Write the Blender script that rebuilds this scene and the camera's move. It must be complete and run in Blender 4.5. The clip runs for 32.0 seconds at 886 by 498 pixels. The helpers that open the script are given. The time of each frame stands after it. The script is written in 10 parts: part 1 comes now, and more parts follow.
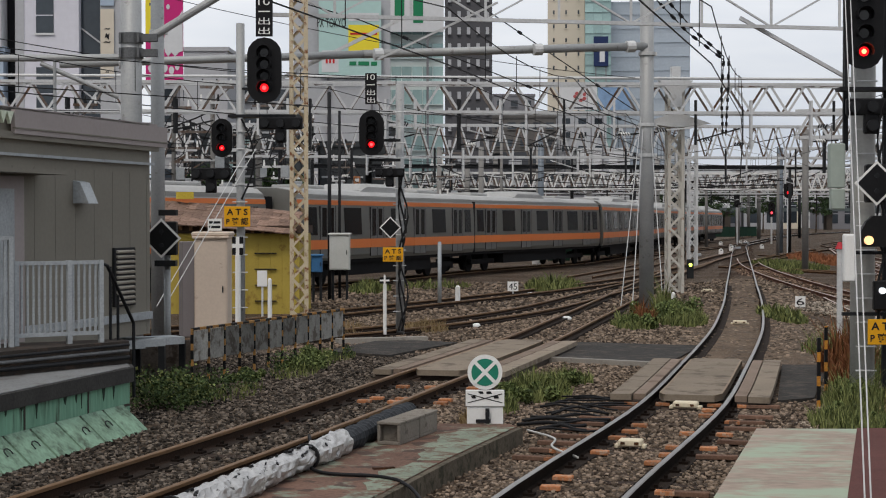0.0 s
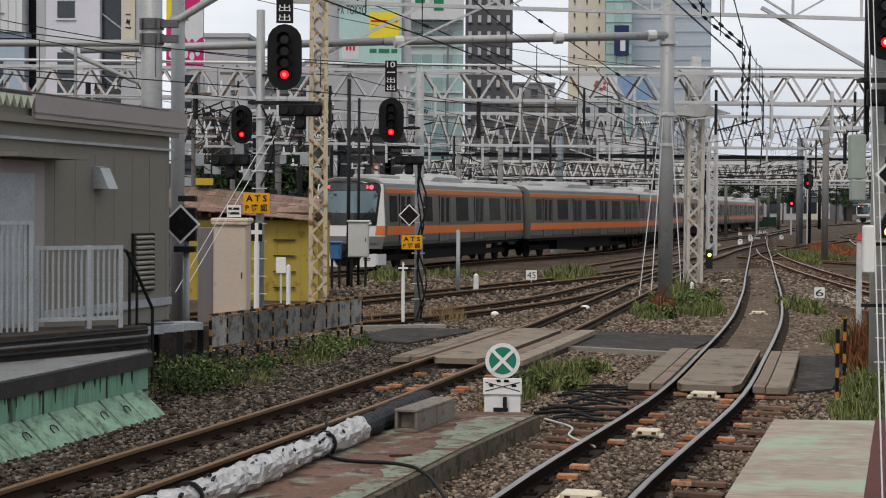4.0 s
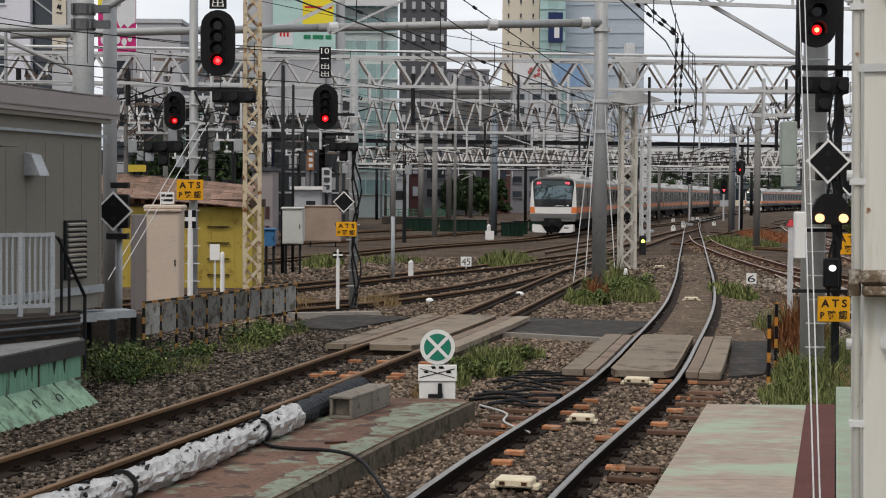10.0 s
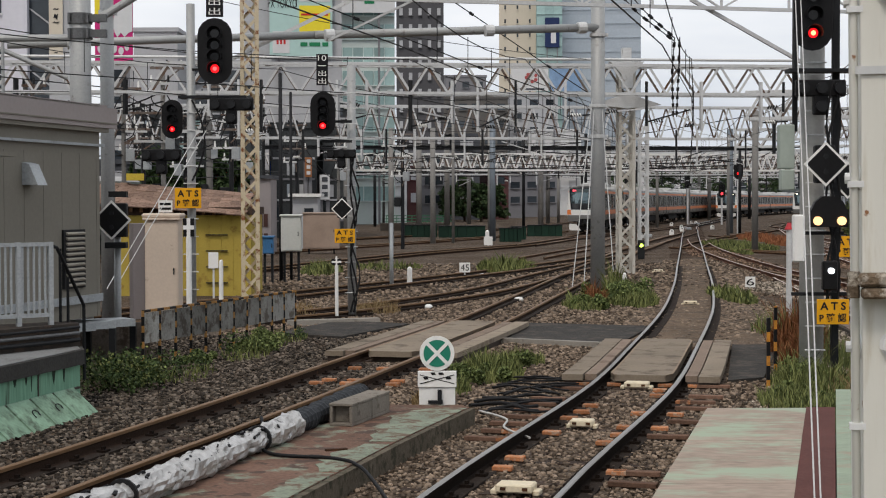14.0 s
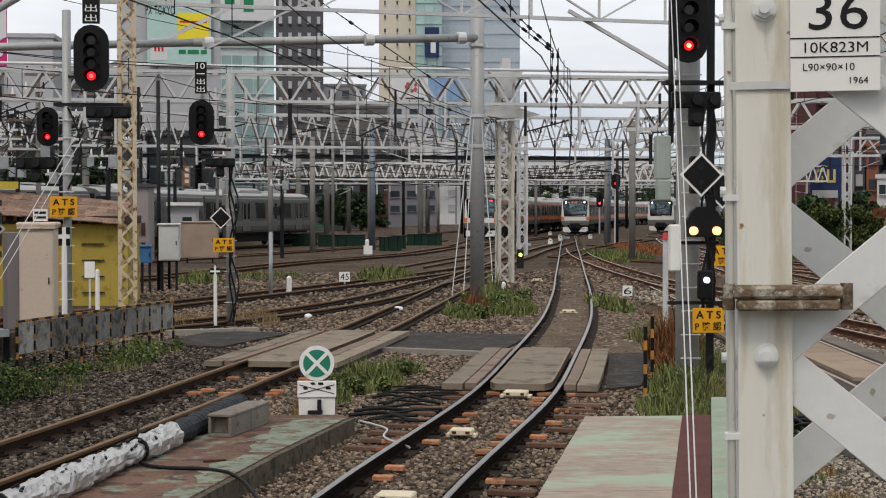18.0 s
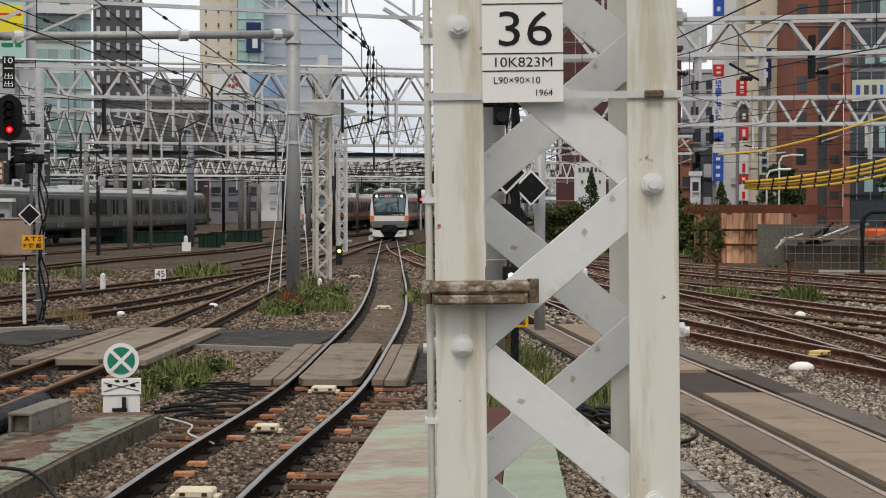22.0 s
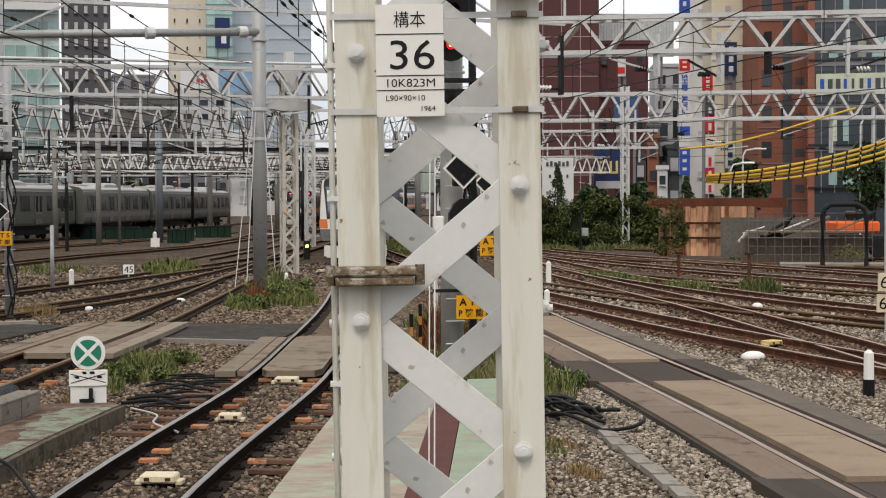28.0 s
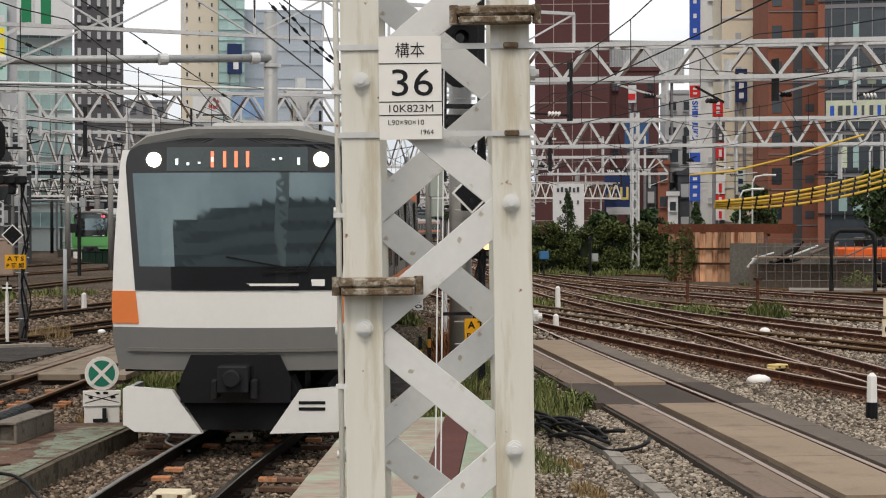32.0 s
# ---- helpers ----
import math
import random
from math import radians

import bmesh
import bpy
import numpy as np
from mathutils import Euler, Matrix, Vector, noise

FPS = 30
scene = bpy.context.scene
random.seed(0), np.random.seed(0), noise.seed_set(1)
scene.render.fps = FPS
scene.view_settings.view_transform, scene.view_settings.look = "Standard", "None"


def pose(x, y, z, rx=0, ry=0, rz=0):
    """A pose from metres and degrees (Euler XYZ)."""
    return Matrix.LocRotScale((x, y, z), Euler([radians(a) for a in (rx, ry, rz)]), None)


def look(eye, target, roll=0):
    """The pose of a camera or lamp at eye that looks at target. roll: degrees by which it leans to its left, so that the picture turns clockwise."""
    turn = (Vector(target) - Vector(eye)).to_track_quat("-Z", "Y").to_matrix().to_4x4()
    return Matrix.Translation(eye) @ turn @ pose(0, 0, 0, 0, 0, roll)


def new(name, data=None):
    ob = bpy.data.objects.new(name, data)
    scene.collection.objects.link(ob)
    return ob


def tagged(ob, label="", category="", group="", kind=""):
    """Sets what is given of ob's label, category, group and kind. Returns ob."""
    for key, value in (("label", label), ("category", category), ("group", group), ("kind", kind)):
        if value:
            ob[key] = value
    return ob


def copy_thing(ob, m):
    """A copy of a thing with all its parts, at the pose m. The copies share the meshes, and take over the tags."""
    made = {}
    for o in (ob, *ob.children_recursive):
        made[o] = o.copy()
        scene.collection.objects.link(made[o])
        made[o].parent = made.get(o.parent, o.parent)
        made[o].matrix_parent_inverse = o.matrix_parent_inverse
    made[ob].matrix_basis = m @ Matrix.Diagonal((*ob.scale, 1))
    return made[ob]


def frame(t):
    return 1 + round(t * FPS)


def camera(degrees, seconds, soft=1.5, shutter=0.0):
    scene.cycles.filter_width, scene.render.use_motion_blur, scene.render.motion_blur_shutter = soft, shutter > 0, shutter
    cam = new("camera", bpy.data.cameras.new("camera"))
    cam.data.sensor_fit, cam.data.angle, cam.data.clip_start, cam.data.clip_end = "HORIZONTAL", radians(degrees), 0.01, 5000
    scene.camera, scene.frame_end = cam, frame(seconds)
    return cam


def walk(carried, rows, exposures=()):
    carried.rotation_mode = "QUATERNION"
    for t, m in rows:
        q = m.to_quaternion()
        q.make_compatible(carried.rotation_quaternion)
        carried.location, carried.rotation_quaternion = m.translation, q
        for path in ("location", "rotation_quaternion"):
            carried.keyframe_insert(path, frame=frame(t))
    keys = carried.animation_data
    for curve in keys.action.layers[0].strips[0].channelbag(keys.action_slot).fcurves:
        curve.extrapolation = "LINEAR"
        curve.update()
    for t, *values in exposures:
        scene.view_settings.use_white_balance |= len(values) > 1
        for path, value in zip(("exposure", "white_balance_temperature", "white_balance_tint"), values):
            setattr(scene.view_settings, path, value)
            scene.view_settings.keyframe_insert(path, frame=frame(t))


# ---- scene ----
cam = camera(29.77, 32.0, soft=1.1)
ROWS = [
    (0.0, pose(0.000, 0.000, 2.500, 88.985, 0.032, 1.640)), (0.5, pose(0.000, 0.000, 2.500, 89.167, -0.006, 1.877)),
    (1.0, pose(0.000, 0.000, 2.500, 89.175, 0.171, 2.768)), (1.5, pose(0.000, 0.000, 2.500, 89.121, -0.008, 3.305)),
    (2.0, pose(0.000, 0.000, 2.500, 89.092, -0.356, 3.279)), (2.5, pose(0.000, 0.000, 2.500, 89.046, -0.447, 3.089)),
    (3.0, pose(0.000, 0.000, 2.500, 88.825, -0.512, 2.814)), (3.5, pose(0.000, 0.000, 2.500, 88.662, -0.494, 2.522)),
    (5.5, pose(0.000, 0.000, 2.500, 88.487, -0.195, 1.889)), (6.0, pose(0.000, 0.000, 2.500, 88.480, -0.202, 1.783)),
    (6.5, pose(0.000, 0.000, 2.500, 88.518, -0.260, 1.610)), (7.0, pose(0.000, 0.000, 2.500, 88.555, -0.477, 1.215)),
    (7.5, pose(0.000, 0.000, 2.500, 88.450, -0.529, 0.736)), (8.0, pose(0.000, 0.000, 2.500, 88.249, -0.544, 0.466)),
    (8.5, pose(0.000, 0.000, 2.500, 88.192, -0.525, 0.354)), (9.0, pose(0.000, 0.000, 2.500, 88.221, -0.538, 0.263)),
    (9.5, pose(0.000, 0.000, 2.500, 88.193, -0.524, 0.101)), (10.0, pose(0.000, 0.000, 2.500, 88.129, -0.382, 0.046)),
    (10.5, pose(0.000, 0.000, 2.500, 88.112, -0.312, 0.127)), (11.0, pose(0.000, 0.000, 2.500, 88.042, -0.300, 0.169)),
    (11.5, pose(0.000, 0.000, 2.500, 87.994, -0.257, 0.127)), (12.0, pose(0.000, 0.000, 2.500, 88.057, -0.229, -0.029)),
    (12.5, pose(0.000, 0.000, 2.500, 88.085, -0.142, -0.146)), (13.0, pose(0.000, 0.000, 2.500, 88.117, 0.000, -0.000)),
    (13.5, pose(0.000, 0.000, 2.500, 88.265, 0.105, 0.039)), (15.5, pose(-0.000, 0.003, 2.502, 88.407, 0.035, -0.228)),
    (16.0, pose(-0.000, 0.006, 2.504, 88.456, 0.067, -0.312)), (16.5, pose(0.003, -0.003, 2.506, 88.491, 0.117, -0.597)),
    (17.0, pose(0.006, -0.011, 2.508, 88.592, 0.198, -1.222)), (17.5, pose(0.002, -0.006, 2.507, 88.581, 0.145, -2.557)),
    (18.0, pose(-0.002, -0.002, 2.507, 88.644, -0.006, -4.146)), (18.5, pose(-0.003, 0.005, 2.507, 88.769, -0.166, -5.043)),
    (19.0, pose(-0.005, 0.013, 2.506, 88.782, -0.300, -5.539)), (19.5, pose(0.004, 0.010, 2.506, 88.893, -0.404, -6.071)),
    (20.0, pose(0.013, 0.007, 2.506, 89.007, -0.454, -6.778)), (20.5, pose(0.017, -0.007, 2.507, 88.913, -0.471, -7.490)),
    (21.0, pose(0.036, -0.008, 2.509, 88.571, -0.023, -8.346)), (21.5, pose(0.099, -0.126, 2.515, 88.328, -0.042, -9.356)),
    (22.0, pose(0.196, -0.261, 2.518, 88.519, -0.037, -10.201)), (22.5, pose(0.282, -0.441, 2.521, 88.571, -0.014, -9.966)),
    (23.0, pose(0.329, -0.480, 2.521, 88.232, 0.069, -9.720)), (23.5, pose(0.314, -0.487, 2.528, 88.177, 0.423, -9.615)),
    (24.0, pose(0.299, -0.548, 2.529, 88.466, 0.545, -10.095)), (24.5, pose(0.339, -0.645, 2.530, 88.540, 0.418, -10.471)),
    (26.5, pose(0.238, -0.896, 2.530, 88.461, 0.096, -10.895)), (27.0, pose(0.240, -0.940, 2.527, 88.460, 0.038, -11.386)),
    (27.5, pose(0.244, -0.945, 2.527, 88.396, 0.068, -11.433)), (28.0, pose(0.246, -0.949, 2.525, 88.331, 0.220, -11.213)),
    (28.5, pose(0.254, -0.946, 2.524, 88.283, 0.316, -10.822)), (29.0, pose(0.261, -0.944, 2.523, 88.254, 0.421, -10.550)),
    (29.5, pose(0.264, -0.953, 2.522, 88.273, 0.311, -10.534)), (30.0, pose(0.230, -0.998, 2.524, 88.298, 0.210, -10.876)),
    (30.5, pose(0.218, -1.021, 2.519, 88.330, -0.030, -10.946)), (31.0, pose(0.210, -1.113, 2.519, 88.358, -0.074, -10.763)),
    (31.5, pose(0.180, -1.190, 2.519, 88.660, -0.017, -10.951)), (32.0, pose(0.216, -1.289, 2.500, 89.219, 0.092, -10.829)),
]

walk(cam, ROWS, exposures=[(0, -0.33, 6650, 12), (6, -0.18, 6750, 12), (20, -0.17, 6800, 12), (26, 0.03, 7060, 12), (32, 0.0, 7040, 12)])

# ---- sky and sun ----
world = bpy.data.worlds.new("overcast_sky")
scene.world = world
world.use_nodes = True
wn = world.node_tree.nodes
wl = world.node_tree.links
sky = wn.new("ShaderNodeTexSky")
sky.sky_type = "NISHITA"
sky.sun_disc = False
sky.sun_elevation, sky.sun_rotation = radians(48), radians(200)
sky.dust_density = 4.0
cloud = wn.new("ShaderNodeTexNoise")
cloud.inputs["Scale"].default_value = 2.2
cloud.inputs["Detail"].default_value = 5
cramp = wn.new("ShaderNodeValToRGB")
cramp.color_ramp.elements[0].position, cramp.color_ramp.elements[1].position = 0.38, 0.66
cramp.color_ramp.elements[0].color = (7.8, 8.7, 9.9, 1)
cramp.color_ramp.elements[1].color = (13.2, 13.75, 14.3, 1)
wmix = wn.new("ShaderNodeMixRGB")
wmix.inputs[0].default_value = 0.86
cmap = wn.new("ShaderNodeMapping")
cmap.inputs["Scale"].default_value = (1.0, 1.0, 4.5)
ctex = wn.new("ShaderNodeTexCoord")
wl.new(ctex.outputs["Generated"], cmap.inputs[0])
wl.new(cmap.outputs[0], cloud.inputs["Vector"])
wl.new(cloud.outputs[0], cramp.inputs[0])
wl.new(sky.outputs[0], wmix.inputs[1])
wl.new(cramp.outputs[0], wmix.inputs[2])
wl.new(wmix.outputs[0], wn["Background"].inputs[0])
wn["Background"].inputs[1].default_value = 0.1

sun = new("sun", bpy.data.lights.new("sun", "SUN"))
sun.data.energy, sun.data.angle, sun.data.color = 1.5, radians(16), (1.0, 0.935, 0.845)
sun.matrix_world = look((0, 0, 60), (14, 40, 0))


# ---- materials ----
MATS = {}


def mat(name, col, rough=0.7, metal=0.0, var=0.25, s1=1.2, s2=25.0, bump=0.15, stain=None, amount=0.55, vary=0.0, emit=0.0, streak=False, stretch=None, spots=None, fixed=False, edge=0.1):
    """A worn surface: two scales of tone, an optional stain with its own shape, and fine relief."""
    if name in MATS:
        return MATS[name]
    m = bpy.data.materials.new(name)
    MATS[name] = m
    m.use_nodes = True
    n, l = m.node_tree.nodes, m.node_tree.links
    b = n["Principled BSDF"]
    b.inputs["Roughness"].default_value, b.inputs["Metallic"].default_value = rough, metal
    b.inputs["Specular IOR Level"].default_value = 0.5 if rough < 0.45 or metal > 0.5 else 0.15
    tc = n.new("ShaderNodeTexCoord")
    mp = n.new("ShaderNodeMapping")
    if fixed:
        ge = n.new("ShaderNodeNewGeometry")
        l.new(ge.outputs["Position"], mp.inputs[0])
    else:
        l.new(tc.outputs["Object"], mp.inputs[0])
    if streak:
        mp.inputs["Scale"].default_value = (1, 1, 0.12)
    if stretch:
        mp.inputs["Scale"].default_value = stretch
    na, nb = n.new("ShaderNodeTexNoise"), n.new("ShaderNodeTexNoise")
    for q, s in ((na, s1), (nb, s2)):
        q.inputs["Scale"].default_value = s
        q.inputs["Detail"].default_value = 4
        l.new(mp.outputs[0], q.inputs["Vector"])
    add = n.new("ShaderNodeMath")
    add.operation = "ADD"
    l.new(na.outputs[0], add.inputs[0])
    l.new(nb.outputs[0], add.inputs[1])
    ramp = n.new("ShaderNodeValToRGB")
    hf = n.new("ShaderNodeMath")
    hf.operation = "MULTIPLY"
    hf.inputs[1].default_value = 0.5
    l.new(add.outputs[0], hf.inputs[0])
    l.new(hf.outputs[0], ramp.inputs[0])
    ramp.color_ramp.elements[0].position, ramp.color_ramp.elements[1].position = 0.32, 0.68
    ramp.color_ramp.elements[0].color = (*[c * (1 - var) for c in col], 1)
    ramp.color_ramp.elements[1].color = (*[min(1, c * (1 + var * 0.7)) for c in col], 1)
    out = ramp.outputs[0]
    if stain:
        ns = n.new("ShaderNodeTexNoise")
        ns.inputs["Scale"].default_value = s1 * 2.3
        ns.inputs["Detail"].default_value = 7
        ns.inputs["Roughness"].default_value = 0.65
        l.new(mp.outputs[0], ns.inputs["Vector"])
        rs = n.new("ShaderNodeValToRGB")
        rs.color_ramp.elements[0].position, rs.color_ramp.elements[1].position = amount, amount + edge
        l.new(ns.outputs[0], rs.inputs[0])
        mx = n.new("ShaderNodeMixRGB")
        l.new(rs.outputs[0], mx.inputs[0])
        l.new(out, mx.inputs[1])
        mx.inputs[2].default_value = (*stain, 1)
        out = mx.outputs[0]
    if spots:
        nd = n.new("ShaderNodeTexNoise")
        nd.inputs["Scale"].default_value = spots[1]
        nd.inputs["Detail"].default_value = 3
        l.new(tc.outputs["Object"], nd.inputs["Vector"])
        rd = n.new("ShaderNodeValToRGB")
        rd.color_ramp.elements[0].position, rd.color_ramp.elements[1].position = spots[2], spots[2] + 0.04
        l.new(nd.outputs[0], rd.inputs[0])
        md = n.new("ShaderNodeMixRGB")
        l.new(rd.outputs[0], md.inputs[0])
        l.new(out, md.inputs[1])
        md.inputs[2].default_value = (*spots[0], 1)
        out = md.outputs[0]
    if vary:
        oi = n.new("ShaderNodeObjectInfo")
        mr = n.new("ShaderNodeMapRange")
        mr.inputs[3].default_value, mr.inputs[4].default_value = 1 - vary, 1 + vary
        l.new(oi.outputs["Random"], mr.inputs[0])
        hs = n.new("ShaderNodeHueSaturation")
        l.new(mr.outputs[0], hs.inputs["Value"])
        l.new(out, hs.inputs["Color"])
        out = hs.outputs[0]
    l.new(out, b.inputs["Base Color"])
    if bump:
        bp = n.new("ShaderNodeBump")
        bp.inputs["Strength"].default_value = bump
        bp.inputs["Distance"].default_value = 0.02
        l.new(nb.outputs[0], bp.inputs["Height"])
        l.new(bp.outputs[0], b.inputs["Normal"])
    if emit:
        b.inputs["Emission Color"].default_value = (*col, 1)
        b.inputs["Emission Strength"].default_value = emit
    return m


def stones(name, cols, scale):
    """Crushed stone: every cell its own tone, with relief."""
    m = bpy.data.materials.new(name)
    m.use_nodes = True
    n, l = m.node_tree.nodes, m.node_tree.links
    b = n["Principled BSDF"]
    b.inputs["Roughness"].default_value = 0.9
    b.inputs["Specular IOR Level"].default_value = 0.1
    tc = n.new("ShaderNodeTexCoord")
    vo = n.new("ShaderNodeTexVoronoi")
    vo.inputs["Scale"].default_value = scale
    big = n.new("ShaderNodeTexNoise")
    big.inputs["Scale"].default_value = 0.35
    big.inputs["Detail"].default_value = 6
    l.new(tc.outputs["Object"], vo.inputs["Vector"])
    l.new(tc.outputs["Object"], big.inputs["Vector"])
    sp = n.new("ShaderNodeSeparateColor")
    l.new(vo.outputs["Color"], sp.inputs[0])
    r1 = n.new("ShaderNodeValToRGB")
    for k, c in enumerate(cols[:2]):
        r1.color_ramp.elements[k].color = (*c, 1)
    l.new(sp.outputs[0], r1.inputs[0])
    rb = n.new("ShaderNodeValToRGB")
    rb.color_ramp.elements[0].position, rb.color_ramp.elements[1].position = 0.42, 0.62
    l.new(big.outputs[0], rb.inputs[0])
    mx = n.new("ShaderNodeMixRGB")
    mx.blend_type = "MULTIPLY"
    mx.inputs[0].default_value = 0.75
    tint = n.new("ShaderNodeMixRGB")
    tint.inputs[1].default_value = (*cols[2], 1)
    tint.inputs[2].default_value = (1, 1, 1, 1)
    l.new(rb.outputs[0], tint.inputs[0])
    l.new(r1.outputs[0], mx.inputs[1])
    l.new(tint.outputs[0], mx.inputs[2])
    l.new(mx.outputs[0], b.inputs["Base Color"])
    bp = n.new("ShaderNodeBump")
    bp.inputs["Strength"].default_value = 0.9
    bp.inputs["Distance"].default_value = 0.04
    l.new(vo.outputs["Distance"], bp.inputs["Height"])
    l.new(bp.outputs[0], b.inputs["Normal"])
    return m


def island_mat(name, c0, c1, rough=0.85, spread=0.0):
    """A tone of its own for each loose piece of a joined mesh."""
    m = bpy.data.materials.new(name)
    m.use_nodes = True
    n, l = m.node_tree.nodes, m.node_tree.links
    g = n.new("ShaderNodeNewGeometry")
    r = n.new("ShaderNodeValToRGB")
    r.color_ramp.elements[0].color, r.color_ramp.elements[1].color = (*c0, 1), (*c1, 1)
    if spread:
        e = r.color_ramp.elements.new(0.62)
        e.color = (*[a + (b - a) * spread for a, b in zip(c0, c1)], 1)
    l.new(g.outputs["Random Per Island"], r.inputs[0])
    l.new(r.outputs[0], n["Principled BSDF"].inputs["Base Color"])
    n["Principled BSDF"].inputs["Roughness"].default_value = rough
    n["Principled BSDF"].inputs["Specular IOR Level"].default_value = 0.12
    return m


def glow(name, col, strength):
    m = bpy.data.materials.new(name)
    m.use_nodes = True
    b = m.node_tree.nodes["Principled BSDF"]
    b.inputs["Base Color"].default_value = (*col, 1)
    b.inputs["Emission Color"].default_value = (*col, 1)
    b.inputs["Emission Strength"].default_value = strength
    return m


BALLAST = stones("ballast_ground", ((0.030, 0.024, 0.019), (0.185, 0.145, 0.112), (0.58, 0.48, 0.40)), 20)
STONE = island_mat("ballast_stone", (0.028, 0.021, 0.016), (0.345, 0.262, 0.195), spread=0.50)
STONE_R = island_mat("pale_ballast_stone", (0.062, 0.051, 0.041), (0.51, 0.435, 0.35), spread=0.52)
RUST = mat("rusty_rail", (0.06, 0.03, 0.018), 0.8, 0.2, 0.35, 2, 30, 0.3, stain=(0.13, 0.052, 0.02), amount=0.55)
RUSTRED = mat("red_rust_rail", (0.095, 0.040, 0.025), 0.85, 0.0, 0.4, 2, 30, 0.3, stain=(0.20, 0.080, 0.036), amount=0.54)
RUSTDARK = mat("dark_rusty_rail", (0.034, 0.019, 0.012), 0.85, 0.1, 0.35, 2, 30, 0.3, stain=(0.10, 0.046, 0.020), amount=0.60)
RAILDARK = mat("dark_rail", (0.014, 0.010, 0.008), 0.9, 0.0, 0.3, 2, 30, 0.2)
RAILDARK.node_tree.nodes["Principled BSDF"].inputs["Specular IOR Level"].default_value = 0.04
POLISH = mat("polished_railhead", (0.34, 0.315, 0.29), 0.30, 1.0, 0.08, 3, 60, 0.02)
BROWNHEAD = mat("worn_brown_railhead", (0.40, 0.30, 0.24), 0.4, 0.45, 0.12, 3, 60, 0.03)
DULLHEAD = mat("dull_railhead", (0.185, 0.108, 0.056), 0.5, 0.25, 0.2, 3, 60, 0.05)
WOOD = mat("sleeper_wood", (0.062, 0.042, 0.032), 0.9, 0, 0.35, 3, 40, 0.4, vary=0.35, fixed=True)
CONCRETE = mat("weathered_concrete", (0.27, 0.25, 0.22), 0.9, 0, 0.2, 1.5, 30, 0.25, stain=(0.17, 0.15, 0.13), amount=0.56, vary=0.08)
DARKCONC = mat("dark_stained_concrete", (0.065, 0.055, 0.046), 0.9, 0, 0.3, 1.5, 30, 0.3)
BOARD = mat("crossing_board", (0.240, 0.197, 0.150), 0.85, 0, 0.2, 0.8, 35, 0.15, stain=(0.125, 0.098, 0.075), amount=0.52, vary=0.22, fixed=True)
BOARDPALE = mat("pale_crossing_board", (0.275, 0.212, 0.152), 0.85, 0, 0.16, 0.7, 35, 0.15, stain=(0.20, 0.145, 0.11), amount=0.52, vary=0.12, fixed=True, edge=0.2)
BOARDRED = mat("red_brown_board", (0.205, 0.155, 0.12), 0.85, 0, 0.2, 0.7, 35, 0.15, stain=(0.12, 0.085, 0.065), amount=0.54, vary=0.12, fixed=True)
BOARDGREY = mat("grey_brown_board", (0.13, 0.108, 0.09), 0.85, 0, 0.2, 0.7, 35, 0.15, stain=(0.19, 0.155, 0.125), amount=0.57, vary=0.12, fixed=True)
BOARDDARK = mat("dark_crossing_board", (0.065, 0.05, 0.042), 0.85, 0, 0.2, 1.0, 35, 0.2, vary=0.1, fixed=True)
ASPHALT = mat("asphalt", (0.044, 0.041, 0.038), 0.9, 0, 0.4, 1.5, 60, 0.4, stain=(0.10, 0.084, 0.068), amount=0.52, edge=0.16)
GREENPAINT = mat("peeling_green_paint", (0.275, 0.33, 0.25), 0.75, 0, 0.2, 1.1, 25, 0.2, stain=(0.31, 0.24, 0.19), amount=0.57, stretch=(0.6, 1.8, 1))
PINKPAINT = mat("worn_pink_platform", (0.335, 0.268, 0.218), 0.85, 0, 0.3, 0.7, 12, 0.2, stain=(0.315, 0.37, 0.28), amount=0.455, stretch=(0.6, 1.25, 1), edge=0.12)
MAROON = mat("maroon_strip", (0.105, 0.042, 0.036), 0.85, 0, 0.25, 2, 30, 0.2)
GREENWALL = mat("pale_green_wall", (0.175, 0.345, 0.24), 0.8, 0, 0.3, 1.6, 20, 0.2, stain=(0.06, 0.085, 0.06), amount=0.55, streak=True, fixed=True)
SHED = mat("shed_sheet", (0.215, 0.20, 0.168), 0.6, 0.1, 0.08, 1, 15, 0.05)
SHEDTRIM = mat("shed_fascia", (0.34, 0.30, 0.29), 0.55, 0.1, 0.08, 1, 15, 0.05)
GREYPAINT = mat("grey_paint", (0.37, 0.395, 0.41), 0.5, 0.2, 0.25, 2, 30, 0.08, stain=(0.25, 0.25, 0.25), amount=0.6)
POLEGREY = mat("grey_steel_pole", (0.36, 0.37, 0.37), 0.55, 0.3, 0.14, 1.5, 25, 0.08, stain=(0.20, 0.19, 0.18), amount=0.6)
GALV = mat("galvanised_steel", (0.58, 0.59, 0.59), 0.5, 0.1, 0.16, 1, 20, 0.06, stain=(0.30, 0.27, 0.24), amount=0.62)
TRUSSGREY = mat("truss_steel", (0.53, 0.54, 0.545), 0.55, 0.05, 0.18, 0.8, 15, 0.05, stain=(0.22, 0.16, 0.13), amount=0.63)
TRUSSFAR = mat("far_truss_steel", (0.52, 0.53, 0.54), 0.6, 0.0, 0.15, 0.5, 10, 0.0)
DARKSTEEL = mat("weathered_clamp_steel", (0.13, 0.135, 0.14), 0.6, 0.3, 0.3, 4, 30, 0.1)
COLGREY = mat("column_steel", (0.20, 0.195, 0.185), 0.6, 0.0, 0.2, 0.5, 10, 0.0, vary=0.35)
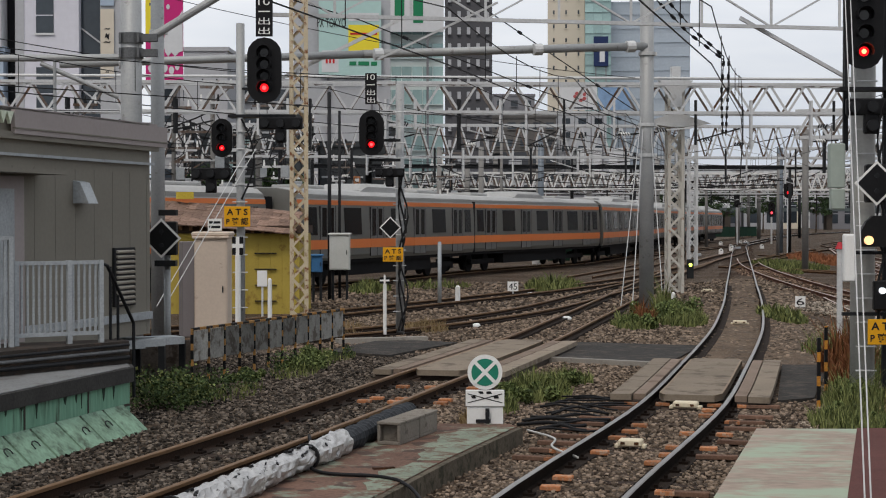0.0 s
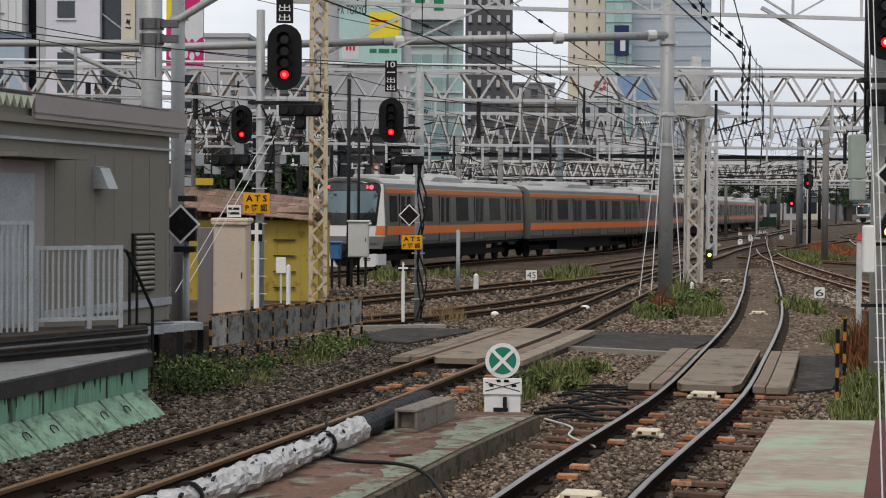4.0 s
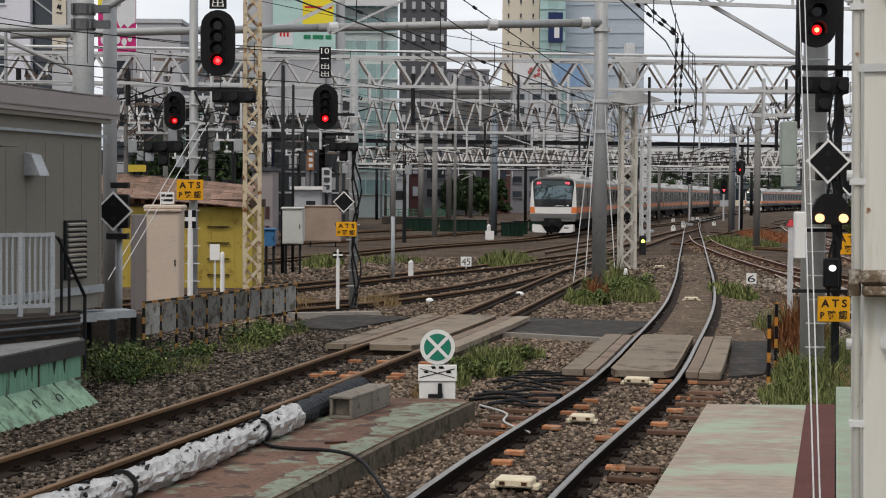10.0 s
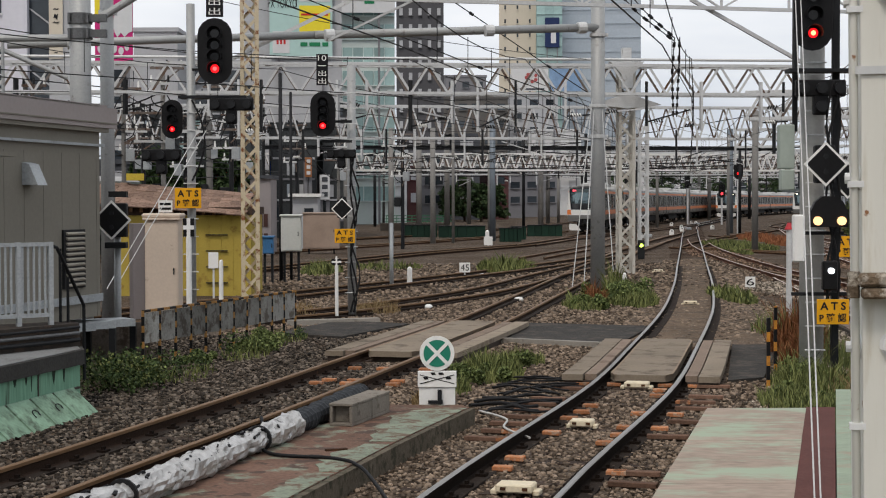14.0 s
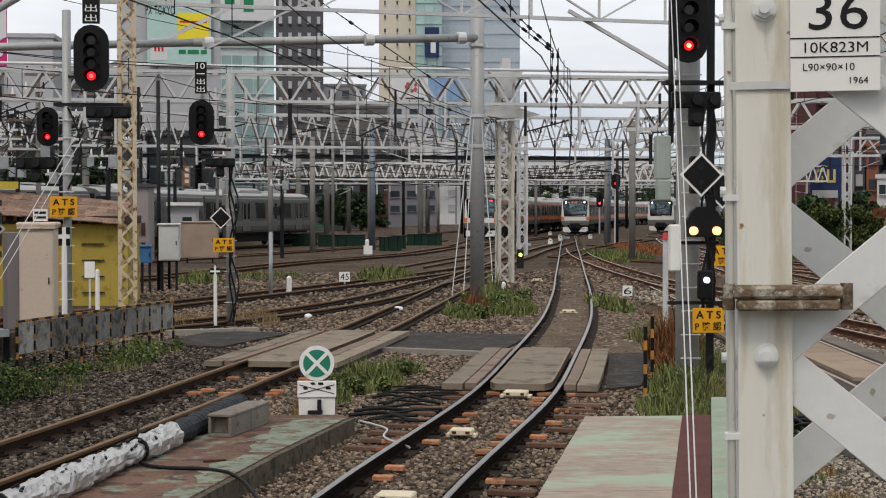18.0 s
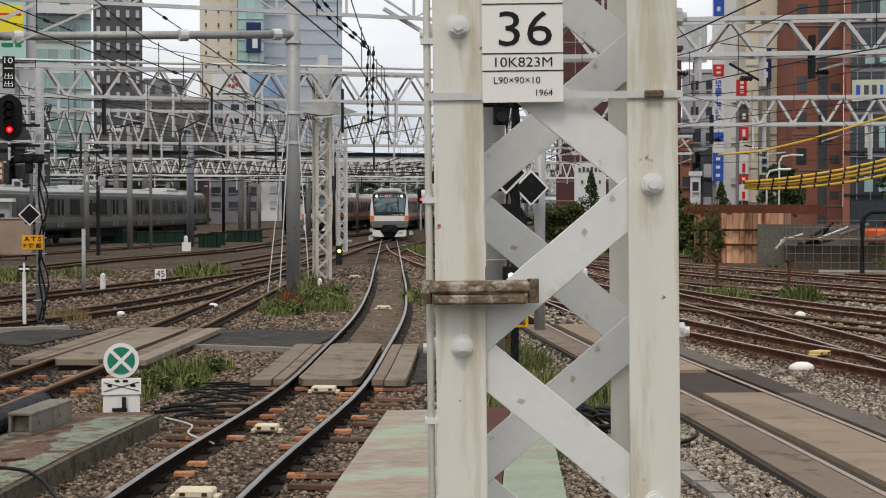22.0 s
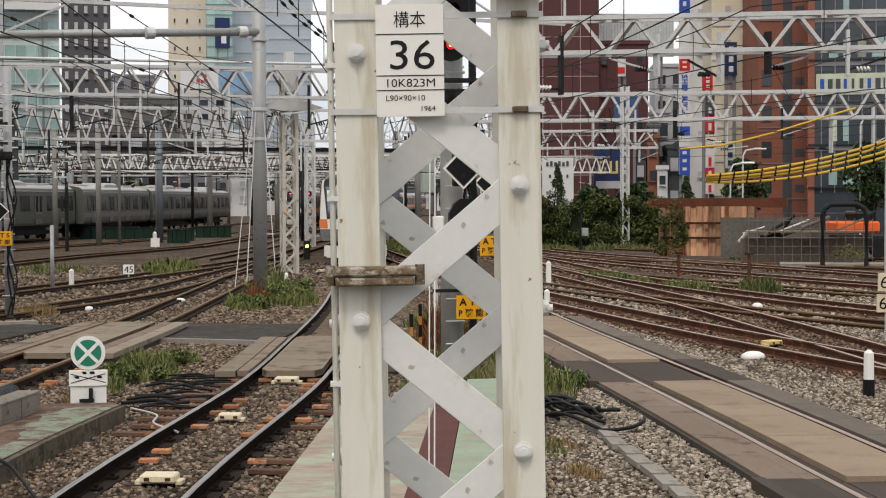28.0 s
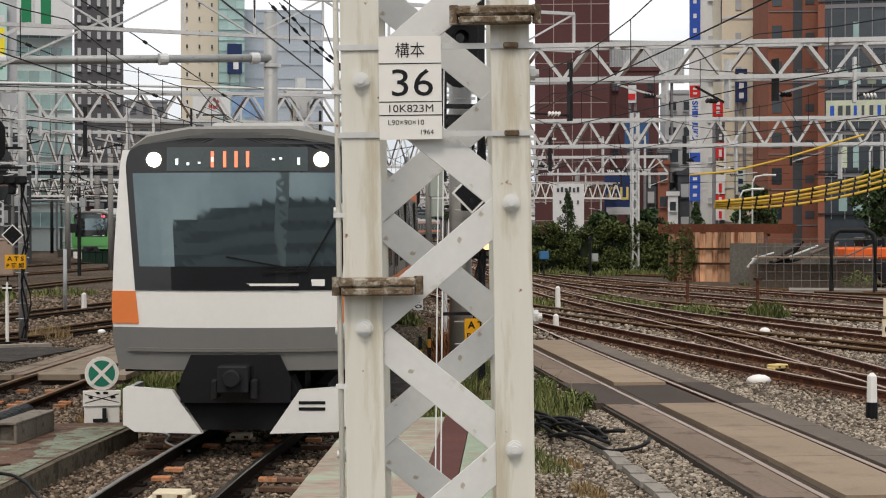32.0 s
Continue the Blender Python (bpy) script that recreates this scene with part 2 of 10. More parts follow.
# Darkened truss steel: the shade on rear bars is put into this brown colour.
LACING = mat("darkened_brown_steel", (0.17, 0.145, 0.13), 0.7, 0.1, 0.3, 0.8, 15, 0.05, stain=(0.13, 0.075, 0.05), amount=0.5)
CREAM = mat("rusty_cream_paint", (0.56, 0.48, 0.34), 0.65, 0.1, 0.12, 2, 30, 0.1, stain=(0.20, 0.075, 0.03), amount=0.52)
PALEPAINT = mat("pale_pole_paint", (0.68, 0.672, 0.615), 0.5, 0.05, 0.06, 3.5, 30, 0.05, stain=(0.52, 0.48, 0.385), amount=0.52, streak=True, spots=((0.27, 0.13, 0.06), 24, 0.70))
PALEGREY = mat("pale_grey_brace", (0.67, 0.68, 0.675), 0.5, 0.05, 0.06, 2, 30, 0.04, stain=(0.50, 0.485, 0.45), amount=0.58, spots=((0.42, 0.38, 0.33), 18, 0.70))
RUSTMETAL = mat("rusted_clamp", (0.17, 0.125, 0.085), 0.85, 0.2, 0.5, 14, 70, 0.5, stain=(0.42, 0.38, 0.32), amount=0.52)
WHITE = mat("white_paint", (0.78, 0.78, 0.76), 0.5, 0, 0.06, 3, 40, 0.05, stain=(0.55, 0.53, 0.49), amount=0.66)
PLATEWHITE = mat("white_enamel", (0.78, 0.775, 0.75), 0.35, 0, 0.02, 3, 40, 0.01)
BLACK = mat("black_paint", (0.012, 0.012, 0.013), 0.45, 0.1, 0.2, 3, 30, 0.03)
DARK = mat("dark_metal", (0.022, 0.023, 0.025), 0.55, 0.3, 0.25, 3, 30, 0.05)
INK = mat("black_ink", (0.015, 0.015, 0.018), 0.5, 0, 0.1, 3, 30, 0.0)
YELLOW = mat("orange_yellow_sign", (0.75, 0.36, 0.015), 0.5, 0, 0.08, 3, 40, 0.03)
ORANGEMARK = mat("rusty_orange_tie_plate", (0.40, 0.165, 0.075), 0.8, 0.1, 0.35, 8, 50, 0.2, stain=(0.35, 0.24, 0.17), amount=0.5, vary=0.3, fixed=True)
BALISE = mat("cream_transponder", (0.66, 0.58, 0.43), 0.6, 0, 0.12, 5, 40, 0.1, stain=(0.4, 0.3, 0.2), amount=0.62)
SIGNGREEN = mat("sign_green", (0.01, 0.20, 0.13), 0.4, 0, 0.08, 3, 40, 0.02)
SILVER = mat("silver_wrap", (0.50, 0.49, 0.475), 0.30, 0.5, 0.3, 5, 11, 1.0, stain=(0.07, 0.066, 0.062), amount=0.60, edge=0.05)
RUBBER = mat("black_cable", (0.014, 0.014, 0.015), 0.6, 0, 0.2, 4, 30, 0.1)
STEELBODY = mat("train_stainless", (0.15, 0.149, 0.136), 0.42, 0.2, 0.08, 0.6, 8, 0.02)
TRAINGREY = mat("train_grey", (0.18, 0.18, 0.175), 0.45, 0.3, 0.05, 0.6, 8, 0.02)
ROOFGREY = mat("train_roof", (0.42, 0.42, 0.41), 0.65, 0.1, 0.15, 1, 12, 0.05)
TRAINORANGE = mat("train_orange", (0.72, 0.19, 0.045), 0.4, 0, 0.05, 1, 12, 0.01)
TRAINGREEN = mat("train_green", (0.10, 0.36, 0.11), 0.4, 0, 0.05, 1, 12, 0.01)
TRAINWHITE = mat("train_white", (0.74, 0.74, 0.72), 0.3, 0.05, 0.03, 1, 12, 0.01)
TRAINBLACK = mat("train_black", (0.012, 0.013, 0.015), 0.12, 0, 0.1, 1, 12, 0.0)
UNDER = mat("train_underframe", (0.012, 0.012, 0.013), 0.8, 0.1, 0.3, 2, 20, 0.1)
WINDSHIELD = mat("windscreen_glass", (0.13, 0.175, 0.19), 0.03, 0.8, 0.1, 1, 6, 0.0)
SIDEGLASS = mat("dark_window_glass", (0.014, 0.017, 0.018), 0.16, 0.0, 0.2, 1, 6, 0.0, vary=0.3)
SIDEGLASS.node_tree.nodes["Principled BSDF"].inputs["Specular IOR Level"].default_value = 0.12
REDLAMP = glow("red_lamp", (1.0, 0.006, 0.012), 1.6)
REDCORE = glow("red_lamp_core", (1.0, 0.05, 0.05), 5)
HOTCORE = glow("hot_lamp_core", (1.0, 0.34, 0.12), 5)
REDDIM = glow("dim_red_lamp", (1.0, 0.06, 0.08), 3)
GREENLAMP = glow("green_lamp", (0.1, 1.0, 0.6), 5)
WARMLAMP = glow("warm_lamp", (1.0, 0.60, 0.28), 1.5)
COLDLAMP = glow("white_lamp", (0.85, 0.92, 0.97), 1.4)
HEADLAMP = glow("headlamp", (1.0, 0.88, 0.66), 6)
LED = glow("led_text", (1.0, 0.22, 0.12), 1.1)
TAILRED = glow("tail_lamp_red", (1.0, 0.10, 0.14), 1.3)
LEDW = glow("led_white", (0.75, 0.85, 0.9), 0.9)


# ---- building blocks ----
def bx(bm, c, s, rz=0.0, rx=0.0, ry=0.0):
    bmesh.ops.create_cube(bm, size=1, matrix=pose(*c, rx, ry, rz) @ Matrix.Diagonal((*s, 1)))


def cy(bm, p0, p1, r, seg=10, r2=None):
    a, b = Vector(p0), Vector(p1)
    d = b - a
    m = Matrix.Translation((a + b) / 2) @ d.to_track_quat("Z", "Y").to_matrix().to_4x4()
    bmesh.ops.create_cone(bm, cap_ends=True, segments=seg, radius1=r, radius2=r if r2 is None else r2, depth=d.length, matrix=m)


def bar(bm, p0, p1, w, h):
    a, b = Vector(p0), Vector(p1)
    d = b - a
    m = Matrix.Translation((a + b) / 2) @ d.to_track_quat("Y", "Z").to_matrix().to_4x4() @ Matrix.Diagonal((w, d.length, h, 1))
    bmesh.ops.create_cube(bm, size=1, matrix=m)


def prism(bm, poly, z0, z1):
    lo = [bm.verts.new((x, y, z0)) for x, y in poly]
    hi = [bm.verts.new((x, y, z1)) for x, y in poly]
    bm.faces.new(hi)
    bm.faces.new(lo[::-1])
    for i in range(len(poly)):
        j = (i + 1) % len(poly)
        bm.faces.new((lo[i], lo[j], hi[j], hi[i]))


def plate(bm, poly, y0, y1):
    """A flat outline in x and z, with thickness along y."""
    a = [bm.verts.new((x, y0, z)) for x, z in poly]
    b = [bm.verts.new((x, y1, z)) for x, z in poly]
    bm.faces.new(a)
    bm.faces.new(b[::-1])
    for i in range(len(poly)):
        j = (i + 1) % len(poly)
        bm.faces.new((a[j], a[i], b[i], b[j]))


def stadium(w, h, n=8):
    r = w / 2
    top = [(r * math.cos(math.pi * k / n), h / 2 - r + r * math.sin(math.pi * k / n)) for k in range(n + 1)]
    return top + [(-x, -z) for x, z in top]


def disc(r, n=20):
    return [(r * math.cos(2 * math.pi * k / n), r * math.sin(2 * math.pi * k / n)) for k in range(n)]


def mesh_of(name, bm, material, bevel=0.0, smooth=False):
    if bevel:
        bmesh.ops.bevel(bm, geom=bm.edges[:], offset=bevel, segments=1, affect="EDGES")
    bmesh.ops.recalc_face_normals(bm, faces=bm.faces[:])
    me = bpy.data.meshes.new(name)
    bm.to_mesh(me)
    bm.free()
    for m in material if isinstance(material, (list, tuple)) else [material]:
        me.materials.append(m)
    if smooth:
        for p in me.polygons:
            p.use_smooth = len(p.vertices) == 4
    return me


def part(name, bm, material, parent, label="", bevel=0.0, smooth=False):
    ob = new(name, mesh_of(name, bm, material, bevel, smooth))
    ob.parent = parent
    return tagged(ob, label)


def share(ob, name, m, parent):
    """Another piece on the same mesh."""
    o = new(name, ob.data if hasattr(ob, "data") else ob)
    o.parent = parent
    o.matrix_basis = m
    return o


def thing(name, m, label, category, group="", kind=""):
    ob = new(name)
    ob.empty_display_size = 0.2
    ob.matrix_basis = m
    return tagged(ob, label, category, group, kind)


def solo(name, bm, material, label, category, group="", kind="", m=None, bevel=0.0, smooth=False):
    ob = new(name, mesh_of(name, bm, material, bevel, smooth))
    if m is not None:
        ob.matrix_basis = m
    return tagged(ob, label, category, group, kind)


def from_lists(name, verts, faces, material):
    me = bpy.data.meshes.new(name)
    me.from_pydata(verts, [], faces)
    me.materials.append(material)
    return new(name, me)


def words(body, size, material, parent, m, name="lettering", depth=0.002, fit=None, bold=0.0):
    cu = bpy.data.curves.new(name, "FONT")
    cu.body, cu.size, cu.extrude = body, size, depth
    cu.offset = bold
    cu.align_x, cu.align_y = "CENTER", "CENTER"
    cu.resolution_u = 3
    tmp = bpy.data.objects.new(name, cu)
    me = bpy.data.meshes.new_from_object(tmp)
    bpy.data.objects.remove(tmp)
    me.materials.clear()
    me.materials.append(material)
    ob = new(name, me)
    ob.parent = parent
    if fit:
        xs = [v.co.x for v in me.vertices]
        zs = [v.co.y for v in me.vertices]
        if xs:
            m = m @ Matrix.Diagonal((fit[0] / (max(xs) - min(xs)), fit[1] / (max(zs) - min(zs)), 1, 1))
            m = m @ pose(-(max(xs) + min(xs)) / 2, -(max(zs) + min(zs)) / 2, 0)
    ob.matrix_basis = m
    return ob


def tube(bm, pts, r, seg=5):
    """One connected round bar along a line of points."""
    rings = []
    for k, p in enumerate(pts):
        a, b = Vector(pts[max(0, k - 1)]), Vector(pts[min(len(pts) - 1, k + 1)])
        q = (b - a).to_track_quat("Z", "Y")
        rings.append([bm.verts.new(Vector(p) + q @ Vector((r * math.cos(2 * math.pi * i / seg), r * math.sin(2 * math.pi * i / seg), 0))) for i in range(seg)])
    for a, b in zip(rings, rings[1:]):
        for i in range(seg):
            bm.faces.new((a[i], a[(i + 1) % seg], b[(i + 1) % seg], b[i]))
    bm.faces.new(rings[0][::-1])
    bm.faces.new(rings[-1])


FACE = pose(0, 0, 0, 90)  # lettering that stands upright and looks towards -y


class Way:
    """A smooth line on the ground through given points, by its length."""

    def __init__(self, pts, step=0.5):
        p = np.array(pts, float)
        t = np.r_[0, np.cumsum(np.hypot(*np.diff(p, axis=0).T))]
        g = np.gradient(p, t, axis=0)
        out = []
        for i in range(len(p) - 1):
            h = t[i + 1] - t[i]
            for u in np.arange(0, 1, step / h):
                a, b, c, d = 2 * u**3 - 3 * u**2 + 1, u**3 - 2 * u**2 + u, -2 * u**3 + 3 * u**2, u**3 - u**2
                out.append(a * p[i] + b * h * g[i] + c * p[i + 1] + d * h * g[i + 1])
        out.append(p[-1])
        self.p = np.array(out)
        self.s = np.r_[0, np.cumsum(np.hypot(*np.diff(self.p, axis=0).T))]
        self.length = self.s[-1]

    def at(self, s):
        d = np.diff(self.p, axis=0)
        if s < 0:
            return self.p[0] + d[0] / np.hypot(*d[0]) * s
        if s > self.length:
            return self.p[-1] + d[-1] / np.hypot(*d[-1]) * (s - self.length)
        return np.array([np.interp(s, self.s, self.p[:, 0]), np.interp(s, self.s, self.p[:, 1])])

    def heading(self, s):
        d = self.at(s + 0.3) - self.at(s - 0.3)
        return math.degrees(math.atan2(-d[0], d[1]))

    def side(self, s, off):
        d = self.at(s + 0.3) - self.at(s - 0.3)
        d = d / np.hypot(*d)
        return self.at(s) + off * np.array([d[1], -d[0]])

    def s_at_y(self, y):
        return float(np.interp(y, self.p[:, 1], self.s)) if self.p[-1, 1] > self.p[0, 1] else float(np.interp(-y, -self.p[:, 1], self.s))


def sweep(bm, way, s0, s1, outline, step=1.0, top=()):
    """An outline (across, up) carried along a way; faces at the places `top` of the outline take the second material."""
    n = max(2, int((s1 - s0) / step) + 1)
    rings = []
    for s in np.linspace(s0, s1, n):
        rings.append([bm.verts.new((*way.side(s, o), z)) for o, z in outline])
    k = len(outline)
    for a, b in zip(rings, rings[1:]):
        for i in range(k):
            f = bm.faces.new((a[i], a[(i + 1) % k], b[(i + 1) % k], b[i]))
            if i in top:
                f.material_index = 1
    bm.faces.new(rings[0][::-1])
    bm.faces.new(rings[-1])

# ---- ground and tracks ----
GZ = -0.17
bm = bmesh.new()
prism(bm, [(-2500, -600), (2500, -600), (2500, 4200), (-2500, 4200)], GZ - 0.5, GZ)
solo("ground", bm, BALLAST, "grey-brown crushed stone ballast of a railway yard", "ground", kind="structure")

GAUGE = 1.067
RAIL = [(-0.021, 0.0), (0.021, 0.0), (0.032, -0.008), (0.033, -0.04), (0.010, -0.055), (0.010, -0.125), (0.064, -0.145), (0.064, -0.157), (-0.064, -0.157), (-0.064, -0.145), (-0.010, -0.125), (-0.010, -0.055), (-0.033, -0.04), (-0.032, -0.008)]

WAY_R = Way([(-3.2, 1), (-0.55, 10), (0.55, 14.74), (2.67, 23), (3.78, 28.5), (5.59, 38), (7.2, 47.9), (9.74, 65), (12.85, 86), (19.65, 132), (24.8, 165), (30.3, 190), (35.6, 214), (44.5, 254), (62, 310), (86, 380)])
WAY_L = Way([(-6.8, 2), (-3.61, 15.5), (-2.5, 20), (-0.95, 27), (0.6, 34), (2.26, 43), (4.95, 58.5), (7.2, 71.6), (11.2, 93), (14.4, 108), (17.3, 121)])
WAY_3 = Way([(-11.5, 30), (-7.6, 38), (-4.2, 45.5), (0.2, 55.8), (5.5, 70), (9.6, 85), (13.9, 106), (19.2, 130), (24.0, 160)])
WAY_X = Way([(4.7, 95.5), (8.6, 112), (14.6, 132), (22.6, 160), (29.2, 186)])
WAY_Y = Way([(13.0, 88), (15.6, 100), (19.0, 112), (23.6, 128), (28.6, 144)])
WAY_4 = Way([(-14, 27), (-7.3, 33.5), (-3.4, 37.3), (-1.5, 40.6), (0.17, 44.4), (3.7, 57.6), (7.3, 73), (10.4, 90), (13.4, 104), (17.0, 121)])
WAY_A = Way([(-20, 38), (-15.5, 47.5), (-11.0, 56), (-7.4, 62), (-4.3, 71), (-1.65, 80), (4.7, 96.5), (9.8, 120), (12.6, 138), (17.3, 160), (23.4, 186), (31, 217), (39.5, 252), (47, 280), (62, 330)])
WAY_C = Way([(-37.7, 37.7), (-21.3, 67.2), (-12.3, 86.9), (-7.8, 108.2), (-1.3, 126.3), (1.3, 136.9), (4.3, 147.6), (9.0, 168.9), (15.6, 196.8), (26.2, 237.8), (42.6, 287.0)])
WAY_R1 = Way([(6.15, 3.0), (7.16, 13.2), (7.57, 16.9), (8.14, 22.9), (8.90, 30.9), (9.95, 40.9), (11.4, 54.9)])
WAY_R2 = Way([(13.6, 12), (12.2, 22), (11.75, 28), (11.55, 36), (11.5, 45), (11.9, 58), (12.8, 74), (14.4, 92), (17, 112)])
WAY_R3 = Way([(22.07, 16.82), (18.74, 29.84), (17.29, 39.85), (17.04, 49.85), (18.13, 65.84), (20.65, 89.83), (25.1, 117.81), (30.77, 149.78)])
WAY_R6 = Way([(11.4, 14), (12.1, 20), (12.9, 26), (14.18, 36.2), (16.0, 58), (18.9, 80), (22.0, 100), (25.6, 120)])
WAY_R4 = Way([(31.12, 25.77), (27.6, 41.79), (25.47, 55.8), (23.74, 67.81), (22.72, 83.82), (24.55, 107.81), (30.77, 149.78)])
WAY_R5 = Way([(29.09, 21.78), (24.19, 39.81), (21.47, 54.82), (20.35, 69.83), (20.82, 83.83), (23.55, 107.81), (29.75, 144.78)])
WAY_D = Way([(38, 95), (32, 120), (31.5, 150), (33.6, 168), (37.3, 182), (47, 212), (72, 270)])


TRACKS = []


def track(way, y0, y1, label, body, head, piece_sleepers, sleeper_mat=None, plates=False):
    """Two rails on sleepers."""
    TRACKS.append(way)
    tr = thing("track", pose(0, 0, -0.003 * len(TRACKS)), label, "railway track", "tracks of the yard", "structure")
    s0, s1 = way.s_at_y(y0), way.s_at_y(y1)
    for side in (-1, 1):
        bm = bmesh.new()
        o = side * (GAUGE / 2 + 0.033)
        sweep(bm, way, s0, s1, [(o + a, z) for a, z in RAIL], 1.5, top=(0, 1, 2, 12, 13) if head is DULLHEAD else (0, 1, 13))
        part("rail", bm, [body, head], tr)
    bm = bmesh.new()
    bx(bm, (0, 0, 0), (2.1, 0.2, 0.14))
    me = mesh_of("sleeper", bm, sleeper_mat or WOOD)
    joined_v, joined_f = [], []
    for k, s in enumerate(np.arange(s0 + 0.3, s1, 0.62)):
        x, y = way.at(s)
        m = pose(x, y, -0.232 + random.uniform(-0.012, 0.012), 0, 0, way.heading(s) + random.uniform(-1.5, 1.5))
        if piece_sleepers and k < piece_sleepers:
            share(me, "sleeper", m, tr)
        else:
            base = len(joined_v)
            for v in me.vertices:
                joined_v.append(m @ v.co)
            joined_f += [[base + i for i in p.vertices] for p in me.polygons]
    if joined_v:
        ob = from_lists("far_sleepers", joined_v, joined_f, sleeper_mat or WOOD)
        ob.parent = tr
        tagged(ob, kind="stuff")
    return tr


TRACK_R = track(WAY_R, 4, 375, "main track with polished rails curving through ballast", RAILDARK, POLISH, 110)
TRACK_L = track(WAY_L, 5, 119, "brown rusty-sided track beside the low platform", RUSTDARK, DULLHEAD, 90)
TRACK_R1 = track(WAY_R1, 6, 54, "track set between wide crossing boards", RUST, BROWNHEAD, 20)
track(WAY_R2, 13, 108, "rusty brown track branching off the main line", RUSTRED, BROWNHEAD, 60)
for w_, a_, b_ in ((WAY_3, 30, 158), (WAY_4, 27, 120), (WAY_X, 96, 184), (WAY_Y, 89, 143), (WAY_A, 36, 325), (WAY_C, 44, 286), (WAY_R6, 15, 116), (WAY_R3, 20, 148), (WAY_R4, 28, 148), (WAY_R5, 24, 143), (WAY_D, 96, 280)):
    track(w_, a_, b_, "brown rusty yard track crossing the ballast", RUSTRED if w_ in (WAY_R3, WAY_R4, WAY_R5, WAY_R6) else RUSTDARK, BROWNHEAD if w_ in (WAY_R3, WAY_R4, WAY_R5, WAY_R6) else DULLHEAD, 0)
for pts in ([(-30, 52), (-12, 78), (0, 108), (10, 140)], [(4, 75), (9, 96), (13, 120), (18, 150)], [(13, 92), (22, 70), (30, 56)], [(20, 122), (24, 96), (33, 66)], [(12.3, 62), (13.0, 50), (14.6, 38), (17.2, 27), (19.5, 20)], [(16.9, 60), (19.0, 48), (22.5, 36), (26, 27)]):
    w_ = Way(pts)
    if pts[-1][1] < pts[0][1]:
        w_ = Way(pts[::-1])
    track(w_, w_.p[0, 1], w_.p[-1, 1], "brown rusty yard track crossing the ballast", RUST, DULLHEAD, 0)


def strip(name, way, y0, y1, o0, o1, z0, z1, material, parent, n=1, gap=0.02):
    """Boards laid along a track between two distances from its middle."""
    s0, s1 = way.s_at_y(y0), way.s_at_y(y1)
    e = np.linspace(s0, s1, n + 1)
    for a, b in zip(e, e[1:]):
        bm = bmesh.new()
        sweep(bm, way, a, b - gap, [(o0, z0), (o1, z0), (o1, z1), (o0, z1)], 1.0)
        part(name, bm, material, parent)


def cut_panel(way, y0, y1, half, z0, z1, material, parent):
    """A board between the rails whose ends are cut at the corners."""
    s0, s1 = way.s_at_y(y0), way.s_at_y(y1)
    for name, m_, a, b, lift in (("panel", material, -1.0, 1.0, 0.0), ("worn_edge", BOARDPALE, -1.0, -0.93, 0.003), ("worn_edge", BOARDPALE, 0.93, 1.0, 0.003)):
        bm = bmesh.new()
        rows = []
        for s in [s0, s0 + 0.28] + list(np.linspace(s0 + 0.9, s1 - 0.9, 6)) + [s1 - 0.28, s1]:
            h = half * (0.80 if s in (s0, s1) else 1.0)
            p, q = way.side(s, a * h), way.side(s, b * h)
            rows.append([bm.verts.new((*c, z)) for z in (z0 + lift * 10, z1 + lift) for c in (p, q)])
        for u, v in zip(rows, rows[1:]):
            for i, j in ((0, 1), (1, 3), (3, 2), (2, 0)):
                bm.faces.new((u[i], u[j], v[j], v[i]))
        for u in (rows[0], rows[-1]):
            bm.faces.new((u[0], u[1], u[3], u[2]))
        part(name, bm, m_, parent)


def crossing(way, y0, y1, label, n=1):
    c = thing("level_crossing_boards", pose(0, 0, 0), label, "crossing boards", kind="structure")
    cut_panel(way, y0, y1, 0.45, -0.075, 0.02, BOARD, c)
    # Dark core added below the boards, so their tall sides look like a recess.
    strip("base_timber", way, y0 + 0.12, y1 - 0.12, -0.34, 0.34, -0.25, -0.08, BOARDDARK, c)
    for sd in (-1, 1):
        a, b = sorted((sd * 0.63, sd * 0.80))
        strip("edge_board", way, y0 + 0.1, y1 - 0.1, a, b, -0.075, 0.01, BOARDRED, c, n)
        a, b = sorted((sd * 0.82, sd * 1.12))
        strip("outer_board", way, y0, y1, a, b, -0.075, 0.012, BOARD, c, n)
        a, b = sorted((sd * 0.66, sd * 1.09))
        strip("base_timber", way, y0 + 0.03, y1 - 0.03, a, b, -0.25, -0.08, BOARDDARK, c)
    return c


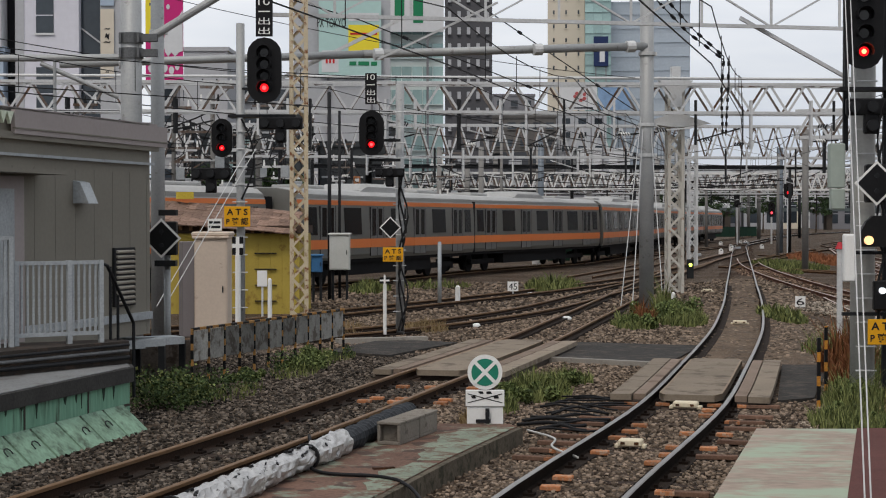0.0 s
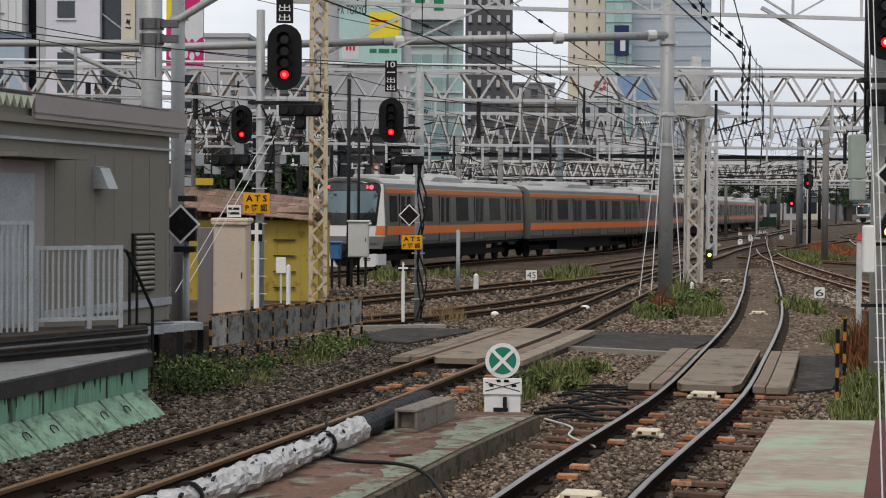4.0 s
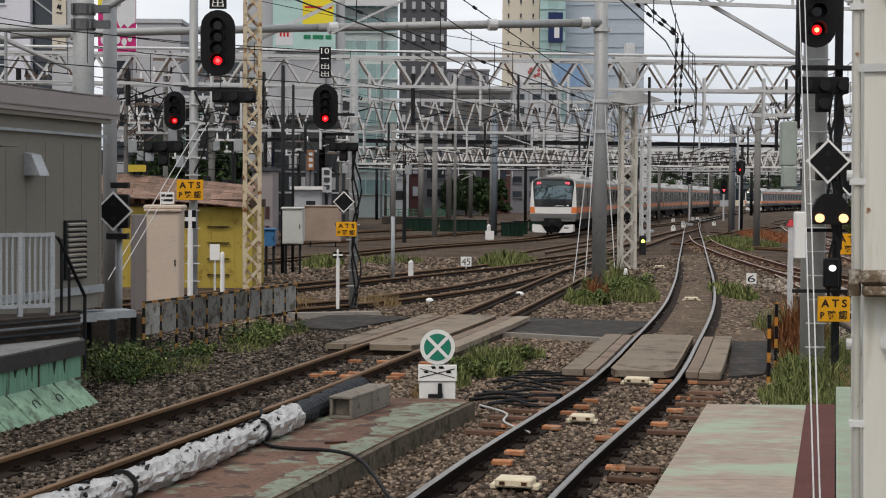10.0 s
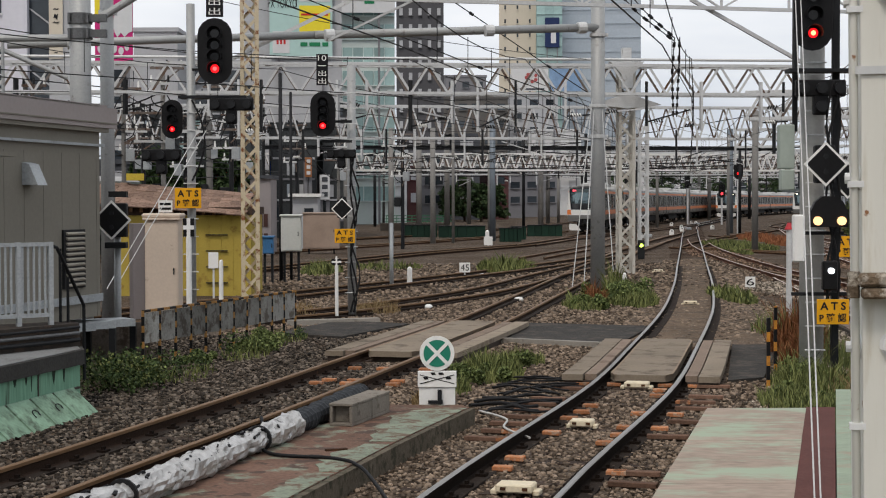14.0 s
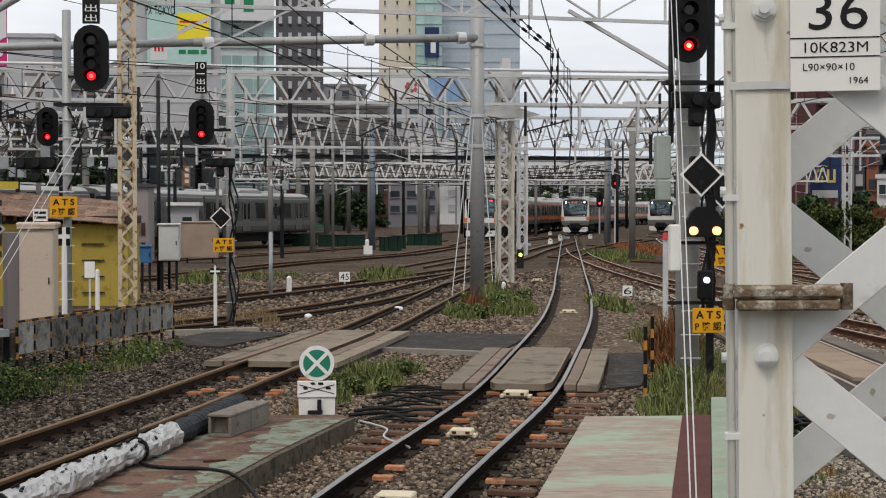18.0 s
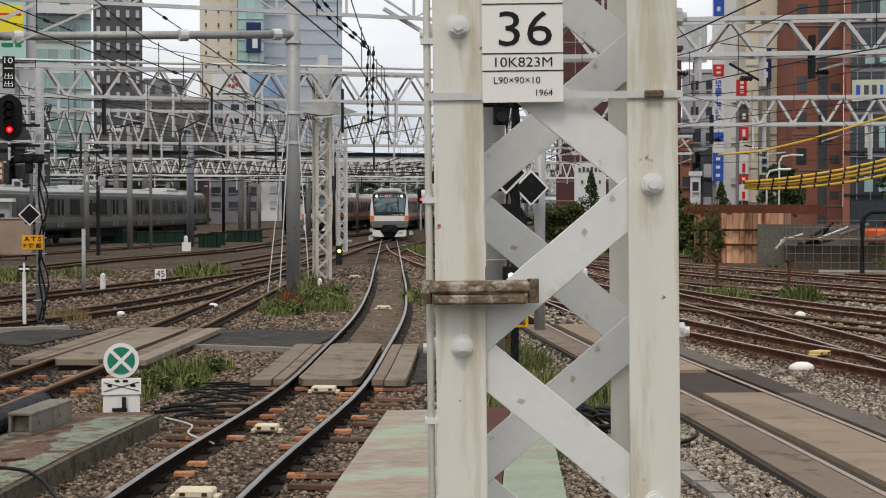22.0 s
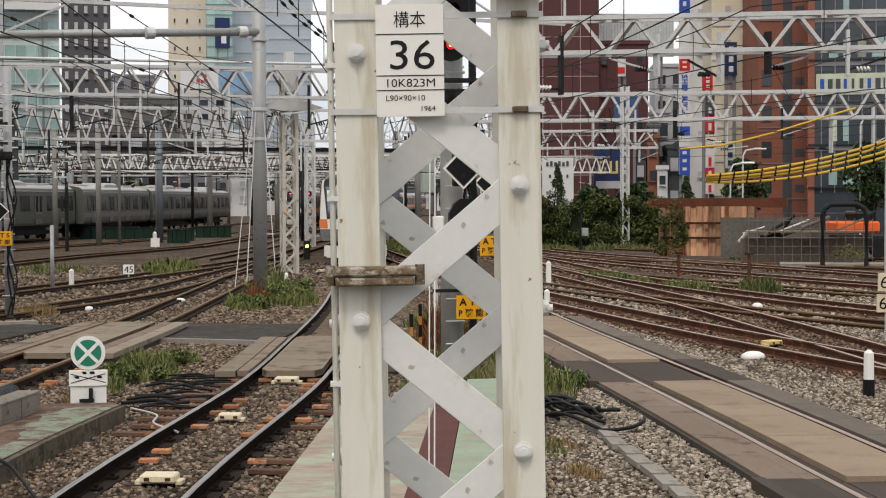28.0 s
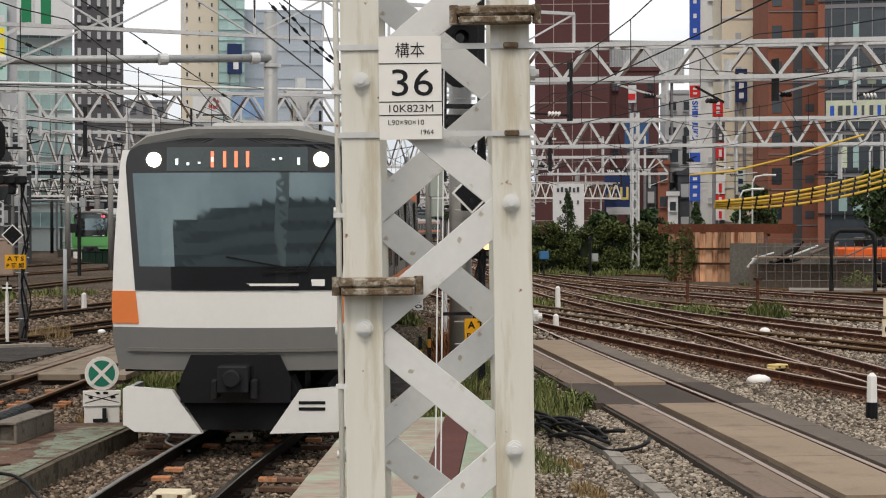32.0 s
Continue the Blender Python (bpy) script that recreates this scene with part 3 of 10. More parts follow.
crossing(WAY_R, 23.6, 29.8, "worn brown foot crossing boards between the rails")
crossing(WAY_L, 27.4, 34.4, "worn brown foot crossing boards between the rails")
c = thing("level_crossing_boards", pose(0, 0, 0), "long wide brown boards filling the track", "crossing boards", kind="structure")
for a, b, dark in ((5, 9, 0), (9, 13.0, 1), (13.0, 15.6, 0), (15.6, 18.3, 0), (18.3, 21.0, 0), (21.0, 24.1, 1), (24.1, 28.5, 0), (28.5, 34, 0)):
    strip("panel", WAY_R1, a, b, -0.415, 0.415, -0.2, -0.03 if dark else 0.02, BOARDDARK if dark else BOARDPALE, c)
    # Dark strips fill the flangeways, giving the gaps beside the rails their shade.
    for sd in (-1, 1):
        strip("flange_timber", WAY_R1, a, b, min(sd * 0.42, sd * 0.49), max(sd * 0.42, sd * 0.49), -0.2, -0.035, BOARDDARK, c)
    strip("edge_board", WAY_R1, a, b, -0.80, -0.65, -0.2, 0.002, BOARDDARK if dark else BOARDRED, c)
    strip("outer_board", WAY_R1, a, b, -1.17, -0.82, -0.2, 0.012, BOARDDARK if dark else BOARDRED, c)
    strip("outer_board", WAY_R1, a, b, 0.63, 1.02, -0.2, 0.012, BOARDDARK if dark else BOARDGREY, c)
    if dark:
        strip("kerb", WAY_R1, a, b, -1.30, -1.18, -0.22, 0.03, BOARDDARK, c)
    else:
        strip("kerb", WAY_R1, a, b, -1.22, -1.18, -0.22, -0.01, DARKCONC, c)
bm = bmesh.new()
prism(bm, [(0.9, 31.4), (3.15, 30.1), (4.35, 34.6), (1.75, 35.6)], -0.3, -0.11)
solo("pavement", bm, ASPHALT, "dark asphalt path between the two tracks", "path", kind="structure")
bm = bmesh.new()
prism(bm, [(-3.3, 33.0), (-1.95, 32.0), (-0.7, 35.4), (-2.3, 36.4)], -0.3, -0.11)
solo("pavement", bm, ASPHALT, "dark asphalt path beside the crossing", "path", kind="structure")
bm = bmesh.new()
prism(bm, [(4.15, 24.2), (4.75, 24.6), (6.1, 30.2), (5.25, 30.2)], -0.3, -0.12)
solo("pavement", bm, ASPHALT, "dark asphalt patch beside the crossing boards", "path", kind="structure")
bm = bmesh.new()
bar(bm, (0.9, 31.3, -0.12), (3.15, 30.0, -0.12), 0.16, 0.10)
solo("kerb", bm, CONCRETE, "pale concrete kerb along the asphalt path", "kerb", kind="structure")
bm = bmesh.new()
bar(bm, (-3.3, 35.6, -0.11), (-1.4, 36.3, -0.11), 0.25, 0.12)
solo("kerb", bm, CONCRETE, "pale concrete kerb along the asphalt path", "kerb", kind="structure")


# ---- platforms ----
def edge_r(y):
    return 1.48 + (y - 12) * 0.2348


pl = thing("platform", pose(0, 0, 0), "low platform end with peeling pink and green paint", "platform", kind="structure")
for a, b in ((-6, 6), (6, 10.4), (10.4, 12.9), (12.9, 15.2), (15.2, 17.6)):
    bm = bmesh.new()
    prism(bm, [(edge_r(a), a), (edge_r(a) + 1.05, a), (edge_r(b) + 1.05, b - 0.012), (edge_r(b), b - 0.012)], -0.4, 0.30)
    part("slab", bm, PINKPAINT, pl)
bm = bmesh.new()
prism(bm, [(edge_r(-6) + 1.05, -6), (edge_r(-6) + 1.36, -6), (edge_r(17.7) + 1.36, 17.7), (edge_r(17.7) + 1.05, 17.7)], -0.4, 0.294)
part("painted_strip", bm, MAROON, pl, "dark maroon strip")
bm = bmesh.new()
prism(bm, [(edge_r(-6) + 1.37, -6), (edge_r(-6) + 2.2, -6), (edge_r(19.3) + 1.75, 19.3), (edge_r(19.3) + 1.37, 19.3)], -0.4, 0.30)
part("walkway", bm, GREENPAINT, pl, "pale green painted walkway")

sl = thing("concrete_slab", pose(0, 0, 0), "low cracked slab with pink and green paint", "slab", kind="structure")
bm = bmesh.new()
prism(bm, [(-4.0, 9), (-2.55, 9), (-1.31, 13.55), (-0.48, 16.9), (0.31, 19.69), (0.22, 19.95), (-1.55, 20.0), (-3.0, 13.5)], -0.35, 0.05)
part("top", bm, mat("worn_slab_paint", (0.15, 0.088, 0.064), 0.85, 0, 0.4, 0.9, 25, 0.25, stain=(0.20, 0.235, 0.18), amount=0.535, spots=((0.075, 0.05, 0.04), 3.5, 0.57)), sl)
bm = bmesh.new()
for a, b in (((-2.55, 9), (-1.31, 13.55)), ((-1.31, 13.55), (-0.48, 16.9)), ((-0.48, 16.9), (0.31, 19.69))):
    bar(bm, (a[0] + 0.02, a[1], -0.10), (b[0] + 0.02, b[1], -0.10), 0.10, 0.28)
part("edging", bm, mat("mossy_edge_concrete", (0.115, 0.095, 0.07), 0.9, 0, 0.4, 3, 30, 0.3, stain=(0.05, 0.045, 0.03), amount=0.5), sl, "mossy brown concrete edge")
MINT = mat("worn_mint_paint", (0.205, 0.235, 0.18), 0.85, 0, 0.35, 2.4, 25, 0.2, stain=(0.13, 0.088, 0.064), amount=0.49)
rng_ = random.Random(8)
for y0, y1, w0, w1 in ((13.2, 14.9, 0.16, 0.34), (15.0, 16.7, 0.26, 0.40), (16.9, 19.6, 0.40, 0.75)):
    edge, back = [], []
    for i in range(13):
        y = y0 + (y1 - y0) * i / 12
        x = float(np.interp(y, (13.55, 16.9, 19.69), (-1.31, -0.48, 0.31))) + (y < 13.55) * (y - 13.55) * 0.27
        w = (w0 + (w1 - w0) * i / 12) * math.sin(math.pi * (0.06 + 0.88 * i / 12)) ** 0.4
        edge.append((x - 0.004, y))
        back.append((x - 0.05 - w * rng_.uniform(0.75, 1.15), y + rng_.uniform(-0.03, 0.03)))
    bm = bmesh.new()
    prism(bm, edge + back[::-1], 0.046, 0.055)
    part("paint_patch", bm, MINT, sl, "worn mint-green paint")
DIRT = mat("packed_brown_dirt", (0.135, 0.095, 0.065), 0.95, 0, 0.4, 1.1, 34, 0.6, stain=(0.07, 0.055, 0.042), amount=0.5, spots=((0.22, 0.19, 0.15), 14, 0.62), fixed=True)
# Dark strips along the rails: oily dirt plus the rails' shade, in one colour.
GREASE_SHADE = mat("oily_rail_shade", (0.024, 0.017, 0.013), 0.98, 0, 0.4, 2, 30, 0.4, fixed=True)
db = thing("packed_dirt", pose(0, 0, 0), "packed brown dirt over the ballast between the rails", "dirt", kind="structure")
strip("dirt_bed", WAY_R, 29.9, 74, -0.50, 0.50, -0.3, -0.128, DIRT, db, 3, 0.0)
strip("dirt_bed", WAY_R, 30.6, 62, 0.66, 1.75, -0.3, GZ + 0.028, DIRT, db, 2, 0.0)
strip("dirt_bed", WAY_R, 30.6, 52, -1.25, -0.60, -0.3, GZ + 0.024, DIRT, db, 2, 0.0)
strip("oily_band", WAY_R, 30.0, 66, 0.57, 0.74, -0.3, -0.118, GREASE_SHADE, db, 2, 0.0)
strip("oily_band", WAY_R, 30.0, 66, -0.50, -0.36, -0.3, -0.115, GREASE_SHADE, db, 2, 0.0)

lp = thing("platform", pose(0, 0, 0), "old platform with dark coping and pale green side", "platform", kind="structure")


def edge_l(y):
    return -4.59 + (y - 21.29) * 0.207


def left_slab(out, z0, z1, name, material, label=""):
    bm = bmesh.new()
    prism(bm, [(-14, 8), (edge_l(8) + out, 8), (edge_l(21.3) + out, 21.3), (edge_l(21.3) - 0.14 + out, 21.8 + out), (-6.1, 22.5), (-14, 26)], z0, z1)
    part(name, bm, material, lp, label)


left_slab(-0.06, -0.3, 0.42, "side", GREENWALL, "pale green streaked wall")
# Dark face and pale top: the sky's light on the coping is in the colours.
left_slab(0.0, 0.42, 0.60, "coping", mat("dark_coping", (0.05, 0.048, 0.045), 0.85, 0, 0.35, 2, 30, 0.2))
left_slab(-0.05, 0.604, 0.612, "coping_top", mat("skylit_coping_top", (0.20, 0.205, 0.205), 0.75, 0, 0.3, 0.9, 30, 0.15, stain=(0.13, 0.125, 0.12), amount=0.55), "coping top painted pale as lit by the sky")
bm = bmesh.new()
bx(bm, (0, 0, 0), (0.05, 0.585, 0.52), 0)
skirt = mesh_of("skirt_panel", bm, mat("pale_mint_panel", (0.205, 0.325, 0.235), 0.8, 0, 0.35, 2.2, 20, 0.2, stain=(0.06, 0.075, 0.055), amount=0.50, fixed=True, edge=0.2))
bm = bmesh.new()
tube(bm, [(0.03, -0.07, -0.05), (0.035, -0.07, 0.02), (0.04, -0.03, 0.05), (0.04, 0.03, 0.05), (0.035, 0.07, 0.02), (0.03, 0.07, -0.03)], 0.008, 5)
hk = mesh_of("lifting_hook", bm, DARK)
bm = bmesh.new()
bx(bm, (0, 0, 0), (0.012, 0.03, 0.46))
jm = mesh_of("wall_joint", bm, DARKCONC)
for k in range(15):
    y = 12.0 + k * 0.62
    share(skirt, "skirt_panel", pose(edge_l(y) + 0.16, y, -0.04, 0, -48, -11.7), lp)
    if k % 3 != 2:
        share(hk, "lifting_hook", pose(edge_l(y) + 0.17, y + 0.1, -0.02, 0, -48, -11.7), lp)
for y in (10.5, 12.1, 13.7, 15.3, 16.9, 18.5, 20.1):
    share(jm, "wall_joint", pose(edge_l(y) - 0.056, y, 0.18, 0, 0, -11.7), lp)
bm = bmesh.new()
bar(bm, (edge_l(8.2) - 0.03, 8.2, 0.13), (edge_l(21.2) - 0.03, 21.2, 0.13), 0.04, 0.025)
part("rust_ledge", bm, DARKCONC, lp, "rusty ledge above the sloping panels")
sk_ = random.Random(3)
SEEP = mat("black_seepage", (0.03, 0.045, 0.032), 0.9, 0, 0.3, 3, 20, 0.1)
for k in range(26):
    y = sk_.uniform(13.0, 21.1)
    h, w = sk_.uniform(0.03, 0.20), sk_.uniform(0.012, 0.05)
    bm = bmesh.new()
    plate(bm, [(-w, 0.0), (w, 0.0), (w * 0.4, -h * 0.7), (0, -h), (-w * 0.5, -h * 0.6)], -0.002, 0.002)
    o = part("seepage_streak", bm, SEEP, lp)
    o.matrix_basis = pose(edge_l(y) - 0.054, y, 0.42, 0, 0, 90 - 11.7)


# ---- trains ----
def car_profile():
    half = [(1.38, 0.98), (1.46, 1.15), (1.475, 1.6), (1.475, 2.1), (1.45, 2.7), (1.41, 3.15), (1.33, 3.38), (1.10, 3.54), (0.6, 3.63)]
    return half + [(-x, z) for x, z in half[::-1]]


def loft(bm, prof, ys, scale=None):
    rings = []
    for i, y in enumerate(ys):
        rings.append([bm.verts.new((x, y, z)) for x, z in prof])
    k = len(prof)
    for a, b in zip(rings, rings[1:]):
        for i in range(k):
            bm.faces.new((a[i], a[(i + 1) % k], b[(i + 1) % k], b[i]))
    bm.faces.new(rings[0])
    bm.faces.new(rings[-1][::-1])


SHARED = {}


def shared(key, make):
    if key not in SHARED:
        SHARED[key] = make()
    return SHARED[key]


def box_mesh(name, size, material, bevel=0.0):
    def make():
        bm = bmesh.new()
        bx(bm, (0, 0, 0), size)
        return mesh_of(name, bm, material, bevel)
    return shared((name, size, material.name), make)


def side_x(z):
    return float(np.interp(z, [0.98, 1.15, 1.6, 2.1, 2.7, 3.15], [1.38, 1.46, 1.475, 1.475, 1.45, 1.41]))


def train_car(band, upper_band, label, group, cab=False, body_mat=None):
    """A carriage that runs from y=0 (front) to y=-19.5; rails at z=0."""
    car = thing("train_car", pose(0, 0, 0), label, "train", group)
    body_mat = body_mat or STEELBODY
    L0 = -0.55 if cab else 0.0
    bm = bmesh.new()
    loft(bm, car_profile(), [L0, -19.5])
    part("body", bm, body_mat, car)
    bm = bmesh.new()
    roof = [(1.30, 3.42), (1.08, 3.58), (0.6, 3.66), (-0.6, 3.66), (-1.08, 3.58), (-1.30, 3.42)]
    loft(bm, roof, [L0 - 0.02, -19.48])
    part("roof", bm, ROOFGREY, car, "pale grey ribbed roof")
    bm = bmesh.new()
    ac = [(0.98, 3.60), (0.98, 3.80), (0.80, 3.94), (-0.80, 3.94), (-0.98, 3.80), (-0.98, 3.60)]
    rings = [[bm.verts.new((x, y, z if z < 3.7 else 3.6 + (z - 3.6) * f)) for x, z in ac] for y, f in ((-7.0, 0.2), (-7.5, 0.9), (-7.9, 1.0), (-10.5, 1.0), (-10.9, 0.9), (-11.4, 0.2))]
    for a, b in zip(rings, rings[1:]):
        for i in range(6):
            bm.faces.new((a[i], a[(i + 1) % 6], b[(i + 1) % 6], b[i]))
    bm.faces.new(rings[0])
    bm.faces.new(rings[-1][::-1])
    part("air_conditioner", bm, ROOFGREY, car)
    for y, ln in ((-3.2, 2.2), (-15.6, 2.6)):
        bm = bmesh.new()
        bx(bm, (0, y, 3.72), (1.2, ln, 0.16))
        part("roof_vent", bm, ROOFGREY, car, bevel=0.04)
    for sd in (-1, 1):
        for z, h, m_ in ((1.58, 0.34, band), (3.13, 0.17, upper_band)):
            me = box_mesh("stripe", (0.02, 19.46 + L0, h), m_)
            share(me, "stripe", pose(sd * (side_x(z) + 0.004), (L0 - 19.5) / 2, z, 0, 0, 0), car)
        me = box_mesh("gutter", (0.03, 19.4 + L0, 0.05), ROOFGREY)
        share(me, "gutter", pose(sd * 1.40, (L0 - 19.5) / 2, 3.24), car)
        for k in range(4):
            y = -2.6 - k * 4.85
            dm = box_mesh("door", (0.02, 1.34, 1.92), TRAINGREY)
            share(dm, "door", pose(sd * 1.474, y, 2.04), car)
            seam = box_mesh("door_seam", (0.03, 0.03, 1.92), UNDER)
            share(seam, "door_seam", pose(sd * 1.472, y, 2.04), car)
            for e in (-0.70, 0.70):
                share(seam, "door_edge", pose(sd * 1.470, y + e, 2.04), car)
            gm = box_mesh("door_window", (0.02, 0.40, 1.06), SIDEGLASS)
            for e in (-0.33, 0.33):
                share(gm, "door_window", pose(sd * 1.482, y + e, 2.40), car)
            bm_ = box_mesh("stripe_on_door", (0.012, 1.32, 0.34), band)
            share(bm_, "stripe_on_door", pose(sd * 1.487, y, 1.58), car)
        wm = box_mesh("window", (0.02, 1.66, 1.02), SIDEGLASS)
        ws = box_mesh("end_window", (0.02, 0.80, 1.02), SIDEGLASS)
        for k in range(3):
            share(wm, "window", pose(sd * 1.466, -5.02 - k * 4.85, 2.44, 0, -sd * 2.5), car)
        share(ws, "end_window", pose(sd * 1.466, -1.25, 2.44, 0, -sd * 2.5), car)
        share(ws, "end_window", pose(sd * 1.466, -18.6, 2.44, 0, -sd * 2.5), car)
    bm = bmesh.new()
    bx(bm, (0, -9.75, 0.66), (2.3, 9.4, 0.62))
    bx(bm, (0, -9.75, 0.92), (2.6, 19.0, 0.14))
    part("underframe", bm, UNDER, car)
    bm = bmesh.new()
    for sd in (-1, 1):
        bx(bm, (sd * 0.85, 0, 0.48), (0.14, 3.0, 0.24))
        for y in (-1.05, 1.05):
            cy(bm, (sd * 0.50, y, 0.43), (sd * 0.63, y, 0.43), 0.43, 14)
    bogie = mesh_of("bogie", bm, UNDER)
    for y in (-2.9, -16.6):
        share(bogie, "bogie", pose(0, y, 0), car)
    # Gangway widened to nearly the whole body; its dark colour shades the car gap.
    bm = bmesh.new()
    bx(bm, (0, -19.75, 2.15), (2.7, 0.49, 2.34))
    part("gangway", bm, UNDER, car)
    return car


def front_y(x, z):
    return -0.30 * (abs(x) / 1.475) ** 2.2 - 0.10 * max(0.0, z - 1.4) ** 1.5 / 2.7


def patch(name, car, material, left, right, z0, z1, off, nx=10, nz=8, label=""):
    """A panel on the rounded cab front: left(z) and right(z) give its edges."""
    bm = bmesh.new()
    rows = []
    for back in (0, 1):
        g = []
        for j in range(nz + 1):
            z = z0 + (z1 - z0) * j / nz
            a, b = left(z), right(z)
            g.append([bm.verts.new((a + (b - a) * i / nx, front_y(a + (b - a) * i / nx, z) + off - back * 0.09, z)) for i in range(nx + 1)])
        rows.append(g)
    for j in range(nz):
        for i in range(nx):
            for g in rows:
                bm.faces.new((g[j][i], g[j][i + 1], g[j + 1][i + 1], g[j + 1][i]))
    f, b = rows
    rim = [(0, i) for i in range(nx + 1)] + [(j, nx) for j in range(1, nz + 1)] + [(nz, i) for i in range(nx - 1, -1, -1)] + [(j, 0) for j in range(nz - 1, 0, -1)]
    for (j, i), (q, p) in zip(rim, rim[1:] + rim[:1]):
        bm.faces.new((f[j][i], f[q][p], b[q][p], b[j][i]))
    return part(name, bm, material, car, label, smooth=False)


def cab_front(car, corner, lit, sign_lit, face=TRAINWHITE):
    """Cab end of a commuter train: white mask, black screen, coloured corners, split skirt."""
    bm = bmesh.new()
    prof = car_profile()
    n = len(prof)
    rings = []
    for w, dz, y in ((1.0, 0, -0.56), (0.985, 0, -0.42), (0.97, -0.01, -0.33)):
        rings.append([bm.verts.new((x * w, y - 0.02 * max(0, z - 2.0), z + (dz if z > 2 else 0))) for x, z in prof])
    for a, b in zip(rings, rings[1:]):
        for i in range(n):
            bm.faces.new((a[i], a[(i + 1) % n], b[(i + 1) % n], b[i]))
    bm.faces.new(rings[-1])
    part("cab_shell", bm, STEELBODY, car)

    def w(z):
        return float(np.interp(z, [0.85, 1.2, 1.6, 2.2, 3.3, 3.5], [1.36, 1.44, 1.46, 1.44, 1.37, 1.30]))

    def inner(z):
        return float(np.interp(z, [1.36, 1.77, 3.2, 3.36, 3.43, 3.47, 3.50], [1.12, 1.17, 1.30, 1.27, 1.14, 0.92, 0.55]))
    patch("mask", car, face, lambda z: -w(z), lambda z: w(z), 1.34, 3.38, 0.0, 16, 10)
    patch("brow", car, mat("dark_brow", (0.07, 0.072, 0.072), 0.4), lambda z: -w(z) * (1 - 13.5 * max(0, z - 3.34) ** 1.9), lambda z: w(z) * (1 - 13.5 * max(0, z - 3.34) ** 1.9), 3.36, 3.565, -0.01, 14, 6)
    patch("windscreen_surround", car, TRAINBLACK, lambda z: -inner(z), inner, 1.78, 3.50, 0.014, 16, 26, "gloss black screen surround")
    patch("windscreen", car, WINDSHIELD, lambda z: -inner(z) + 0.08, lambda z: inner(z) - 0.08, 2.05 if lit else 2.26, 3.11, 0.020, 16, 8, "dark reflecting windscreen")
    patch("destination_sign", car, mat("sign_glass", (0.05, 0.07, 0.075), 0.1, 0, 0.1), lambda z: -0.80, lambda z: 0.80, 3.13, 3.40, 0.022, 8, 2)
    for sd in (-1, 1):
        patch("corner_panel", car, corner, (lambda z: -w(z) - 0.003) if sd < 0 else (lambda z: inner(z) + 0.0), (lambda z: -inner(z)) if sd < 0 else (lambda z: w(z) + 0.003), 1.40, 1.77, 0.012, 5, 2, "coloured corner")
        bm = bmesh.new()
        cy(bm, (sd * 0.95, front_y(0.95, 3.26) - 0.02, 3.26), (sd * 0.95, front_y(0.95, 3.26) + 0.045, 3.26), 0.085, 16)
        part("headlight" if lit else "tail_light", bm, HEADLAMP if lit else TAILRED, car)
    if sign_lit is None:
        pass
    elif sign_lit:
        for x in (0.27, 0.13, 0.0, -0.13):
            bm = bmesh.new()
            bx(bm, (x, front_y(x, 3.26) + 0.028, 3.26), (0.034, 0.012, 0.18))
            part("led_bar", bm, LED, car)
        for x in (-0.70, -0.50, -0.42, 0.27, 0.42, 0.55, 0.68):
            bm = bmesh.new()
            bx(bm, (x, front_y(x, 3.26) + 0.028, 3.24 + 0.03 * math.sin(9 * x)), (0.03, 0.012, 0.07 + 0.05 * math.cos(7 * x)))
            part("led_dot", bm, LEDW, car)
    else:
        for sd in (-1, 1):
            bm = bmesh.new()
            bx(bm, (sd * 0.80, front_y(0.80, 3.27) + 0.028, 3.27), (0.07, 0.012, 0.13))
            part("led_bar", bm, TAILRED, car)
    patch("lower_front", car, TRAINGREY if face is TRAINWHITE else face, lambda z: -w(z), lambda z: w(z), 0.88, 1.36, 0.02, 14, 3, "grey steel lower front")
    patch("front_ledge", car, STEELBODY, lambda z: -1.25, lambda z: 1.25, 1.09, 1.13, 0.06, 12, 1)
    bm = bmesh.new()
    plate(bm, [(-0.50, 1.06), (0.50, 1.06), (0.62, 0.80), (0.62, 0.52), (-0.62, 0.52), (-0.62, 0.80)], 0.045, -0.4)
    part("coupler_pocket", bm, TRAINBLACK, car)
    bm = bmesh.new()
    bx(bm, (0, 0.12, 0.80), (0.34, 0.36, 0.30))
    cy(bm, (0, 0.3, 0.82), (0, 0.42, 0.82), 0.10, 10)
    bx(bm, (-0.22, 0.10, 0.68), (0.07, 0.2, 0.22))
    bx(bm, (0.22, 0.10, 0.68), (0.07, 0.2, 0.22))
    part("coupler", bm, DARK, car, bevel=0.015)
    bm = bmesh.new()
    plate(bm, [(-0.62, 0.80), (0.62, 0.80), (0.9, 0.2), (-0.9, 0.2)], -0.10, -0.5)
    part("snow_plough", bm, UNDER, car)
    for sd in (-1, 1):
        bm = bmesh.new()
        poly = [(sd * 0.72, 0.66), (sd * 1.24, 0.70), (sd * 1.27, 0.28), (sd * 1.14, 0.19), (sd * 0.38, 0.17)]
        plate(bm, poly if sd < 0 else poly[::-1], 0.03, -0.10)
        bx(bm, (sd * 1.26, -0.5, 0.46), (0.06, 0.9, 0.42))
        sk = part("skirt", bm, TRAINWHITE, car, "white split skirt")
        if sd < 0:
            for z in (0.52, 0.45):
                bm = bmesh.new()
                bx(bm, (-0.86, 0.032, z), (0.30, 0.01, 0.035))
                part("skirt_slot", bm, TRAINBLACK, sk)
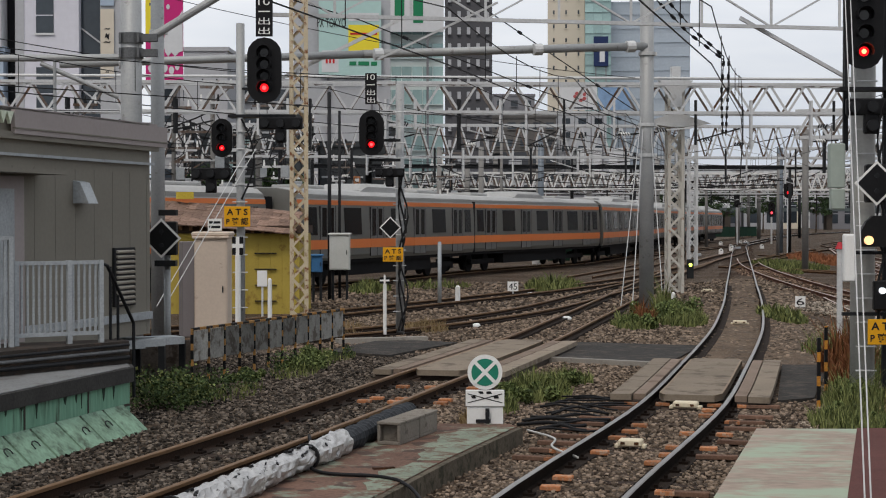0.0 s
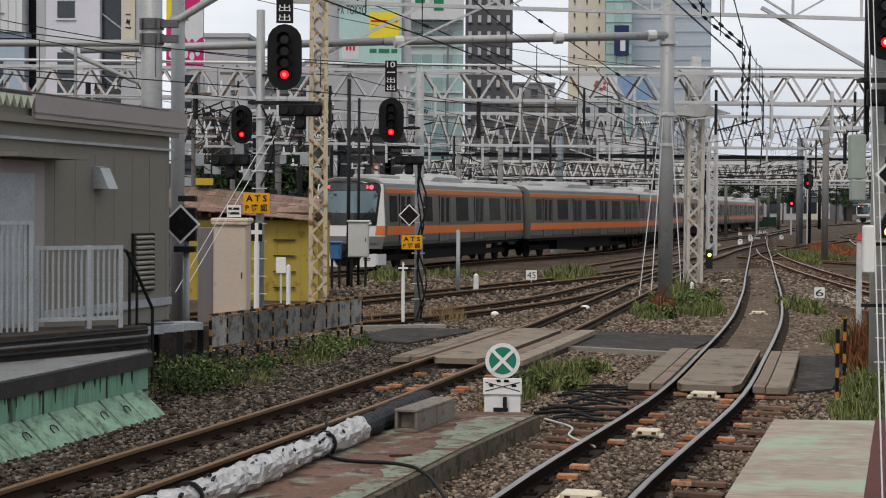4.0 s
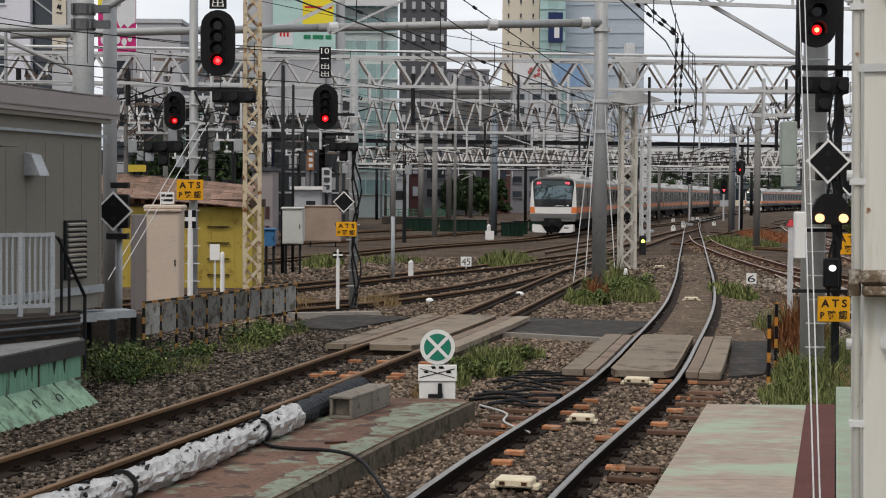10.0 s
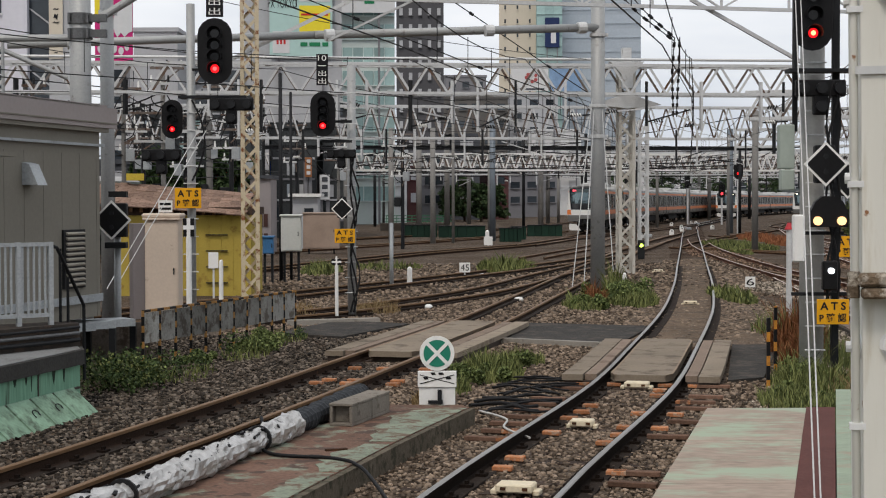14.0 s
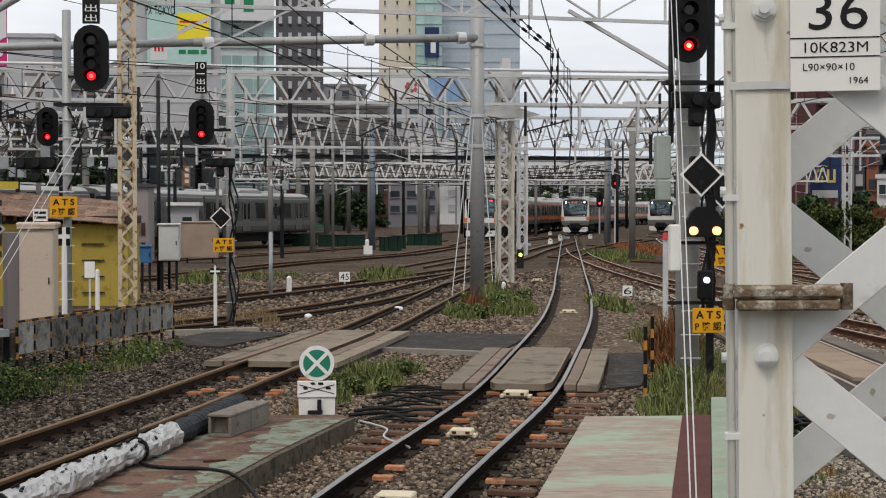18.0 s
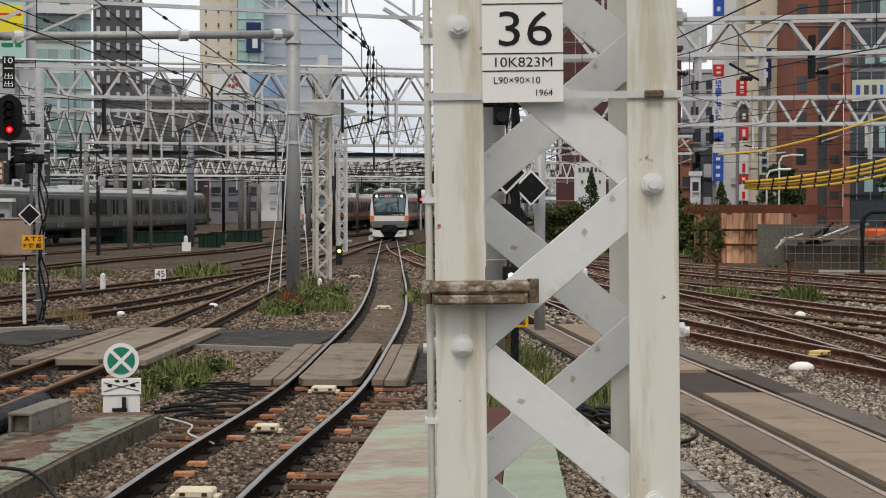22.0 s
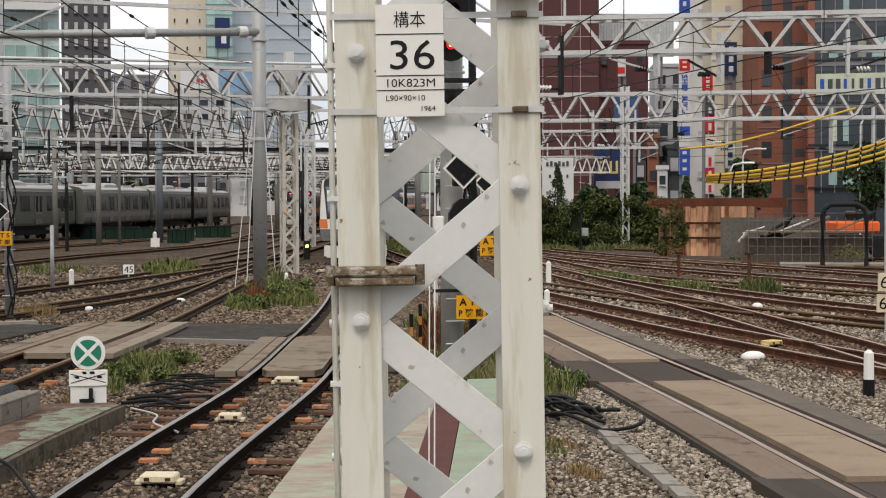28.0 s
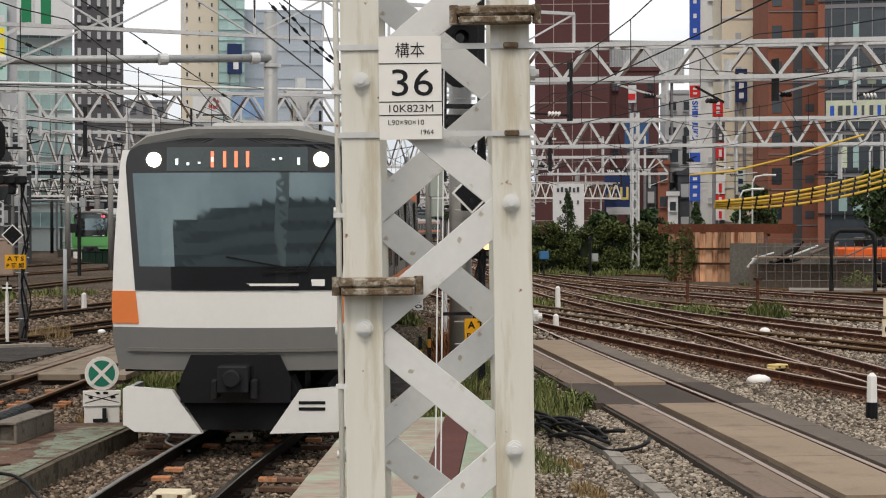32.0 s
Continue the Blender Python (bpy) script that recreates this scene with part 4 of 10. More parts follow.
    for x0, z0, x1, z1 in ((-0.80, 2.02, -1.16, 2.66), (-0.78, 2.0, 0.10, 2.16), (-0.80, 2.0, -0.30, 1.98)) if lit else ((-0.62, 2.02, -1.02, 2.42),):
        bm = bmesh.new()
        n_ = 5
        for i in range(n_):
            xa, xb = x0 + (x1 - x0) * i / n_, x0 + (x1 - x0) * (i + 1) / n_
            za, zb = z0 + (z1 - z0) * i / n_, z0 + (z1 - z0) * (i + 1) / n_
            bar(bm, (xa, front_y(xa, za) + 0.04, za), (xb, front_y(xb, zb) + 0.04, zb), 0.018, 0.018)
        part("wiper", bm, BLACK, car)
    for x, wd in ((-0.36, 0.70), (-0.90, 0.19)):
        bm = bmesh.new()
        bx(bm, (x, front_y(x, 1.86) + 0.020, 1.865 if wd < 0.3 else 1.845), (wd, 0.012, 0.075 if wd < 0.3 else 0.028))
        part("marking", bm, LEDW if wd < 0 else PLATEWHITE, car)


MOVES = []
STEPS = [i * 0.5 for i in range(65)]


def run_train(cars, way, times, places, facing=1):
    """Keys each carriage along a way. places: where the cab end is at these times; facing -1: the rest of the train is further along."""
    for k, car in enumerate(cars):
        rows = []
        for t in STEPS:
            s = float(np.interp(t, times, places)) if t <= times[-1] else places[-1]
            if facing > 0:      # cab looks back along the way (towards small s)
                a = s + k * 20.0
                f, r = way.at(a + 2.9), way.at(a + 16.6)
                d = f - r
            else:
                a = s - k * 20.0
                f, r = way.at(a - 2.9), way.at(a - 16.6)
                d = f - r
            d = d / np.hypot(*d)
            p = f + d * 2.9
            rows.append((t, pose(p[0], p[1], 0, 0, 0, math.degrees(math.atan2(-d[0], d[1])))))
        MOVES.append((car, rows))


# ---- overhead line structures ----
def truss_beam(p0, p1, zb, zt, width, bay, label, near=True, material=None, chord=0.09):
    """A lattice beam across the tracks."""
    a, b = Vector((*p0, 0)), Vector((*p1, 0))
    L = (b - a).length
    yaw = math.degrees(math.atan2(b.y - a.y, b.x - a.x))
    th = thing("catenary_beam", pose(a.x, a.y, 0, 0, 0, yaw), label, "gantry beam", "lattice beams over the tracks")
    material = material or TRUSSGREY
    for z in (zb, zt):
        for y in (-width / 2, width / 2):
            me = shared(("chord", round(L, 2), chord, material.name), lambda: mesh_of("chord", box_bm((L, chord, chord)), material))
            share(me, "chord", pose(L / 2, y, z), th)
    n = max(1, int(round(L / bay)))
    bay = L / n
    h = zt - zb
    br = shared(("brace", round(math.hypot(bay / 2, h), 3), chord, material.name), lambda: mesh_of("brace", box_bm((chord * 0.75, 0.03, math.hypot(bay / 2, h))), material))
    ang = math.degrees(math.atan2(bay / 2, h))
    vs, fs, v2, f2 = [], [], [], []
    for k in range(n):
        for y in (-width / 2, width / 2):
            for sg, x in ((1, bay * (k + 0.25)), (-1, bay * (k + 0.75))):
                m = pose(x, y, (zb + zt) / 2, 0, sg * ang, 0)
                if near and y < 0:
                    share(br, "brace", m, th)
                else:
                    gv, gf = (v2, f2) if y < 0 else (vs, fs)
                    base = len(gv)
                    gv += [m @ v.co for v in br.vertices]
                    gf += [[base + i for i in p.vertices] for p in br.polygons]
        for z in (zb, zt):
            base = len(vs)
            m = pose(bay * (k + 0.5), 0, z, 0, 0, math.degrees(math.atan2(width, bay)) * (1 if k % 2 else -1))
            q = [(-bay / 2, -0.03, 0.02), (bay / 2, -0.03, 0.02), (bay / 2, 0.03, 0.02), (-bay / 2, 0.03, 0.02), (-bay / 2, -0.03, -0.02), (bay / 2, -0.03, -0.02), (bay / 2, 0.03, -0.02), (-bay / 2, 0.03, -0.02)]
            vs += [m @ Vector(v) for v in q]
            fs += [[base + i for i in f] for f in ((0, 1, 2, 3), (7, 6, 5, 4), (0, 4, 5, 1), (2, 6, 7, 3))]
    # Rear braces and lacing get the darkened steel, so they read as shaded.
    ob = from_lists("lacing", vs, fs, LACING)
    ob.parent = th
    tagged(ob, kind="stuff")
    if v2:
        ob = from_lists("bracing", v2, f2, material)
        ob.parent = th
        tagged(ob, kind="stuff")
    return th


def box_bm(s):
    bm = bmesh.new()
    bx(bm, (0, 0, 0), s)
    return bm


def lattice_mast(x, y, z1, w, leg, pitch, material, label, rz=0.0, z0=-0.3, name="lattice_mast"):
    th = thing(name, pose(x, y, 0, 0, 0, rz), label, "mast", "lattice masts")
    h = w / 2 - leg / 2
    for sx in (-1, 1):
        for sy in (-1, 1):
            bm = bmesh.new()
            bx(bm, (sx * h, sy * h, (z0 + z1) / 2), (leg, leg, z1 - z0))
            part("leg", bm, material, th)
    n = int((z1 - z0) / pitch)
    ln = math.hypot(w - leg, pitch)
    me = mesh_of("brace", box_bm((leg * 0.8, 0.015, ln)), material)
    a = math.degrees(math.atan2(w - leg, pitch))
    for k in range(n):
        z = z0 + pitch * (k + 0.5)
        s = 1 if k % 2 else -1
        share(me, "brace", pose(0, -w / 2 + 0.01, z, 0, s * a, 0), th)
        share(me, "brace", pose(0, w / 2 - 0.01, z, 0, -s * a, 0), th)
        share(me, "brace", pose(-w / 2 + 0.01, 0, z, 0, s * a, 90), th)
        share(me, "brace", pose(w / 2 - 0.01, 0, z, 0, -s * a, 90), th)
    return th


COLUMNS = []


def tube_mast(x, y, z1, r, material, label, z0=-0.3, bands=(), name="pole"):
    COLUMNS.append((x, y, z1))
    th = thing(name, pose(x, y, 0), label, "pole", "poles of the overhead line")
    bm = bmesh.new()
    cy(bm, (0, 0, z0), (0, 0, z1), r * 1.04, 18, r * 0.96)
    part("shaft", bm, material, th, smooth=True)
    for z in bands:
        bm = bmesh.new()
        cy(bm, (0, 0, z - 0.05), (0, 0, z + 0.05), r * 1.18, 18)
        bx(bm, (r * 1.2, 0, z), (0.10, 0.10, 0.10))
        part("band", bm, GALV, th)
    bm = bmesh.new()
    cy(bm, (0, 0, z1), (0, 0, z1 + 0.03), r * 1.0, 18, r * 0.7)
    part("cap", bm, material, th)
    return th


# beams across the yard, nearest first
truss_beam((-22, 57.5), (13.2, 60.8), 6.3, 7.32, 0.9, 1.32, "pale lattice beam spanning the tracks with twin tubes", True, chord=0.105)
truss_beam((-22, 84.5), (24, 90), 5.75, 7.4, 0.9, 1.05, "deep pale lattice beam spanning the yard", False, chord=0.11)
truss_beam((-24, 140), (46, 150), 5.1, 6.5, 1.0, 0.95, "pale lattice beam spanning the far yard", False, mat("white_truss_paint", (0.74, 0.74, 0.72), 0.55, 0, 0.12, 0.8, 15, 0.0), 0.15)
truss_beam((-10, 158), (50, 168), 5.0, 5.9, 1.0, 1.5, "grey lattice beam spanning the yard", False, TRUSSFAR, 0.13)
for k, (y, z) in enumerate(((190, 6.6), (222, 6.4), (258, 6.8), (300, 6.6), (345, 6.8), (390, 6.7))):
    truss_beam((-30, y - 6), (95 + k * 14, y + 8), z, z + 1.1, 1.0, 1.9, "distant grey lattice beam over the yard", False, TRUSSFAR, 0.15)
truss_beam((10.4, 42.08), (24.67, 36.71), 6.35, 7.25, 0.8, 1.35, "pale lattice beam over the side tracks", True, chord=0.115)
truss_beam((13.98, 76.56), (34.54, 69.06), 6.2, 7.4, 0.9, 1.5, "pale lattice beam over the side tracks", True, chord=0.15)
truss_beam((20.6, 116.83), (38.07, 111.74), 6.2, 7.4, 0.9, 1.6, "grey lattice beam over the side tracks", False, TRUSSFAR, 0.16)
bm = bmesh.new()
cy(bm, (-22, 57.0, 7.52), (13.2, 60.3, 7.52), 0.05, 8)
solo("feeder_tube", bm, GALV, "pale tube running along the lattice beam", "tube")

tube_mast(4.62, 49.6, 9.0, 0.21, POLEGREY, "round grey steel pole with label plates", bands=(5.3, 4.4, 7.4))
tube_mast(-7.62, 35.2, 9.0, 0.225, POLEGREY, "thick round grey steel pole behind the shed")
tube_mast(-7.30, 36.4, 9.0, 0.15, POLEGREY, "round grey steel pole behind the shed", bands=(6.6,))
tb_ = thing("tube_bracket", pose(0, 0, 0), "pale tube bracket with brace, struts and clamps on the thick pole", "bracket")
for nm, p, q, r in (("arm", (-7.6, 35.1, 5.93), (-11.6, 34.9, 5.90), 0.075), ("brace", (-7.3, 35.3, 6.32), (-5.2, 35.3, 7.58), 0.085),
                    ("strut", (-9.5, 35.0, 5.80), (-7.9, 35.2, 5.10), 0.05), ("strut", (-9.2, 35.0, 5.90), (-9.2, 35.0, 4.7), 0.035)):
    bm = bmesh.new()
    cy(bm, p, q, r, 12)
    part(nm, bm, POLEGREY, tb_)
for z in (6.34, 6.02):
    bm = bmesh.new()
    cy(bm, (-7.62, 35.2, z - 0.11), (-7.62, 35.2, z + 0.11), 0.262, 16)
    bx(bm, (-7.22, 35.1, z), (0.36, 0.14, 0.16))
    for x in (-7.42, -7.80):
        bx(bm, (x, 34.96, z), (0.05, 0.06, 0.20))
    part("clamp", bm, DARKSTEEL, tb_, "dark bolted clamp")
lattice_mast(-5.04, 43.7, 9.2, 0.48, 0.10, 0.42, CREAM, "rusting cream lattice mast with peeling paint", 8)
lattice_mast(6.65, 60.6, 7.2, 0.60, 0.11, 0.5, mat("rusty_pale_mast", (0.50, 0.48, 0.43), 0.65, 0.1, 0.12, 2, 30, 0.1, stain=(0.24, 0.11, 0.05), amount=0.6), "pale lattice mast carrying the beam", 6)
lattice_mast(11.5, 95.5, 7.1, 0.55, 0.11, 0.55, GALV, "pale lattice mast carrying a beam", 6)
lattice_mast(27.74, 86.59, 8.7, 0.42, 0.08, 0.5, GALV, "slender pale lattice mast beside the ivy fence", 0)
lattice_mast(27.05, 52.9, 8.2, 0.65, 0.10, 0.6, GALV, "pale lattice mast at the end of the beams", 0)
tube_mast(3.3, 110, 8.0, 0.20, mat("blue_grey_pole", (0.17, 0.20, 0.23), 0.5, 0.3), "blue-grey steel column under the beams")
tube_mast(23.1, 134, 8.2, 0.26, mat("blue_grey_pole", (0.17, 0.20, 0.23)), "blue-grey steel column under the beams")
for x, y, h in ((-3.2, 104, 7), (-6.0, 104, 7), (-0.6, 104, 7), (-9.5, 142, 8), (-13, 142, 8), (-2.0, 142, 8), (0.4, 146, 8), (14.5, 146, 8), (8.6, 146, 8), (33, 148, 8), (42, 150, 8), (28, 190, 8), (20, 190, 8), (44, 200, 8), (36, 225, 8), (52, 230, 8), (12, 190, 8), (3, 190, 8), (-6, 190, 8), (40, 260, 8), (62, 265, 8), (27, 258, 8), (-12, 86, 7.2), (16.5, 88, 7.2)):
    tube_mast(x, y, h, 0.17 if y < 120 else 0.24, COLGREY, "grey steel column in the yard")

# cap plate on the pale mast
bm = bmesh.new()
plate(bm, [(-0.62, 7.5), (0.62, 7.5), (0.22, 7.05), (-0.22, 7.05)], -0.2, 0.2)
bx(bm, (0, 0, 7.75), (0.32, 0.3, 0.5))
bx(bm, (0, -0.02, 6.8), (0.42, 0.36, 0.5))
plate(bm, [(-1.25, 5.95), (0, 6.35), (1.25, 5.95), (0, 5.80)], -0.25, 0.25)
solo("mast_head", bm, GALV, "pale steel head plate on the lattice mast", "mast head", m=pose(6.65, 60.4, 0, 0, 0, 6))

# tube arm with brackets
ta = thing("tube_beam", pose(0, 0, 0), "long grey tubular beam with clamps between two poles", "gantry beam")
bm = bmesh.new()
cy(bm, (-11.6, 44.6, 6.68), (-3.63, 47.4, 7.20), 0.11, 12)
cy(bm, (-3.63, 47.4, 7.20), (4.6, 49.5, 7.62), 0.12, 12)
part("tube", bm, POLEGREY, ta, smooth=True)
bm = bmesh.new()
for f in (0.1, 0.33, 0.52, 0.80, 0.97):
    x = -11.6 + 16.2 * f
    y = 44.6 + 4.9 * f
    z = 6.68 + 0.94 * f
    cy(bm, (x - 0.12, y - 0.04, z - 0.008), (x + 0.12, y + 0.04, z + 0.008), 0.17, 12)
part("clamp", bm, GALV, ta)

# open frame high above
fr = thing("portal_frame", pose(0, 0, 0), "open pale steel frame of thin angles above the tubes", "gantry beam")
fa, fb = Vector((-6.2, 44.2, 0)), Vector((14.0, 49.0, 0))
zlo, zhi = 7.95, 9.1
for z in (zlo, zhi):
    bm = bmesh.new()
    bar(bm, (fa.x, fa.y, z), (fb.x, fb.y, z), 0.10, 0.10)
    part("chord", bm, TRUSSGREY, fr)
for k in range(11):
    p = fa.lerp(fb, k / 10)
    bm = bmesh.new()
    bar(bm, (p.x, p.y, zlo), (p.x + 0.001, p.y, zhi), 0.07, 0.07)
    part("post", bm, TRUSSGREY, fr)
    if k < 10:
        q = fa.lerp(fb, (k + 1) / 10)
        bm = bmesh.new()
        bar(bm, (p.x, p.y, zlo if k % 2 else zhi), (q.x, q.y, zhi if k % 2 else zlo), 0.07, 0.05)
        part("brace", bm, TRUSSGREY, fr)


def wire(pts, r=0.014, sag=0.0, n=10, label="dark overhead wire above the tracks", name="overhead_wire", material=None):
    bm = bmesh.new()
    out = []
    for a, b in zip(pts, pts[1:]):
        for i in range(n):
            f = i / n
            out.append([a[j] + (b[j] - a[j]) * f - (sag * 4 * f * (1 - f) if j == 2 else 0) for j in range(3)])
    out.append(list(pts[-1]))
    tube(bm, out, r)
    return solo(name, bm, material or RUBBER, label, "wire", "overhead wires")


# contact and messenger wires along the tracks
for w_, y0, y1 in ((WAY_R, 14, 190), (WAY_L, 14, 90), (WAY_3, 31, 100), (WAY_4, 28, 88), (WAY_A, 40, 200), (WAY_C, 50, 210), (WAY_R1, 8, 54), (WAY_R2, 14, 105), (WAY_R3, 22, 145), (WAY_R4, 30, 145)):
    ys = np.arange(y0, y1, 14.0)
    pts = [(*w_.at(w_.s_at_y(y)), 5.1) for y in ys]
    wire([tuple(p) for p in pts], 0.012, 0, 2)
    pts = [(*w_.at(w_.s_at_y(y)), 6.05) for y in ys]
    wire([tuple(p) for p in pts], 0.011, 0.28, 5)
    bm = bmesh.new()
    for p in pts:
        for f in (0.2, 0.4, 0.6, 0.8):
            yy = p[1] + 14 * f
            if yy < y1 - 8:
                q = w_.at(w_.s_at_y(yy))
                cy(bm, (q[0], q[1], 5.1), (q[0], q[1], 6.05 - 0.28 * 4 * f * (1 - f)), 0.008, 4)
    solo("droppers", bm, RUBBER, "thin droppers between two overhead wires", "wire", "overhead wires", "stuff")


# thin columns and cross wires that fill the yard
random.seed(11)
for k in range(46):
    y = random.uniform(92, 235)
    x = random.uniform(-0.11, 0.24) * y
    if min(abs(x - np.interp(y, w_.p[:, 1], w_.p[:, 0])) for w_ in (WAY_R, WAY_A, WAY_C, WAY_D, WAY_R3, WAY_R4)) < 2.2:
        continue
    tube_mast(x, y, random.uniform(5.5, 9.0), 0.0009 * y, random.choice((COLGREY, DARK, COLGREY)), "thin steel column in the far yard")
FARCOLS = sorted((c for c in COLUMNS if 80 < c[1] < 200), key=lambda c: c[1])
for k in range(34):
    a = random.randrange(len(FARCOLS) - 6)
    p, q = FARCOLS[a], FARCOLS[a + random.randint(1, 6)]
    z0, z1 = random.uniform(4.4, p[2] - 0.1), random.uniform(4.6, q[2] - 0.1)
    if abs(p[0] - q[0]) < 3:
        continue
    wire([(p[0], p[1], z0), (q[0], q[1], (z0 + z1) / 2 if z1 > z0 else z1)], 0.00025 * p[1], random.uniform(0.1, 0.5), 10, "dark cross wire spanning the far yard")
gi = thing("girder", pose(0, 0, 0), "dark solid girder spanning the far yard", "gantry beam")
for nm, z, w, h in (("web", 6.1, 0.06, 0.20), ("flange", 6.22, 0.3, 0.04), ("flange", 5.98, 0.3, 0.04)):
    bm = bmesh.new()
    bar(bm, (-12, 112, z), (24, 117, z), w, h)
    part(nm, bm, DARK, gi)
for k in range(13):
    bm = bmesh.new()
    bx(bm, (-11 + k * 2.85, 112.1 + k * 0.396, 6.1), (0.05, 0.26, 0.2))
    part("stiffener", bm, DARK, gi)


# ---- the near lattice pole with its number plate ----
def near_pole():
    """Square lattice pole; x runs along its face, y into its depth."""
    w, dp, lw, t = 0.506, 0.47, 0.104, 0.012
    th = thing("lattice_pole", pose(0.822, 3.145, 0, 0, -0.7, -11), "pale painted lattice pole with bolts and a number plate", "pole")
    for x, sx in ((0, 1), (w, -1)):
        for y, sy in ((0, 1), (dp, -1)):
            bm = bmesh.new()
            z0, z1 = 0.25, 9.0
            prof = [(0, 0), (lw, 0), (lw, t), (t, t), (t, lw), (0, lw)]
            prism(bm, [(x + sx * p, y + sy * q) for p, q in (prof if sx * sy > 0 else prof[::-1])], z0, z1)
            part("leg", bm, PALEPAINT, th, bevel=0.0015)
    dz, z_first = 0.331, 2.227

    def brace(xa, za, xb, zb, y):
        bm = bmesh.new()
        d = Vector((xb - xa, 0, zb - za))
        bx(bm, (0, 0, 0), (d.length + 0.06, 0.010, 0.088))
        ob = part("brace", bm, PALEGREY, th, bevel=0.0012)
        ob.matrix_basis = pose((xa + xb) / 2, y, (za + zb) / 2, 0, -math.degrees(math.atan2(d.z, d.x)), 0)

    def bolt(x, y, z, dx, dy):
        bm = bmesh.new()
        for a, b, r, n in ((0, 0.005, 0.0235, 20), (0.005, 0.018, 0.0195, 6), (0.018, 0.028, 0.0105, 10)):
            cy(bm, (x + dx * a, y + dy * a, z), (x + dx * b, y + dy * b, z), r, n)
        part("bolt", bm, PALEGREY, th)
    xa, xb = 0.054, w - 0.054
    for k in range(-5, 14):
        za, zb = z_first + dz * k, z_first + dz * (k + 1)
        l, r = (xa, xb) if k % 2 == 0 else (xb, xa)
        brace(l, za, r, zb, t + 0.0065 + 0.004 * (k % 2))
        brace(r, za - 0.02, l, zb - 0.02, dp - t - 0.0065 - 0.004 * (k % 2))
        bolt(l, 0, za, 0, -1)
        if k % 2 == 0:
            bolt(0, 0.06, za - 0.01, -1, 0)
            bolt(0, 0.06, za + 0.315, -1, 0)
            bolt(w, 0.06, za + 0.02, 1, 0)
    for z in (2.744, 2.978):
        bm = bmesh.new()
        bx(bm, (w / 2, -0.004, z), (w + 0.02, 0.004, 0.015))
        st = part("strap", bm, GALV, th, "thin steel strap")
        bm = bmesh.new()
        bx(bm, (w - 0.05, -0.012, z), (0.040, 0.010, 0.016))
        part("buckle", bm, RUSTMETAL, st, bevel=0.003)
    bm = bmesh.new()
    cy(bm, (-0.012, 0.012, 0.3), (-0.012, 0.012, 6.0), 0.0075, 12)
    pi_ = part("conduit", bm, PALEPAINT, th, "thin pale conduit along the leg", smooth=True)
    for z in (2.07, 2.53, 2.86, 1.63):
        bm = bmesh.new()
        bx(bm, (-0.010, 0.012, z), (0.030, 0.026, 0.012))
        part("conduit_clip", bm, PALEGREY, pi_)
    for cx, cz in ((0.092, 2.338), (0.415, 3.055)):
        bm = bmesh.new()
        bx(bm, (cx, -0.030, cz + 0.012), (0.205, 0.05, 0.026))
        cl = part("clamp", bm, RUSTMETAL, th, "rust-caked steel clamp", bevel=0.006)
        bm = bmesh.new()
        bx(bm, (cx, -0.034, cz - 0.013), (0.192, 0.045, 0.020))
        part("clamp_bar", bm, RUSTMETAL, cl, bevel=0.004)
        for e in (-0.11, 0.11):
            bm = bmesh.new()
            cy(bm, (cx + e, -0.03, cz - 0.022), (cx + e, -0.03, cz + 0.028), 0.012, 8)
            part("clamp_bolt", bm, RUSTMETAL, cl)
    px, pz, pw, ph = 0.186, 2.868, 0.167, 0.2756
    bm = bmesh.new()
    bx(bm, (px, -0.010, pz), (pw, 0.004, ph))
    pl_ = part("number_plate", bm, PLATEWHITE, th, "white enamel plate with black figures")
    for f in (0.735, 0.365, 0.235):
        bm = bmesh.new()
        bx(bm, (px, -0.0128, pz - ph / 2 + ph * f), (pw, 0.001, 0.0022))
        part("rule", bm, INK, pl_)
    y = -0.0125
    words("構本", 0.05, INK, pl_, pose(px, y, pz + ph * 0.365) @ FACE, depth=0.0005, fit=(0.078, 0.040))
    words("36", 0.1, INK, pl_, pose(px + 0.006, y, pz + ph * 0.05) @ FACE, depth=0.0005, fit=(0.110, 0.072))
    words("10K823M", 0.03, INK, pl_, pose(px + 0.002, y, pz - ph * 0.20) @ FACE, depth=0.0005, fit=(0.118, 0.020))
    words("L90×90×10", 0.02, INK, pl_, pose(px - 0.012, y, pz - ph * 0.335) @ FACE, depth=0.0005, fit=(0.096, 0.014))
    words("1964", 0.02, INK, pl_, pose(px + 0.044, y, pz - ph * 0.43) @ FACE, depth=0.0005, fit=(0.034, 0.013))
    return th


near_pole()


